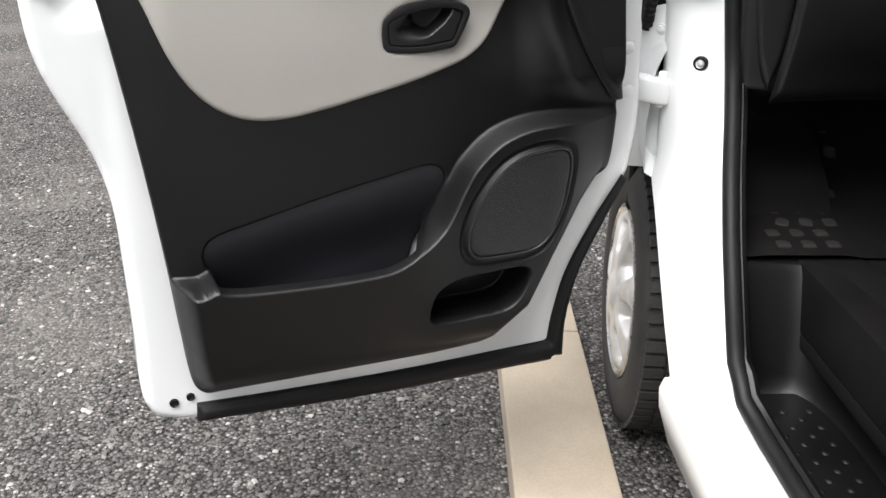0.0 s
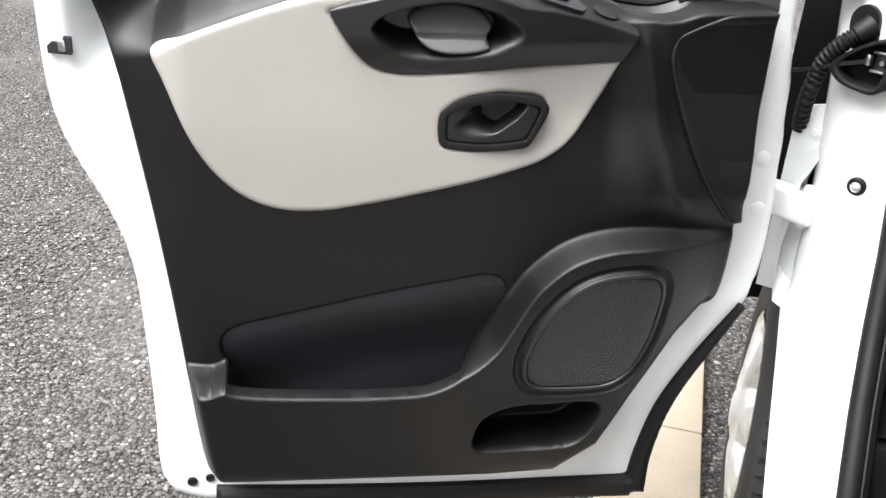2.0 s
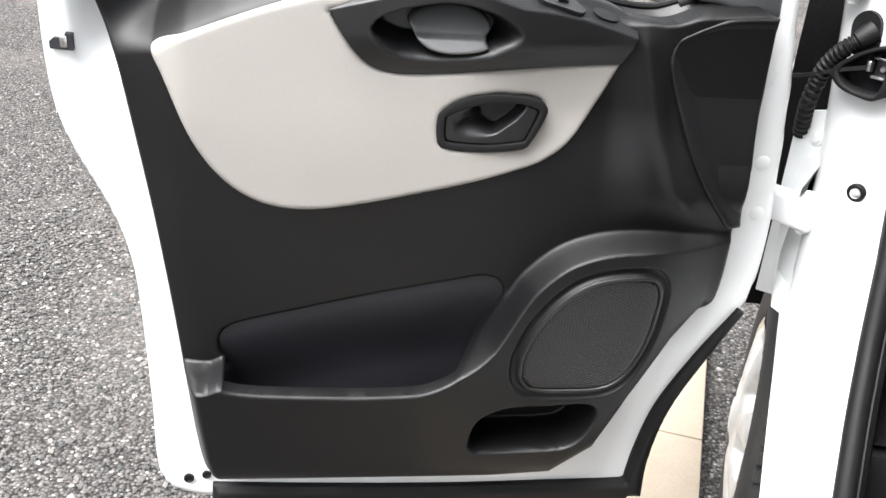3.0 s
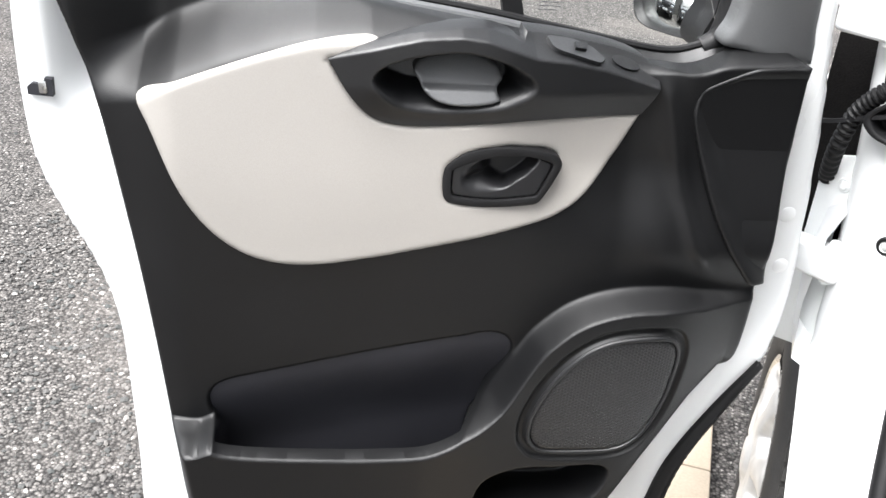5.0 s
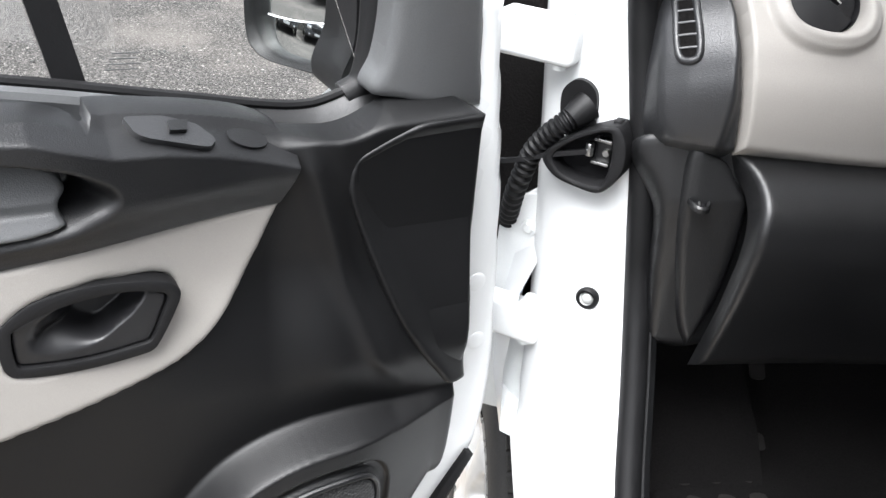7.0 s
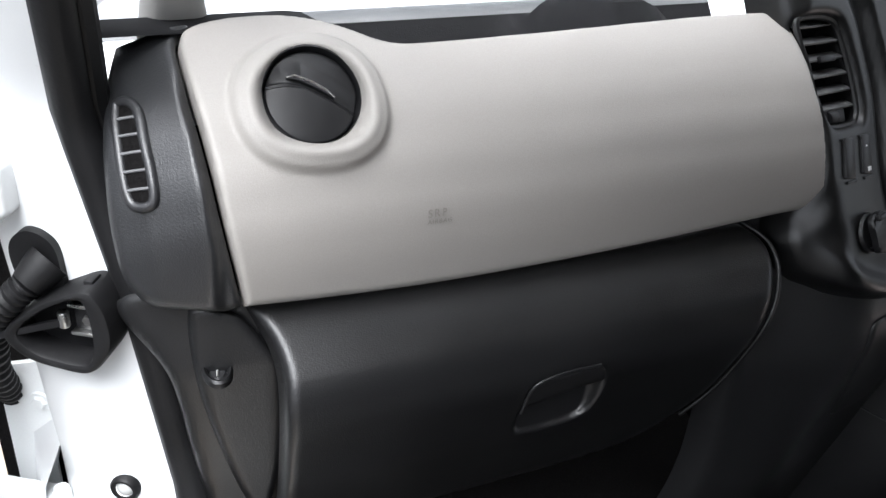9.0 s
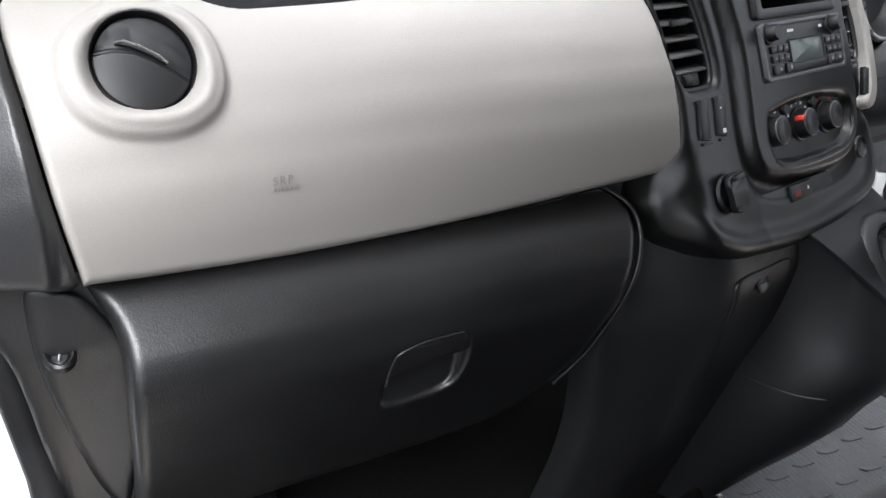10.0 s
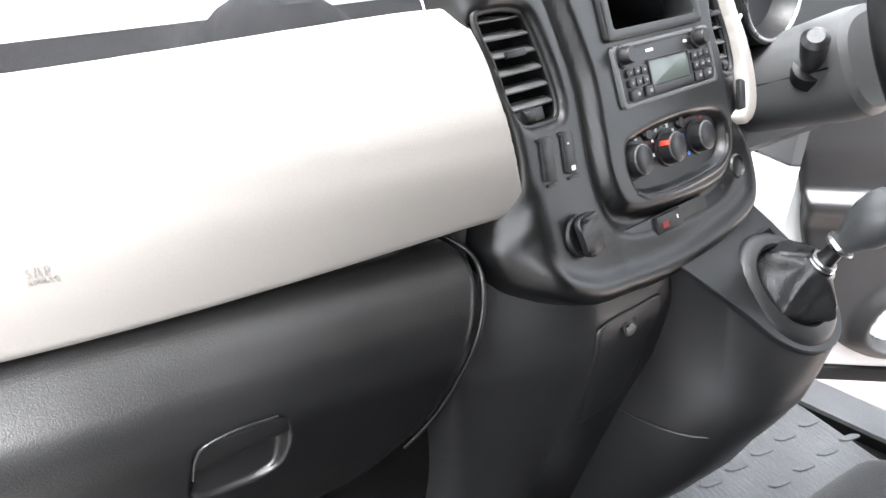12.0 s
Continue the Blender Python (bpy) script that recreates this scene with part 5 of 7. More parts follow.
# ---- centre console ----
KR, KU, KN = Vector((0.9858, 0.1565, -0.0604)), Vector((-0.0200, 0.4670, 0.8840)), Vector((0.1665, -0.8703, 0.4635))
STACK_AT = frame_matrix((1.3415, 1.4334, 1.2494), KR, KU, KN) @ Matrix.Scale(1.1157, 4)
CAB = frame_matrix((0.2168, -0.0771, -0.4297), Vector((0.99, 0.095, 0.10)).normalized(), Vector((-0.106, 0.988, 0.112)).normalized(), Vector((-0.088, -0.122, 0.989)).normalized()) @ Matrix.Scale(1.138, 4)
CONSOLE = thing("centre_console", STACK_AT, "charcoal centre console with air vents and heater controls", "centre console")

STACK = [(-0.096, 0.178), (-0.0896, 0.152), (-0.0853, 0.132), (-0.0763, 0.0814), (-0.0790, 0.037), (-0.0820, 0.002), (-0.078, -0.0248), (-0.0642, -0.0433), (-0.022, -0.053), (0.0463, -0.057), (0.1031, -0.0525), (0.1320, -0.0311), (0.146, 0.0077), (0.149, 0.0552), (0.146, 0.1033), (0.145, 0.178)]
VENT_L = [(-0.1881, 0.1514), (-0.1749, 0.1548), (-0.1448, 0.1528), (-0.1308, 0.1461), (-0.1219, 0.1224), (-0.1156, 0.0928), (-0.1140, 0.0681), (-0.119, 0.0575), (-0.13, 0.0548), (-0.1591, 0.0555), (-0.1680, 0.0618), (-0.1747, 0.0771), (-0.1803, 0.1123), (-0.1872, 0.1358)]
VENT_R = [(0.158, 0.150), (0.168, 0.152), (0.1765, 0.1203), (0.183, 0.0927), (0.1838, 0.0626), (0.1786, 0.0501), (0.1659, 0.0485), (0.157, 0.0552), (0.155, 0.09)]
HEATER = [(-0.0450, 0.0150), (-0.030, 0.0195), (0.0, 0.0230), (0.0482, 0.0247), (0.0950, 0.0215), (0.1190, 0.0150), (0.1270, 0.0), (0.1210, -0.0200), (0.1050, -0.0320), (0.080, -0.0368), (0.023, -0.0385), (-0.0280, -0.0340), (-0.0440, -0.0250), (-0.0500, -0.0050)]


FASCIA = [(-0.199, -0.012), (-0.190, 0.006), (-0.183, 0.03), (-0.1815, 0.062), (-0.1835, 0.095), (-0.190, 0.127), (-0.196, 0.16), (-0.197, 0.188), (-0.197, 0.188), (0.172, 0.188), (0.172, 0.188), (0.188, 0.12), (0.196, 0.07), (0.180, 0.02), (0.166, 0.0), (0.176, -0.0226), (0.178, -0.065), (0.160, -0.094), (0.112, -0.110), (-0.002, -0.120), (-0.093, -0.113), (-0.133, -0.1065), (-0.167, -0.092), (-0.1915, -0.072), (-0.207, -0.040)]


def fascia_height(x, y):
    w = -0.006 + 0.006 * np.cos(np.clip((x + 0.15) / 0.06, -1.2, 1.2)) - 0.012 * step(x, 0.15, 0.22)
    w = w - 0.012 * step(x, -0.175, -0.20)
    s, _ = inside(x, y, loop(STACK))
    w = w - 0.008 * step(s, -0.022, -0.003) + 0.015 * step(s, -0.004, 0.008)
    s, _ = inside(x, y, loop(HEATER))
    w = w - 0.012 * step(s, -0.003, 0.007)
    s, _ = inside(x, y, loop(FASCIA))
    w = w + 0.006 * np.exp(-((s - 0.013) / 0.010) ** 2) * (1 - step(y, -0.03, 0.0)) - 0.014 * step(-x, 0.165, 0.205) * (1 - step(y, -0.02, 0.02))
    return w


SATIN = material("satin_charcoal_plastic", (0.0050, 0.0051, 0.0054), 0.34, spec=0.60, bump=0.15, grain=900, vary=0.1, spread=6, fine=0.1)
SLOT = rounded(-0.034, 0.116, 0.104, 0.173, 0.005)
relief("fascia", FASCIA, fascia_height, SATIN, CONSOLE, pitch=0.003, depth=0.03, edge=0.008, holes=[VENT_L, VENT_R, SLOT], back=False, label="charcoal plastic fascia")


# base colour lifted to paint in the sky's reflection on the slats
SLAT = material("sky_lit_slat_plastic", (0.085, 0.086, 0.088), 0.26, spec=0.6, bump=0.05, grain=900, vary=0.08)


def build_vent(hole, slats, name="air_vent"):
    pts = loop(hole, 5)
    h = float(fascia_height(np.array([pts[:, 0].min() - 0.003]), np.array([0.1]))[0])
    rim = part(name, tube([(x, y, h + 0.001) for x, y in pts], 0.003, 8, closed=True), DASH_SOFT, CONSOLE, "slatted centre air vent")
    bm = bmesh.new()
    bm.faces.new([bm.verts.new((x, y, h - 0.024)) for x, y in pts])
    part("dark_vent_back", bm, TRAY, rim)
    lo, hi = pts[:, 1].min(), pts[:, 1].max()
    for k in range(slats):
        y = lo + 0.020 + (hi - lo - 0.026) * k / (slats - 1)
        row = [p for p in pts if abs(p[1] - y) < 0.008]
        x0, x1 = min(p[0] for p in row) + 0.001, max(p[0] for p in row) - 0.001
        bm = box((x0, -0.0062, -0.0010), (x1, 0.0062, 0.0010), 0.0006)
        part("slat", moved(bm, Matrix.Translation((0, y, h - 0.005)) @ Matrix.Rotation(radians(-58), 4, "X")), SLAT, rim)
    xm = pts[:, 0].mean()
    part("vent_tab", moved(box((-0.012, -0.003, -0.002), (0.012, 0.003, 0.003), 0.0015), Matrix.Translation((xm, (lo + hi) / 2 + 0.012, h + 0.001))), GLOSS, rim)
    part("vent_wheel_plate", moved(box((-0.022 if slats > 5 else -0.010, -0.0065, -0.004), (0.022 if slats > 5 else 0.010, 0.0065, 0.001), 0.002), Matrix.Translation((xm, lo + 0.010, h - 0.002))), DASH_SOFT, rim)
    wheel = moved(lathe([(0.0, -0.006), (0.006, -0.006), (0.0065, -0.005), (0.0065, 0.005), (0.006, 0.006), (0.0, 0.006)], 24, "x"), Matrix.Translation((xm, lo + 0.010, h - 0.003)))
    part("vent_wheel", wheel, GLOSS, rim)


build_vent(VENT_L, 6)
build_vent(VENT_R, 6)

# cream flank beside the far vent
relief("grey_flank", [(0.180, 0.185), (0.180, 0.185), (0.203, 0.185), (0.2098, 0.1197), (0.229, 0.0804), (0.2314, 0.0364), (0.2162, 0.0079), (0.1889, -0.0056), (0.1615, -0.0055), (0.158, 0.0049), (0.1868, 0.0195), (0.1985, 0.0539), (0.196, 0.0908)], lambda x, y: 0.004 - 0.25 * (x - 0.17), GREY, CONSOLE, pitch=0.003, depth=0.03, edge=0.004, back=False, label="warm grey flank strip")


def build_switches():
    for x, mark in ((-0.1534, False), (-0.1252, True)):
        h = float(fascia_height(np.array([x]), np.array([0.02]))[0])
        sw = part("rocker_switch", moved(box((-0.0075, -0.018, -0.004), (0.0075, 0.018, 0.003), 0.0015), Matrix.Translation((x, 0.0265, h)) @ Matrix.Rotation(radians(-9), 4, "Z")), GLOSS, CONSOLE, "black blank rocker switch")
        for y in (0.0435, 0.0055):
            part("switch_clip", moved(box((-0.0075, -0.0013, 0), (0.0075, 0.0013, 0.0022), 0.0005), Matrix.Translation((x, y, h))), DASH_SOFT, sw)
        if mark:
            part("switch_mark", moved(box((-0.0025, -0.002, 0), (0.0025, 0.002, 0.0004)), Matrix.Translation((x, 0.013, h + 0.003))), MARK, sw)
            part("switch_lamp", moved(box((-0.0008, -0.0008, 0), (0.0008, 0.0008, 0.0004)), Matrix.Translation((x, 0.034, h + 0.003))), MARK, sw)
    h = float(fascia_height(np.array([0.172]), np.array([0.02]))[0])
    part("rocker_switch", moved(box((-0.005, -0.016, -0.004), (0.005, 0.016, 0.003), 0.0015), Matrix.Translation((0.173, 0.0236, h + 0.006)) @ Matrix.Rotation(radians(-20), 4, "Z")), GLOSS, CONSOLE, "black blank rocker switch")


build_switches()


def build_heater():
    h = float(fascia_height(np.array([0.03]), np.array([0.0]))[0])
    panel = part("heater_panel", plate([(x * 0.96 + 0.001, y * 0.93) for x, y in HEATER], h - 0.002, h + 0.0015, 0.001), GLOSS, CONSOLE, "gloss black heater control panel")
    lip = [(x, y, h + 0.0095) for x, y in loop([(0.128, -0.010), (0.123, -0.023), (0.106, -0.0355), (0.080, -0.0405), (0.020, -0.0425), (-0.030, -0.0380), (-0.047, -0.0290)], 5, closed=False)]
    part("heater_lip", tube(lip, 0.0035, 8), DASH_SOFT, CONSOLE)
    h += 0.0015
    for x in (-0.0303, 0.0270, 0.0817):
        part("heater_knob", moved(lathe([(0.0, 0.0150), (0.0125, 0.0150), (0.0142, 0.0138), (0.0148, 0.011), (0.0158, 0.003), (0.0175, 0.002), (0.0180, 0.0)], 40), Matrix.Translation((x, -0.002, h))), GLOSS, panel, "round black heater knob")
        base2 = moved(lathe([(0.0132, 0.0147), (0.0139, 0.0144), (0.0144, 0.0136)], 40), Matrix.Translation((x, -0.002, h)))
        part("knob_ring", base2, GREYTOP, panel)
    arc = [(-0.0303 + 0.0210 * math.cos(t), -0.002 + 0.0210 * math.sin(t), h + 0.0006) for t in np.linspace(radians(60), radians(225), 18)]
    part("dial_scale", tube(arc, 0.0008, 6), MARK, panel)
    for cx, angles, mat in ((0.0270, (40, 66, 92, 118, 150, 185), MARK), (0.0817, (100, 125, 75, 50), RED), (0.0817, (165, 190, 215), BLUE), (-0.0303, (55, 90, 180, 225), MARK)):
        for d in angles:
            t = radians(d)
            r = 0.0225
            part("dial_mark", moved(box((-0.0015, -0.0017, 0), (0.0015, 0.0017, 0.0008)), Matrix.Translation((cx + r * math.cos(t), -0.002 + r * math.sin(t), h))), mat, panel)
    part("pointer", moved(box((-0.0165, -0.0028, 0.004), (-0.008, 0.0028, 0.0142), 0.001), Matrix.Translation((0.0270, -0.002, h)) @ Matrix.Rotation(radians(-25), 4, "Z")), RED, panel, "orange red pointer")
    for x in (0.0, 0.057):
        part("push_button", moved(lathe([(0.0, 0.004), (0.0048, 0.004), (0.0058, 0.003), (0.0062, 0)], 24), Matrix.Translation((x, 0.017, h))), GLOSS, panel)


build_heater()


def build_lower():
    h = float(fascia_height(np.array([-0.02]), np.array([-0.066]))[0])
    slot = part("switch_recess", moved(plate(rounded(-0.076, -0.011, 0.076, 0.011, 0.006), 0.0, 0.003, 0.001, n=1), Matrix.Translation((-0.002, -0.0695, h - 0.001))), DASH_SOFT, CONSOLE)
    part("lock_button", moved(box((-0.022, -0.0085, 0), (0.020, 0.0085, 0.006), 0.001), Matrix.Translation((0.002, -0.068, h))), GLOSS, slot)
    part("warning_mark", moved(box((-0.005, -0.003, 0), (0.005, 0.003, 0.0005)), Matrix.Translation((-0.008, -0.069, h + 0.006))), DULL_RED, slot)
    part("lamp_mark", moved(box((-0.001, -0.0018, 0), (0.001, 0.0018, 0.0005)), Matrix.Translation((0.0135, -0.0665, h + 0.006))), MARK, slot)
    # power socket with its flap
    hp = float(fascia_height(np.array([-0.15]), np.array([-0.04]))[0])
    sock = part("power_socket", moved(lathe([(0.0, 0.0), (0.013, 0.0), (0.0145, 0.003), (0.0175, 0.003), (0.0185, 0.0)], 32), Matrix.Translation((-0.136, -0.044, hp + 0.001))), GLOSS, CONSOLE, "black power socket with hinged cap")
    cap = plate([(-0.0105, -0.019), (0.0105, -0.019), (0.0125, -0.004), (0.011, 0.014), (-0.011, 0.014), (-0.0125, -0.004)], 0.006, 0.012, 0.003)
    part("socket_cap", moved(cap, Matrix.Translation((-0.132, -0.042, hp)) @ Matrix.Rotation(radians(8), 4, "Z")), GLOSS, sock)
    part("cap_clip", moved(box((-0.0085, 0.010, 0.010), (0.0085, 0.0150, 0.0165), 0.001), Matrix.Translation((-0.132, -0.042, hp)) @ Matrix.Rotation(radians(8), 4, "Z")), GLOSS, sock)
    part("dial_ring", moved(lathe([(0.010, 0.0), (0.0115, 0.0022), (0.013, 0.0)], 28), Matrix.Translation((0.131, -0.045, hp + 0.002))), DASH_SOFT, CONSOLE)


build_lower()


# ---- lower console in front of the floor ----
def tower_height(x, y):
    return softened(y, [-0.62, -0.3, -0.246, -0.2, -0.15, -0.12, -0.06, 0.0], [-0.44, -0.145, -0.100, -0.060, -0.022, -0.012, -0.014, -0.02], 0.012) - 0.060 * step(-x, 0.115, 0.235)


TOWER = [(-0.255, 0.0), (-0.196, 0.0), (-0.1, -0.05), (0.0, -0.07), (0.10, -0.06), (0.15, -0.03), (0.17, -0.10), (0.16, -0.3), (0.15, -0.60), (-0.16, -0.60), (-0.19, -0.40), (-0.205, -0.26), (-0.235, -0.17), (-0.255, -0.10)]
relief("tower", TOWER, tower_height, POD, CONSOLE, pitch=0.006, depth=0.03, edge=0.01, back=False, label="charcoal grained lower console")
flap = [(-0.1216, -0.1370), (-0.116, -0.1320), (-0.0991, -0.1300), (-0.060, -0.1310), (-0.0252, -0.1316), (-0.020, -0.1365), (-0.020, -0.17), (-0.022, -0.21), (-0.022, -0.237), (-0.030, -0.244), (-0.078, -0.246), (-0.090, -0.240), (-0.112, -0.19), (-0.121, -0.15)]
lid = relief("access_flap", flap, lambda x, y: tower_height(x, y) + 0.003, POD, CONSOLE, pitch=0.003, depth=0.004, edge=0.002, back=False, label="small access flap")
part("flap_latch", moved(plate([(-0.008, -0.0085), (0.009, -0.006), (0.0095, 0.0085), (-0.007, 0.0075)], 0, 0.0012, 0.0005), Matrix.Translation((-0.0765, -0.1445, float(tower_height(np.array([-0.09]), np.array([-0.1435]))[0]) + 0.0033))), GLOSS, lid)
part("latch_notch", moved(plate([(-0.0075, -0.0075), (0.0075, -0.0055), (0.0015, 0.0005), (-0.0072, -0.001)], 0, 0.0024, 0.0004, smoothed=False), Matrix.Translation((-0.0755, -0.1440, float(tower_height(np.array([-0.09]), np.array([-0.1435]))[0]) + 0.0033))), GREYTOP, lid)


GEAR = frame_matrix((1.4891, 1.3339, 1.0854), (0.9904, 0.0950, 0.1000), (-0.1353, 0.8070, 0.5748), (-0.0261, -0.5829, 0.8121))  # z out of the tilted top


def build_gear_console():
    """The pod that carries the gear lever, standing out from the lower console."""
    root = thing("gear_console", Matrix(), "charcoal plastic pod carrying the gear lever", "gear console")
    fold = [(-0.150, 0.105, 0.024), (-0.128, 0.066, 0.020), (-0.105, 0.030, 0.013), (-0.083, -0.006, 0.006), (-0.062, -0.045, 0.0), (-0.032, -0.0755, -0.002), (0.005, -0.0865, -0.002), (0.036, -0.076, -0.002), (0.058, -0.048, -0.002), (0.064, -0.01, -0.002), (0.060, 0.05, -0.006), (0.057, 0.105, -0.014)]
    n = 45
    edge = [tuple(p) for p in resampled(loop(fold, 8, closed=False), n)]
    def pulled(k, drop):
        return [tuple(GEAR @ Vector((x * k, y * k, w - drop))) for x, y, w in edge]
    rows = [pulled(0.965, 0.0), pulled(0.99, 0.0012), pulled(1.0, 0.006)]
    for z, c, a, front in ((1.005, 1.452, 0.104, 1.262), (0.975, 1.440, 0.100, 1.264), (0.945, 1.424, 0.094, 1.274), (0.915, 1.412, 0.088, 1.288), (0.88, 1.402, 0.083, 1.300), (0.82, 1.394, 0.078, 1.334), (0.76, 1.388, 0.074, 1.372), (0.66, 1.380, 0.070, 1.43)):
        row = []
        for t in np.linspace(0, math.pi, n):
            cs, sn = math.cos(t), math.sin(t)
            row.append((c - a * math.copysign(abs(cs) ** 0.75, cs), front + 0.165 - 0.165 * sn ** 0.75, z))
        rows.append(row)
    part("pod", loft(rows), POD, root)
    bm = bmesh.new()
    bm.faces.new([bm.verts.new(tuple(GEAR @ Vector((x * 0.97, y * 0.97, w + 0.0004)))) for x, y, w in edge])
    bmesh.ops.triangulate(bm, faces=bm.faces[:])
    part("pod_top", bm, POD, root)
    seam = [(1.4145 - 0.0905 * math.cos(t) ** 0.75, 1.2845 + 0.165 - 0.1662 * math.sin(t) ** 0.75, 0.925 + 0.018 * t) for t in np.linspace(0.12, 1.25, 14)]
    part("seam", tube(seam, 0.0011, 6), CAP, root)
    clip = joined(box((-0.014, -0.002, 0.0), (0.014, 0.002, 0.003), 0.001), moved(box((-0.002, -0.012, 0.0), (0.002, 0.0, 0.003), 0.001), Matrix.Translation((0.014, 0, 0))))
    part("top_clip", moved(clip, GEAR @ Matrix.Translation((0.030, 0.066, -0.006))), DARK, root)
    gait = thing("gear_lever", GEAR, "black gear lever with leather gaiter and round knob", "gear lever")
    part("gaiter_ring", moved(lathe([(0.66, -0.012), (0.665, 0.001), (0.69, 0.0075), (0.73, 0.0095), (0.80, 0.0080), (0.90, 0.0050), (0.965, 0.0020), (0.99, -0.002), (1.0, -0.008)], 56), Matrix.Translation((0.001, -0.003, 0.0)) @ Matrix.Diagonal((0.0625, 0.0735, 1, 1))), CAP, gait)
    rows = []
    n = 72
    for r, z, cx, cy in ((0.043, -0.006, 0.002, -0.002), (0.043, 0.004, 0.002, -0.002), (0.042, 0.012, 0.003, -0.003), (0.039, 0.020, 0.004, -0.003), (0.036, 0.027, 0.005, -0.003), (0.032, 0.034, 0.006, -0.003), (0.027, 0.041, 0.006, -0.002), (0.022, 0.047, 0.006, -0.001), (0.0165, 0.052, 0.006, 0.0), (0.0150, 0.056, 0.006, 0.0)):
        row = []
        amount = math.sin(min(1.0, max(0.0, (z - 0.002) / 0.048)) * math.pi) ** 0.6
        for t in np.linspace(0, 2 * math.pi, n, endpoint=False):
            crease = 1 - 2 * abs(math.sin(2.5 * t + 0.5 + z * 14))
            fold_r = 1 + amount * (0.24 * crease + 0.07 * math.sin(7 * t - z * 60 + 1.2))
            row.append((cx + r * fold_r * math.cos(t), cy + r * fold_r * 1.12 * math.sin(t), z + 0.006 * amount * math.sin(3 * t + 0.7)))
        rows.append(row)
    part("gaiter", loft(rows, closed=True), material("black_leather", (0.022, 0.0225, 0.0235), 0.30, spec=0.6, bump=0.5, grain=420, vary=0.15), gait)
    low, high, top = Vector((0.006, 0.0, 0.055)), Vector((0.0125, 0.006, 0.084)), Vector((0.030, 0.007, 0.128))
    d, e = (high - low).normalized(), (top - high).normalized()
    for k, r in ((0.0, 0.0165), (0.0045, 0.0155)):
        c = low + d * k
        part("collar_ring", tube([c - d * 0.0018, c, c + d * 0.0018], [r - 0.001, r, r - 0.001], 24), STEEL, gait, "bright steel collar ring")
    part("stem", tube([low, low + d * 0.010, high - d * 0.006, high], [0.0145, 0.0105, 0.0100, 0.0155], 20), GLOSS, gait)
    part("collar_ring", tube([high - d * 0.002, high, high + e * 0.003], [0.0165, 0.0180, 0.0170], 24), STEEL, gait, "bright steel collar ring")
    bm = lathe([(0.0, 0.0), (0.0135, 0.0), (0.0150, 0.006), (0.0190, 0.016), (0.0250, 0.028), (0.0285, 0.042), (0.0290, 0.054), (0.0260, 0.068), (0.016, 0.078), (0.0, 0.080)], 40)
    part("knob", moved(bm, Matrix.Translation(high + e * 0.002) @ e.to_track_quat("Z", "Y").to_matrix().to_4x4()), GREYTOP, gait, "smooth dark grey knob")


build_gear_console()


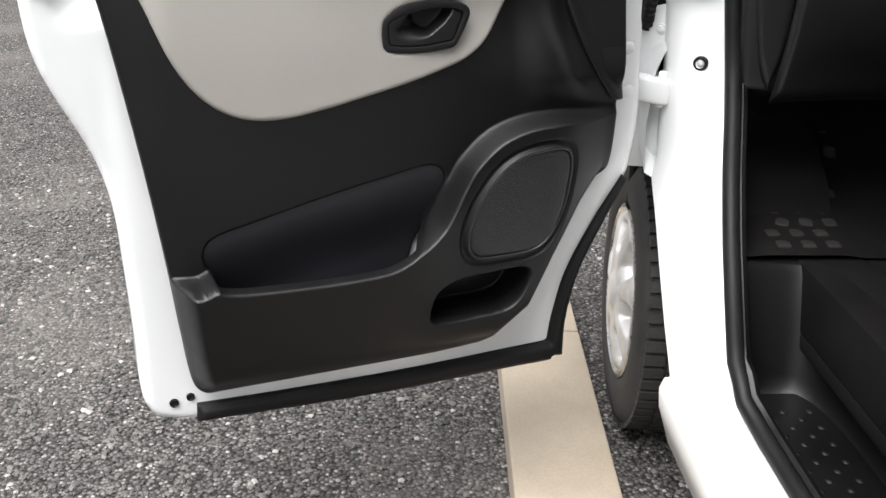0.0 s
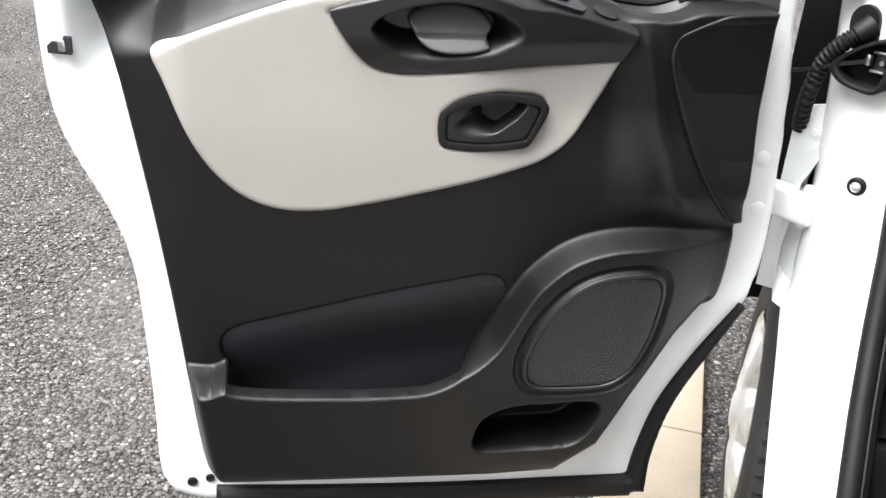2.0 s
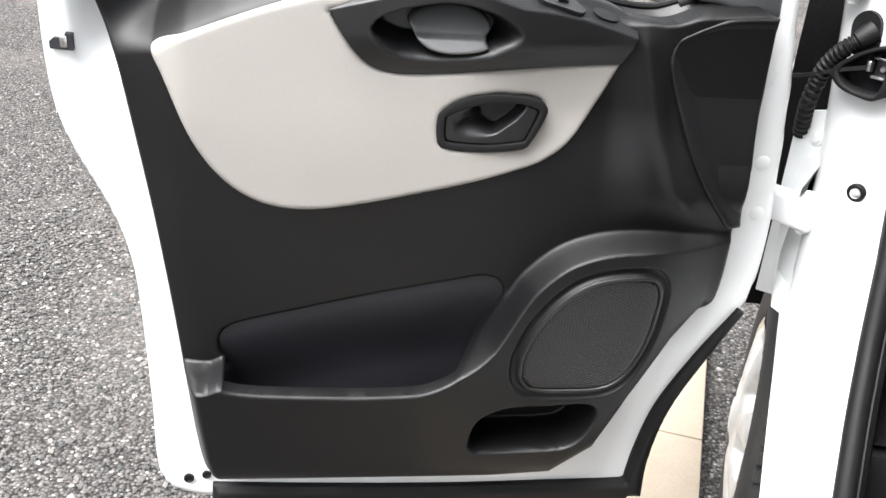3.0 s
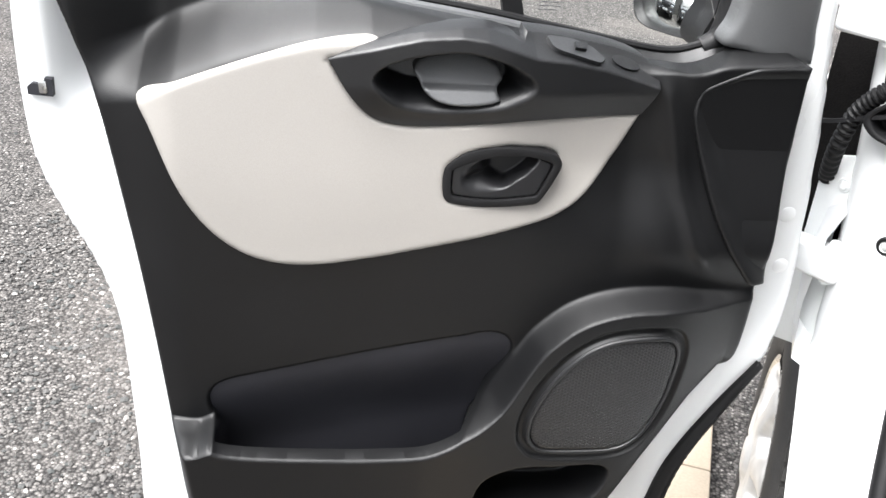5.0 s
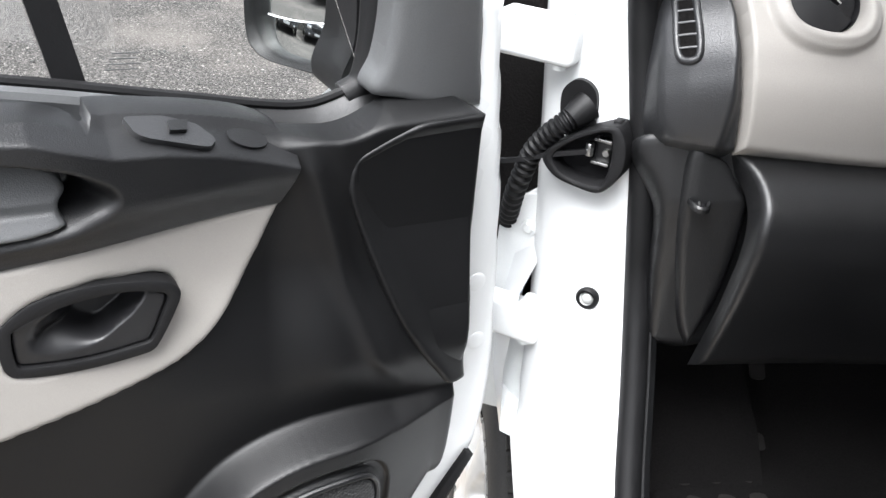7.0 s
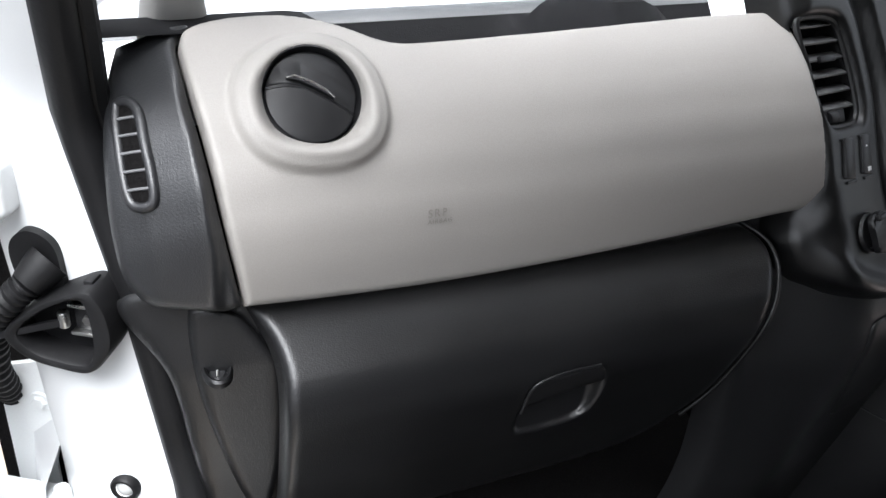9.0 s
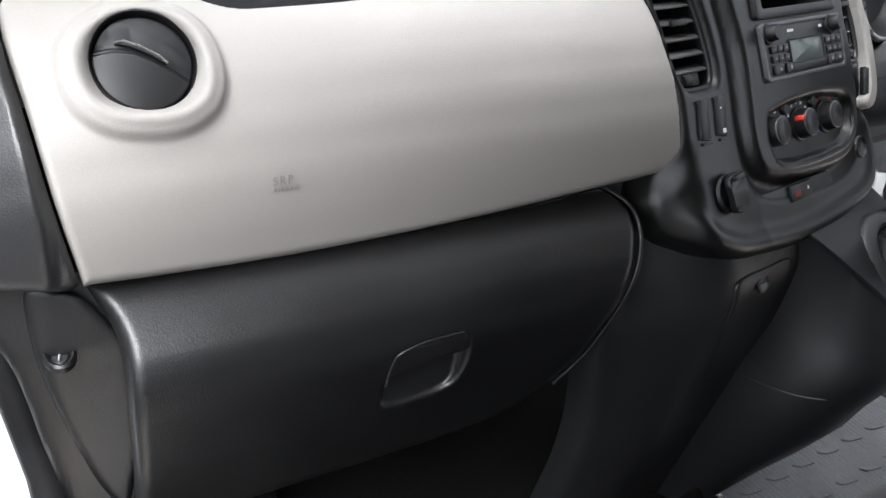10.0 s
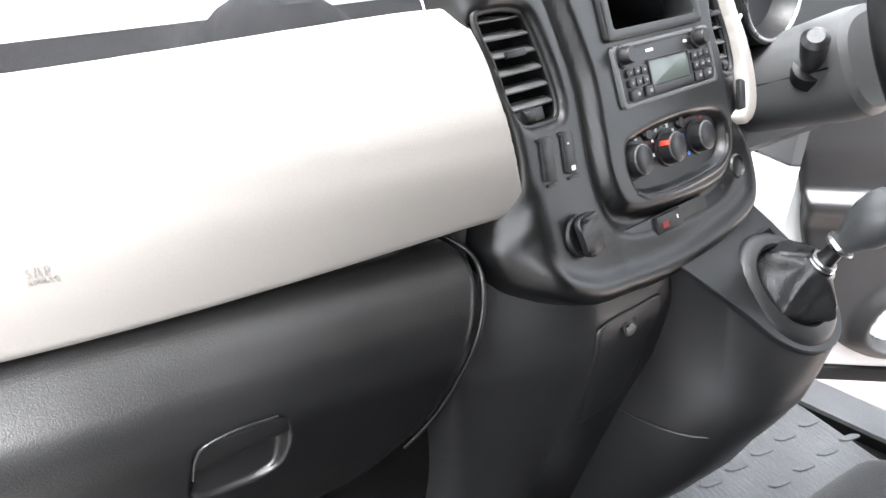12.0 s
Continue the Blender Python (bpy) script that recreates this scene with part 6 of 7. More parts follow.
# ---- radio ----
def build_radio():
    h = 0.003
    root = thing("radio", STACK_AT @ Matrix.Translation((0.007, 0, h)), "grey-black van radio with small display and two knobs", "radio")
    part("body", moved(plate(rounded(-0.0475, 0.048, 0.112, 0.101, 0.004), -0.02, 0.003, 0.0015, n=1), Matrix()), DASH_SOFT, root)
    part("face_lip", ring(rounded(-0.0495, 0.046, 0.114, 0.103, 0.005), rounded(-0.0455, 0.050, 0.110, 0.099, 0.004), 0.0, 0.0045, 0.001, n=1), GREYTOP, root)
    part("display", plate(rounded(0.0005, 0.0595, 0.067, 0.083, 0.002), 0.0025, 0.0045, 0.0008, n=1), PANEL_LCD, root, "grey display")
    part("display_bezel", ring(rounded(-0.001, 0.052, 0.070, 0.0845, 0.002), rounded(0.0005, 0.0595, 0.067, 0.083, 0.002), 0.002, 0.0055, 0.0008, n=1), GLOSS, root)
    for x0, cols in ((-0.038, 3), (0.072, 3)):
        for r in range(2):
            for c in range(cols):
                key = part("key", moved(box((-0.0048, -0.0036, 0), (0.0048, 0.0036, 0.003), 0.0008), Matrix.Translation((x0 + 0.006 + 0.0112 * c, 0.0765 - 0.0095 * r, 0.003))), DASH_SOFT, root)
                part("key_mark", moved(box((-0.0011, -0.0010, 0), (0.0011, 0.0010, 0.0003)), Matrix.Translation((x0 + 0.006 + 0.0112 * c, 0.0765 - 0.0095 * r, 0.0061))), DIM_MARK, key)
    for x, w in ((-0.028, 0.009), (-0.008, 0.006), (0.079, 0.007), (0.096, 0.008)):
        key = part("key", moved(box((-w, -0.0048, 0), (w, 0.0048, 0.003), 0.0008), Matrix.Translation((x, 0.0565, 0.003))), GLOSS, root)
        part("key_mark", moved(box((-0.002, -0.0015, 0), (0.002, 0.0015, 0.0003)), Matrix.Translation((x + 0.002, 0.0565, 0.0061))), DIM_MARK, key)
    for x in (-0.036, 0.092):
        part("knob", moved(lathe([(0.0, 0.012), (0.0068, 0.012), (0.0078, 0.0105), (0.0085, 0.003), (0.0105, 0.002), (0.011, 0.0)], 30), Matrix.Translation((x, 0.0925, 0.003))), GLOSS, root, "small black knob")
    for x, w in ((0.008, 0.006), (0.070, 0.003)):
        part("print", moved(box((-w, -0.0014, 0), (w, 0.0014, 0.0003)), Matrix.Translation((x, 0.0925, 0.0031))), MARK, root)
    # open storage box above the radio
    box_root = thing("storage_slot", STACK_AT @ Matrix.Translation((0.007, 0, h)), "open black storage slot above the radio", "storage slot")
    part("slot_frame", ring(rounded(-0.053, 0.107, 0.108, 0.175, 0.005), rounded(-0.040, 0.117, 0.096, 0.172, 0.004), -0.03, 0.005, 0.002, n=1), DASH_SOFT, box_root)
    tray = bmesh.new()
    near = [tray.verts.new(p) for p in ((-0.041, 0.116, 0.0), (0.097, 0.116, 0.0), (0.097, 0.173, 0.0), (-0.041, 0.173, 0.0))]
    far = [tray.verts.new(p) for p in ((-0.041, 0.110, -0.10), (0.097, 0.110, -0.10), (0.097, 0.173, -0.10), (-0.041, 0.173, -0.10))]
    for k in range(4):
        tray.faces.new((near[k], far[k], far[(k + 1) % 4], near[(k + 1) % 4]))
    tray.faces.new(far)
    part("slot_tray", tray, TRAY, box_root, smooth=False)


build_radio()

# ---- hinges and fittings between door and jamb ----
JE, JN = Vector((0.797, -0.603, 0)), Vector((-0.603, -0.797, 0))
JAMB = frame_matrix((0.489, 1.589, 0), JE, (0, 0, 1), JN)  # x along the jamb, y up, z out of it


def build_hinges():
    for y0, y1, x0, x1 in ((1.266, 1.320, -0.165, -0.064), (0.893, 0.945, -0.165, -0.052)):
        arm = part("hinge", moved(plate(rounded(x0, y0, x1, y1, 0.010), -0.006, 0.026, 0.007, n=1, segments=3), JAMB), PAINT, BODY, "white painted steel door hinge")
        pin = lathe([(0.0, y1 + 0.014), (0.007, y1 + 0.014), (0.009, y1 + 0.010), (0.009, y0 - 0.006), (0.0, y0 - 0.008)], 20)
        part("hinge_pin", moved(pin, JAMB @ Matrix.Translation((x1 - 0.022, 0, 0.010)) @ Matrix(((1, 0, 0, 0), (0, 0, 1, 0), (0, -1, 0, 0), (0, 0, 0, 1)))), PAINT_DULL, arm)
    # sheet plate of the wing seen in the gap, with its bolt
    plate_root = thing("wing_bracket", JAMB, "white painted steel bracket in the door gap", "bracket")
    out = [(-0.145, 1.07), (-0.088, 1.088), (-0.079, 1.078), (-0.078, 1.03), (-0.086, 1.022), (-0.089, 0.99), (-0.100, 0.955), (-0.100, 0.90), (-0.068, 0.885), (-0.062, 0.79), (-0.070, 0.765), (-0.098, 0.742), (-0.145, 0.735)]
    part("bracket_plate", plate(out, -0.030, -0.024, 0.002, smoothed=False), PAINT_DULL, plate_root)
    part("bolt", moved(lathe([(0.0, 0.005), (0.006, 0.005), (0.008, 0.003), (0.008, 0.0)], 6), Matrix.Translation((-0.103, 1.035, -0.024))), PAINT_DULL, plate_root)
    part("bolt_washer", moved(lathe([(0.0, 0.002), (0.011, 0.002), (0.012, 0.0)], 24), Matrix.Translation((-0.103, 1.035, -0.024))), PAINT_DULL, plate_root)
    # near-black sheet added to paint the shade behind the gap
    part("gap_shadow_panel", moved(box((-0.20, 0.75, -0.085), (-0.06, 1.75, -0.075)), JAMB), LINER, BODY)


def build_conduit():
    root = thing("wiring_conduit", JAMB, "ribbed black rubber wiring conduit between door and jamb", "conduit")
    path = loop([(-0.046, 1.222, 0.010), (-0.054, 1.213, 0.024), (-0.064, 1.203, 0.030), (-0.080, 1.185, 0.030), (-0.094, 1.163, 0.028), (-0.104, 1.136, 0.022), (-0.116, 1.099, 0.010), (-0.128, 1.062, -0.012), (-0.136, 1.035, -0.03)], 12, closed=False)
    radii = [0.0112 + (0.0022 if k % 4 < 2 else -0.0012) for k in range(len(path))]
    part("ribbed_tube", tube(path, radii, 18), RUBBER, root)
    part("grommet", plate([(-0.074, 1.215), (-0.075, 1.237), (-0.067, 1.250), (-0.056, 1.255), (-0.043, 1.252), (-0.034, 1.242), (-0.031, 1.222), (-0.032, 1.195), (-0.046, 1.183), (-0.066, 1.192)], 0.0, 0.015, 0.005, segments=3), RUBBER, root)
    part("tube_collar", tube([(-0.043, 1.226, 0.010), (-0.050, 1.218, 0.020), (-0.056, 1.211, 0.027)], [0.019, 0.0165, 0.0138], 20), RUBBER, root)


def build_check():
    root = thing("door_check", JAMB, "black rubber door check boot with steel strap", "door check")
    outer = [(-0.080, 1.163), (-0.050, 1.194), (-0.017, 1.213), (0.004, 1.219), (0.016, 1.204), (0.020, 1.177), (0.015, 1.158), (-0.004, 1.135), (-0.030, 1.134), (-0.064, 1.142)]
    inner = [(-0.066, 1.166), (-0.046, 1.188), (-0.018, 1.206), (-0.004, 1.209), (0.0, 1.199), (0.002, 1.176), (0.0, 1.157), (-0.006, 1.145), (-0.030, 1.144), (-0.055, 1.150)]
    part("boot", ring(outer, inner, 0.0, 0.040, 0.005), RUBBER, root)
    part("boot_floor", plate(inner, 0.0, 0.012, 0.0), TRAY, root)
    part("boot_nub", box((-0.006, 1.206, 0.010), (0.003, 1.222, 0.026), 0.002), RUBBER, root)
    part("strap", loft([[(x, y + dy, z + dz) for dy, dz in ((-0.0032, -0.002), (0.0032, -0.002), (0.0032, 0.002), (-0.0032, 0.002))] for x, y, z in ((-0.150, 1.136, 0.032), (-0.125, 1.143, 0.036), (-0.101, 1.152, 0.037), (-0.076, 1.164, 0.036), (-0.026, 1.180, 0.030))], closed=True, caps=True), GLOSS, root, "dark oiled steel check strap")
    part("check_block", box((-0.022, 1.164, 0.011), (-0.003, 1.194, 0.020), 0.002), GLOSS, root)
    for y in (1.166, 1.194):
        part("clamp_plate", box((-0.024, y - 0.0018, 0.012), (-0.003, y + 0.0018, 0.026), 0.0008), STEEL, root, "steel clamp plate")
    part("roller", moved(lathe([(0.0, 1.174), (0.0042, 1.174), (0.0048, 1.175), (0.0048, 1.188), (0.0042, 1.189), (0.0, 1.189)], 18), Matrix.Translation((-0.027, 0, 0.028)) @ Matrix(((1, 0, 0, 0), (0, 0, 1, 0), (0, -1, 0, 0), (0, 0, 0, 1)))), STEEL, root)
    part("check_bolt", moved(lathe([(0.0, 0.006), (0.0040, 0.006), (0.0048, 0.005), (0.0052, 0.0)], 6), Matrix.Translation((-0.008, 1.180, 0.020))), STEEL, root)


def build_button():
    root = thing("door_plunger", JAMB, "round clear plastic cap in a black rubber ring on the jamb", "plug")
    m = Matrix.Translation((0.003, 0.989, 0.024))
    part("rubber_ring", moved(lathe([(0.0085, 0.0), (0.0095, 0.004), (0.0125, 0.0045), (0.0145, 0.002), (0.0150, -0.01)], 32), m), RUBBER, root)
    part("cap", moved(lathe([(0.0, 0.0045), (0.004, 0.004), (0.007, 0.0025), (0.0092, -0.001), (0.0095, -0.006)], 28), m), material("clear_grey_cap", (0.42, 0.43, 0.42), 0.2, vary=0.1, spread=80), root)


build_hinges()
build_conduit()
build_check()
build_button()


# ---- passenger footwell ----
def build_footwell():
    root = thing("footwell_mat", Matrix(), "dark brown-black rubber footwell mat with oval studs", "mat")
    rows = []
    for f in np.linspace(0, 1, 10):
        y = 1.38 + 0.50 * f
        z = float(np.interp(y, [1.40, 1.55, 1.68, 1.80, 1.86, 1.88], [0.657, 0.662, 0.702, 0.802, 0.952, 1.1])) + 0.004
        rows.append([(0.545 + 0.19 * f, y, z + 0.003), (0.60 + 0.19 * f, y, z + 0.006), (0.75 + 0.14 * f, y, z + 0.006), (0.79 + 0.12 * f, y, z), (1.16, y, z - 0.002)])
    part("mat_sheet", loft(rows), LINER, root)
    stud = material("worn_stud", (0.008, 0.0068, 0.0060), 0.7, bump=0.4, grain=300, vary=0.3)
    rng = random.Random(5)
    for k in range(9):
        for j in range(3):
            f = (k + 0.5) / 9
            y = 1.40 + 0.46 * f
            x = 0.635 + 0.165 * f + 0.05 * j - (0.022 if k % 2 else 0.0)
            z = float(np.interp(y, [1.40, 1.55, 1.68, 1.80, 1.86, 1.88], [0.657, 0.662, 0.702, 0.802, 0.952, 1.1])) + 0.010
            lean = math.atan(float(np.interp(y, [1.50, 1.56, 1.66, 1.70, 1.79, 1.82], [0.03, 0.25, 0.3, 0.8, 0.9, 2.0])))
            bm = moved(plate([(-0.011, -0.014), (0.011, -0.014), (0.013, 0.0), (0.011, 0.014), (-0.011, 0.014), (-0.013, 0.0)], 0, 0.003, 0.001), Matrix.Translation((x, y, z)) @ Matrix.Rotation(lean, 4, "X") @ Matrix.Rotation(radians(rng.uniform(-12, 12) - 14), 4, "Z"))
            part("stud", bm, stud, root)


build_footwell()


# ---- driver's side ----
FLOOR_D = pose(1.459, 1.434, 0.622, 2, 0, 0) @ Matrix.Scale(1.138, 4)


def build_driver_mat():
    root = thing("rubber_floor_mat", FLOOR_D, "grey ribbed rubber floor mat with raised lozenges", "mat")
    verts, faces = [], []
    xs, ys = np.arange(-0.02, 0.377, 0.004), np.linspace(-0.55, 0.20, 12)
    for x in xs:
        for y in ys:
            verts.append((x, y, 0.004 + 0.0012 * (round(x / 0.004) % 2)))
    k = len(ys)
    for i in range(len(xs) - 1):
        for j in range(k - 1):
            faces.append((i * k + j, (i + 1) * k + j, (i + 1) * k + j + 1, i * k + j + 1))
    solid("ribbed_sheet", verts, faces, MAT_RUBBER, root, smooth=False)
    loz = plate([(-0.018, -0.004), (-0.006, -0.0065), (0.015, 0.001), (0.018, 0.004), (0.006, 0.0065), (-0.015, -0.001)], 0.004, 0.0075, 0.002)
    first = part("lozenge", loz, MAT_RUBBER, root)
    first.matrix_basis = Matrix.Translation((0.02, 0.1, 0))
    for i in range(7):
        for j in range(9):
            if i == 0 and j == 0:
                continue
            o = new("lozenge", first.data)
            o.parent = root
            o.matrix_basis = Matrix.Translation((0.02 + 0.055 * i + (0.027 if j % 2 else 0), 0.1 - 0.052 * j, 0)) @ Matrix.Rotation(radians(-30), 4, "Z")
    def strip(u0, u1, z0, z1):
        return loft([[(u0 - 0.30 * (y - 0.03), y, z0), (u0 - 0.30 * (y - 0.03) + 0.002, y, z1), (u1 - 0.30 * (y - 0.03) - 0.004, y, z1), (u1 - 0.30 * (y - 0.03), y, z1 - 0.004), (u1 - 0.30 * (y - 0.03), y, z0)] for y in (-0.55, -0.3, -0.1, 0.03, 0.20)])
    part("mat_edge", strip(0.372, 0.379, -0.01, 0.006), TRIM, root)
    sill = thing("driver_sill", FLOOR_D, "grey plastic sill trim at the driver's doorway", "sill trim", kind="structure")
    part("sill_trim", strip(0.380, 0.455, -0.06, 0.008), MAT_RUBBER, sill)
    part("sill_flange", strip(0.456, 0.466, -0.10, -0.006), PAINT, sill)


build_driver_mat()


def build_seat():
    # out of view; added to block light from behind the dashboard
    root = thing("bench_seat", Matrix(), "unseen charcoal cloth bench seat added to block light", "seat")
    def cushion(name, x0, x1, y0, y1, z0, z1, parent=root):
        bm = box((x0, y0, z0), (x1, y1, z1), 0.05, 5)
        return part(name, bm, CLOTH, parent)
    cushion("seat_cushion", 0.70, 1.55, 0.50, 1.205, 0.80, 0.935)
    cushion("backrest", 0.70, 1.50, 0.40, 0.54, 0.85, 1.50)
    part("seat_base", box((0.74, 0.50, 0.655), (1.42, 1.02, 0.80), 0.02), TRIM, root)


build_seat()


def build_column():
    """Steering column shroud with stalk, steering wheel rim and the instrument hood."""
    root = thing("steering_column", CAB, "charcoal steering column shroud with control stalk", "steering column")
    axis, side = Vector((0.0, -0.80, 0.60)), Vector((1, 0, 0))
    up = side.cross(axis) * -1
    base = Vector((1.665, 1.565, 1.028))
    rows = []
    for f, w, h in ((0.0, 0.060, 0.052), (0.08, 0.064, 0.056), (0.16, 0.067, 0.062), (0.22, 0.067, 0.066), (0.245, 0.064, 0.064), (0.252, 0.056, 0.056)):
        c = base + axis * f
        row = []
        for t in np.linspace(0, 2 * math.pi, 40, endpoint=False):
            cx, sx = math.cos(t), math.sin(t)
            row.append(c + side * (w * math.copysign(abs(cx) ** 0.75, cx)) + up * (h * math.copysign(abs(sx) ** 0.8, sx)))
        rows.append(row)
    part("shroud", loft(rows, closed=True, caps=True), SHROUD, root)
    part("shroud_seam", tube([base + axis * f - side * (0.0625 + 0.018 * f) + up * 0.012 for f in np.linspace(0.0, 0.23, 6)], 0.0012, 6), TRIM, root)
    s0, d = Vector((1.610, 1.412, 1.160)), Vector((-0.50, -0.12, 0.86)).normalized()
    part("stalk_boot", tube([s0 - d * 0.012, s0 + d * 0.006], [0.024, 0.021], 20), RUBBER, root)
    part("stalk", tube([s0, s0 + d * 0.012, s0 + d * 0.03, s0 + d * 0.060, s0 + d * 0.066], [0.010, 0.012, 0.0150, 0.0165, 0.010], 20), GLOSS, root)
    wheel = thing("steering_wheel", CAB, "black steering wheel behind the column shroud", "steering wheel")
    c = base + axis * 0.36 + side * 0.02
    part("rim", tube([c + (side * math.cos(t) + up * math.sin(t)) * 0.185 for t in np.linspace(0, 2 * math.pi, 64, endpoint=False)], 0.016, 12, closed=True), RUBBER, wheel)
    part("boss", loft([[c - axis * d2 + (side * math.cos(t) * 1.1 + up * math.sin(t)) * r for t in np.linspace(0, 2 * math.pi, 30, endpoint=False)] for d2, r in ((0.075, 0.05), (0.03, 0.068), (-0.01, 0.07))], closed=True, caps=True), TRIM_SOFT, wheel)
    for a in (0.15, math.pi - 0.15, -math.pi / 2):
        r = side * math.cos(a) + up * math.sin(a)
        part("spoke", tube([c + r * 0.05, c + r * 0.18], [0.022, 0.016], 10, flat=0.5), TRIM_SOFT, wheel)
    hood = thing("instrument_cluster", CAB, "black instrument cluster with bright ring", "instrument cluster")
    n = Vector((0, -0.94, 0.34))
    v = side.cross(n) * -1
    for cc, q in ((Vector((1.638, 1.50, 1.222)), 0.062), (Vector((1.560, 1.505, 1.222)), 0.022)):
        turn = np.linspace(0, 2 * math.pi, 40, endpoint=False)
        dial = part("dial_tube", loft([[cc + n * k + (side * math.cos(t) + v * math.sin(t)) * r for t in turn] for k, r in ((-0.03, q * 0.8), (0.0, q * 0.96), (0.0, q * 1.08), (-0.05, q * 1.15))], closed=True), GLOSS, hood)
        part("dial_face", loft([[cc - n * 0.03 + (side * math.cos(t) + v * math.sin(t)) * r for t in turn] for r in (q * 0.81, 0.001)], closed=True), DARK, dial)
        part("dial_ring", tube([cc + n * 0.001 + (side * math.cos(t) + v * math.sin(t)) * q for t in turn], 0.0026, 8, closed=True), STEEL, dial)
    low = thing("knee_panel", CAB, "black lower dashboard panel on the driver's side", "dash panel")
    part("knee_sheet", loft([[(x, 1.50 + 0.03 * (x - 1.45), 1.12 - 0.17 * (x - 1.45)), (x, 1.46, 1.05 - 0.17 * (x - 1.45)), (x, 1.50, 1.00 - 0.17 * (x - 1.45)), (x, 1.58, 0.94 - 0.17 * (x - 1.45)), (x, 1.62, 0.87 - 0.17 * (x - 1.45)), (x, 1.66, 0.80 - 0.17 * (x - 1.45))] for x in np.linspace(1.43, 1.90, 8)]), TRIM, low)
    part("dash_bridge", loft([[(x, 1.54, 1.24 - 0.16 * (x - 1.45)), (x, 1.50, 1.17 - 0.16 * (x - 1.45)), (x, 1.52, 1.10 - 0.16 * (x - 1.45))] for x in np.linspace(1.43, 1.95, 8)]), TRIM, low)


build_column()


def build_driver_door():
    """The far door, standing open beyond the driver's footwell."""
    m = frame_matrix((2.30, 1.90, 0.03), Vector((0.80, -0.60, 0)), (0, 0, 1), Vector((-0.60, -0.80, 0))) @ Matrix.Scale(1.12, 4)
    root = thing("driver_door", m, "white van door standing open with charcoal trim panel", "door")
    part("door_shell", plate(rounded(-0.05, 0.212, 1.0, 1.20, 0.05), -0.06, 0.0, 0.01, n=1), PAINT, root)
    pocket = [(0.298, 0.345), (0.305, 0.305), (0.350, 0.283), (0.60, 0.290), (0.62, 0.36), (0.60, 0.42), (0.37, 0.425), (0.315, 0.390)]
    def h(u, v):
        w = 0.018 + 0.030 * step(v, 0.56, 0.625) * (1 - step(v, 0.632, 0.655)) + 0.012 * step(v, 0.66, 0.75)
        s, _ = inside(u, v, loop(pocket))
        return w + 0.020 * step(s, -0.05, -0.008) - 0.045 * step(s, -0.004, 0.008)
    edge = [(0.0, 0.86), (0.045, 0.74), (0.078, 0.648), (0.109, 0.534), (0.162, 0.427), (0.205, 0.345), (0.247, 0.285), (0.304, 0.258), (0.365, 0.254), (0.9, 0.262), (0.95, 0.5), (0.95, 1.12), (0.0, 1.12)]
    relief("trim_panel", edge, h, CAP, root, pitch=0.006, depth=0.03, edge=0.010, back=False, label="charcoal plastic trim panel with pocket")
    part("foot_seal", box((-0.03, 0.175, -0.02), (0.98, 0.211, 0.004), 0.004), RUBBER, root)


build_driver_door()


def build_driver_jamb():
    """White pillar and hinge post at the front of the driver's doorway."""
    def post(levels):
        return loft([[(2.185, 1.93, z), (2.190, 1.885, z), (2.196, 1.780, z), (2.212, 1.768, z), (2.228, 1.778, z), (2.235, 1.98, z)] for z in levels])
    part("driver_jamb", post((0.45, 0.65, 0.875)), PAINT, BODY)
    part("driver_side_trim", post((0.879, 0.96, 1.05)), GREYTOP, BODY, "slate side trim")
    part("driver_pillar", post((1.054, 1.2, 1.35)), PAINT, BODY)


build_driver_jamb()


def build_far_side():
    pav = material("pink_block_paving", (0.31, 0.265, 0.245), 0.85, bump=0.4, grain=200, vary=0.15, spread=4)
    tagged(part("pavement", box((2.42, -2, -0.05), (5.7, 4.5, 0.008), 0.004), pav), "pinkish concrete pavement beside the van", "pavement", kind="structure")


build_far_side()


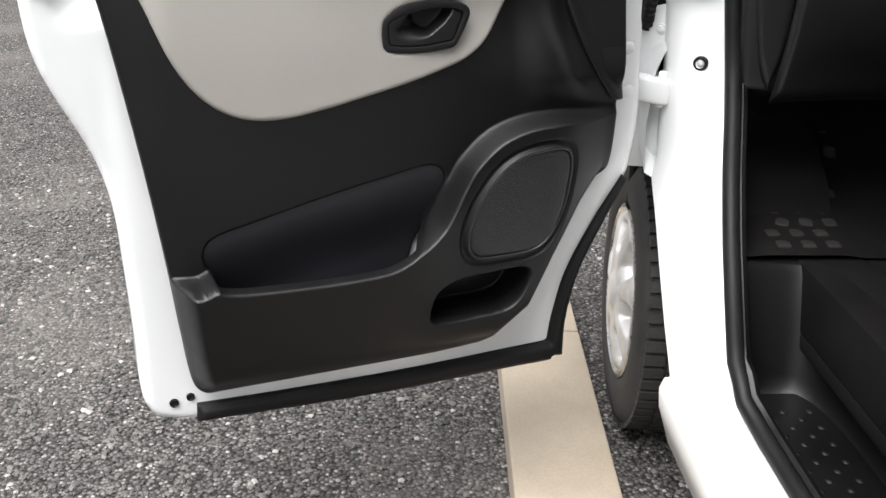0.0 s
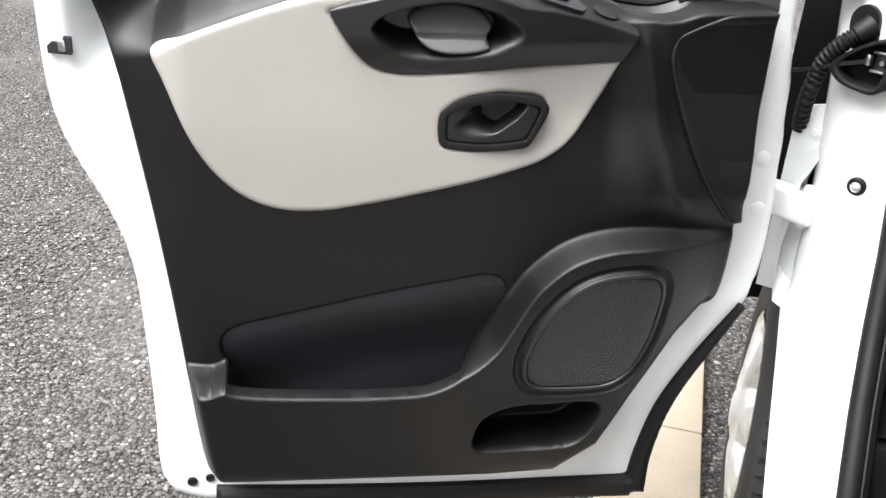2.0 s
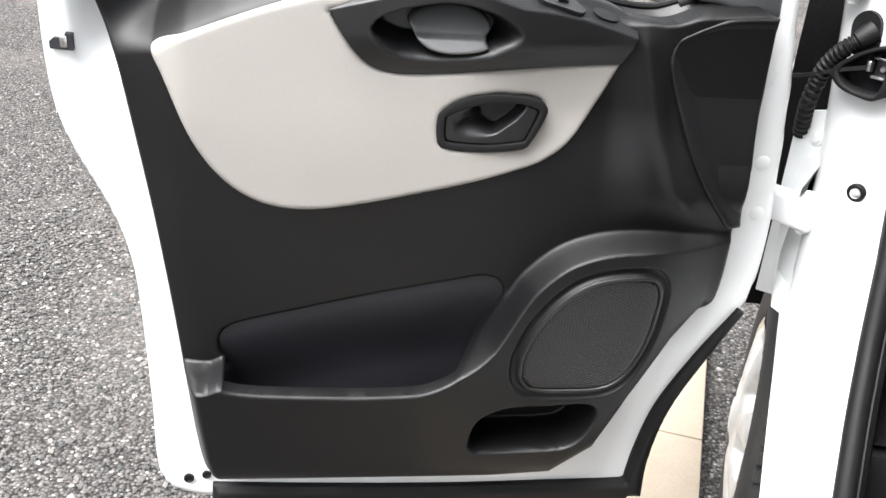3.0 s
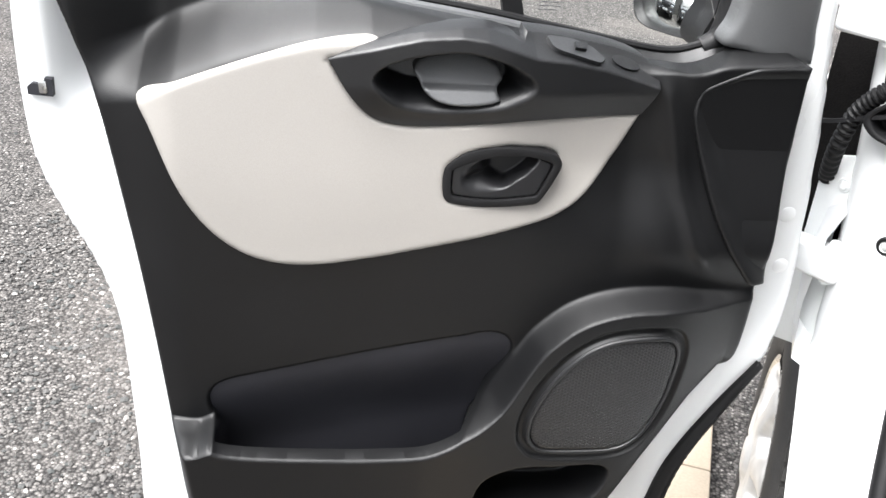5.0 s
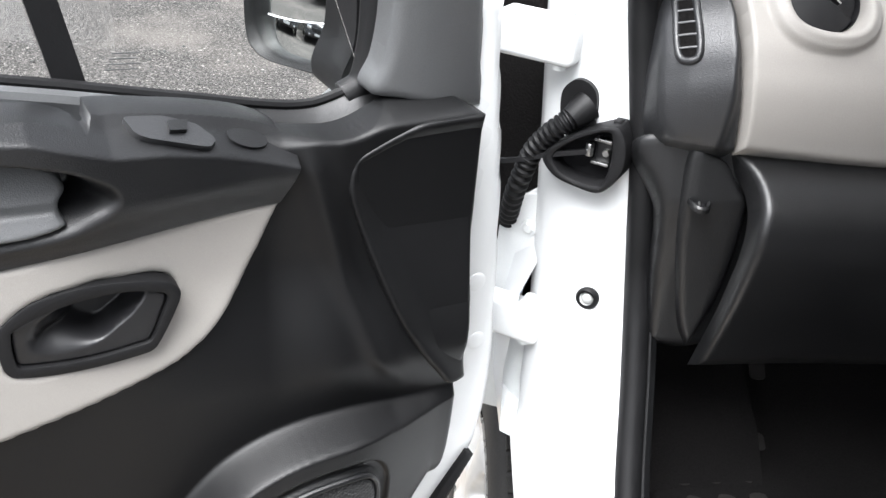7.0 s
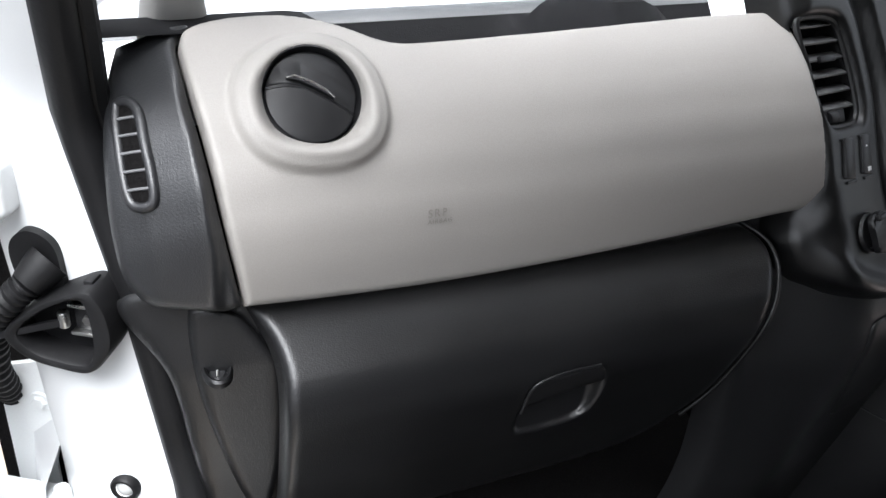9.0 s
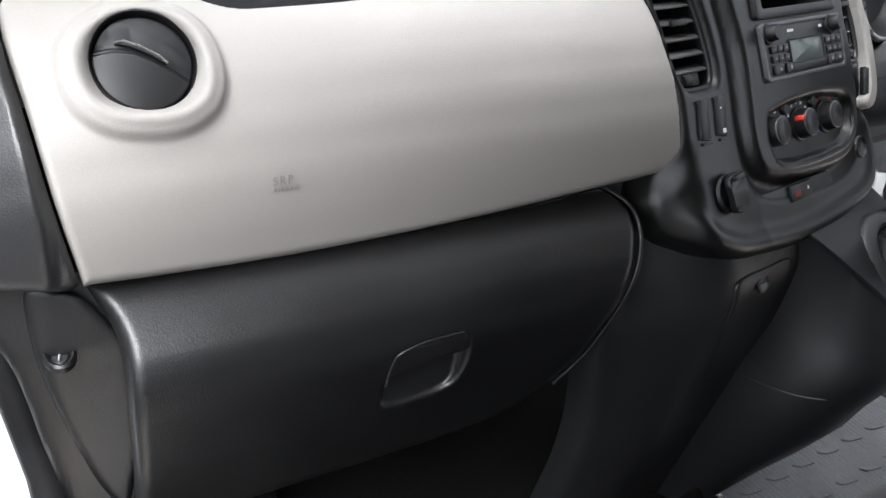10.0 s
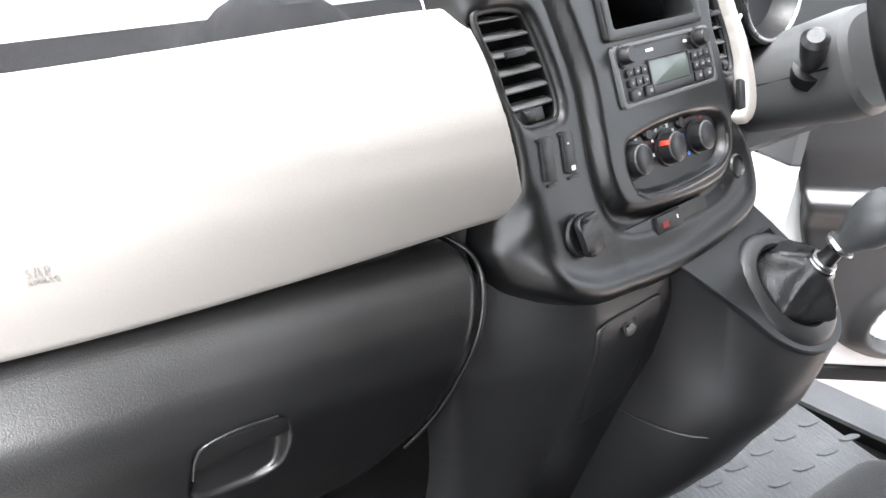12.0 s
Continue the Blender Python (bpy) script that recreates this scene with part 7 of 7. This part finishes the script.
# ---- parked vehicles seen in the mirror ----
def build_car(m, paint, label):
    root = thing("parked_car", m, label, "car", "parked cars")
    prof = [(-0.0, 0.35), (0.02, 0.70), (0.12, 0.92), (1.0, 1.02), (1.55, 1.55), (1.9, 1.68), (3.4, 1.68), (4.2, 1.15), (4.35, 0.9), (4.35, 0.35)]
    rows = []
    for x, inset in ((-0.88, 0.10), (-0.90, 0.03), (-0.80, 0.0), (0.80, 0.0), (0.90, 0.03), (0.88, 0.10)):
        rows.append([(x * (1 if z < 1.05 else 0.86), -y * (1 - inset * 0.02), z - (inset if z > 0.4 else 0)) for y, z in prof])
    part("body", loft(rows, caps=True), paint, root)
    part("grille", box((-0.45, 0.005, 0.62), (0.45, 0.03, 0.80), 0.01), GLOSS, root)
    part("bumper", box((-0.86, 0.0, 0.34), (0.86, 0.06, 0.58), 0.03), paint, root)
    for s in (-1, 1):
        part("headlight", box((s * 0.66 - 0.16, -0.02, 0.68), (s * 0.66 + 0.16, 0.03, 0.84), 0.03), CHROME, root, "clear headlight")
        part("fog_lamp", box((s * 0.62 - 0.07, 0.05, 0.42), (s * 0.62 + 0.07, 0.075, 0.50), 0.02), CHROME, root)
        for y in (-0.85, -3.4):
            w = part("wheel", moved(lathe([(0.0, -0.1), (0.2, -0.1), (0.33, -0.09), (0.34, 0.09), (0.0, 0.1)], 32, "x"), Matrix.Translation((s * 0.80, y, 0.34))), TYRE, root)
            part("rim", moved(lathe([(0.0, -0.005), (0.20, -0.005), (0.21, 0.0), (0.20, 0.005), (0.0, 0.005)], 24, "x"), Matrix.Translation((s * 0.905, y, 0.34))), HUB, w)
    part("number_plate", box((-0.26, 0.06, 0.44), (0.26, 0.075, 0.55), 0.004), MARK, root)
    part("windscreen", loft([[(x, -1.03, 1.06), (x * 0.92, -1.53, 1.52)] for x in np.linspace(-0.72, 0.72, 6)]), GLOSS, root)


BLACKCAR = material("black_car_paint", (0.012, 0.012, 0.014), 0.15, coat=0.8, vary=0.05)
SILVERCAR = material("silver_car_paint", (0.42, 0.43, 0.44), 0.3, metal=0.4, coat=0.6, vary=0.04)
for x, y, rz, paint, text in ((-9.0, 2.6, -94, BLACKCAR, "black parked car facing the van"), (-8.6, 0.2, -90, BLACKCAR, "black parked car beside a silver one"), (-9.2, -2.3, -88, SILVERCAR, "silver parked car in the row")):
    build_car(pose(x, y, 0, 0, 0, rz), paint, text)


def build_bounds():
    """Plain walls added well outside the view; height and tone set the horizon light."""
    wall = material("unseen_wall", (0.22, 0.215, 0.20), 0.9, bump=0.4, grain=30, vary=0.3, spread=1.5)
    for name, lo, hi in (("wall_south", (-14, -14, -0.1), (14, -13.7, 1.7)), ("wall_west", (-14, -13.7, -0.1), (-13.7, 14, 1.7)), ("wall_north", (-14, 14, -0.1), (14, 14.3, 1.7)), ("wall_east", (13.7, -13.7, -0.1), (14, 14, 1.7))):
        tagged(part(name, box(lo, hi), wall, smooth=False), "unseen plain low wall added to close the yard", "wall", kind="structure")


build_bounds()
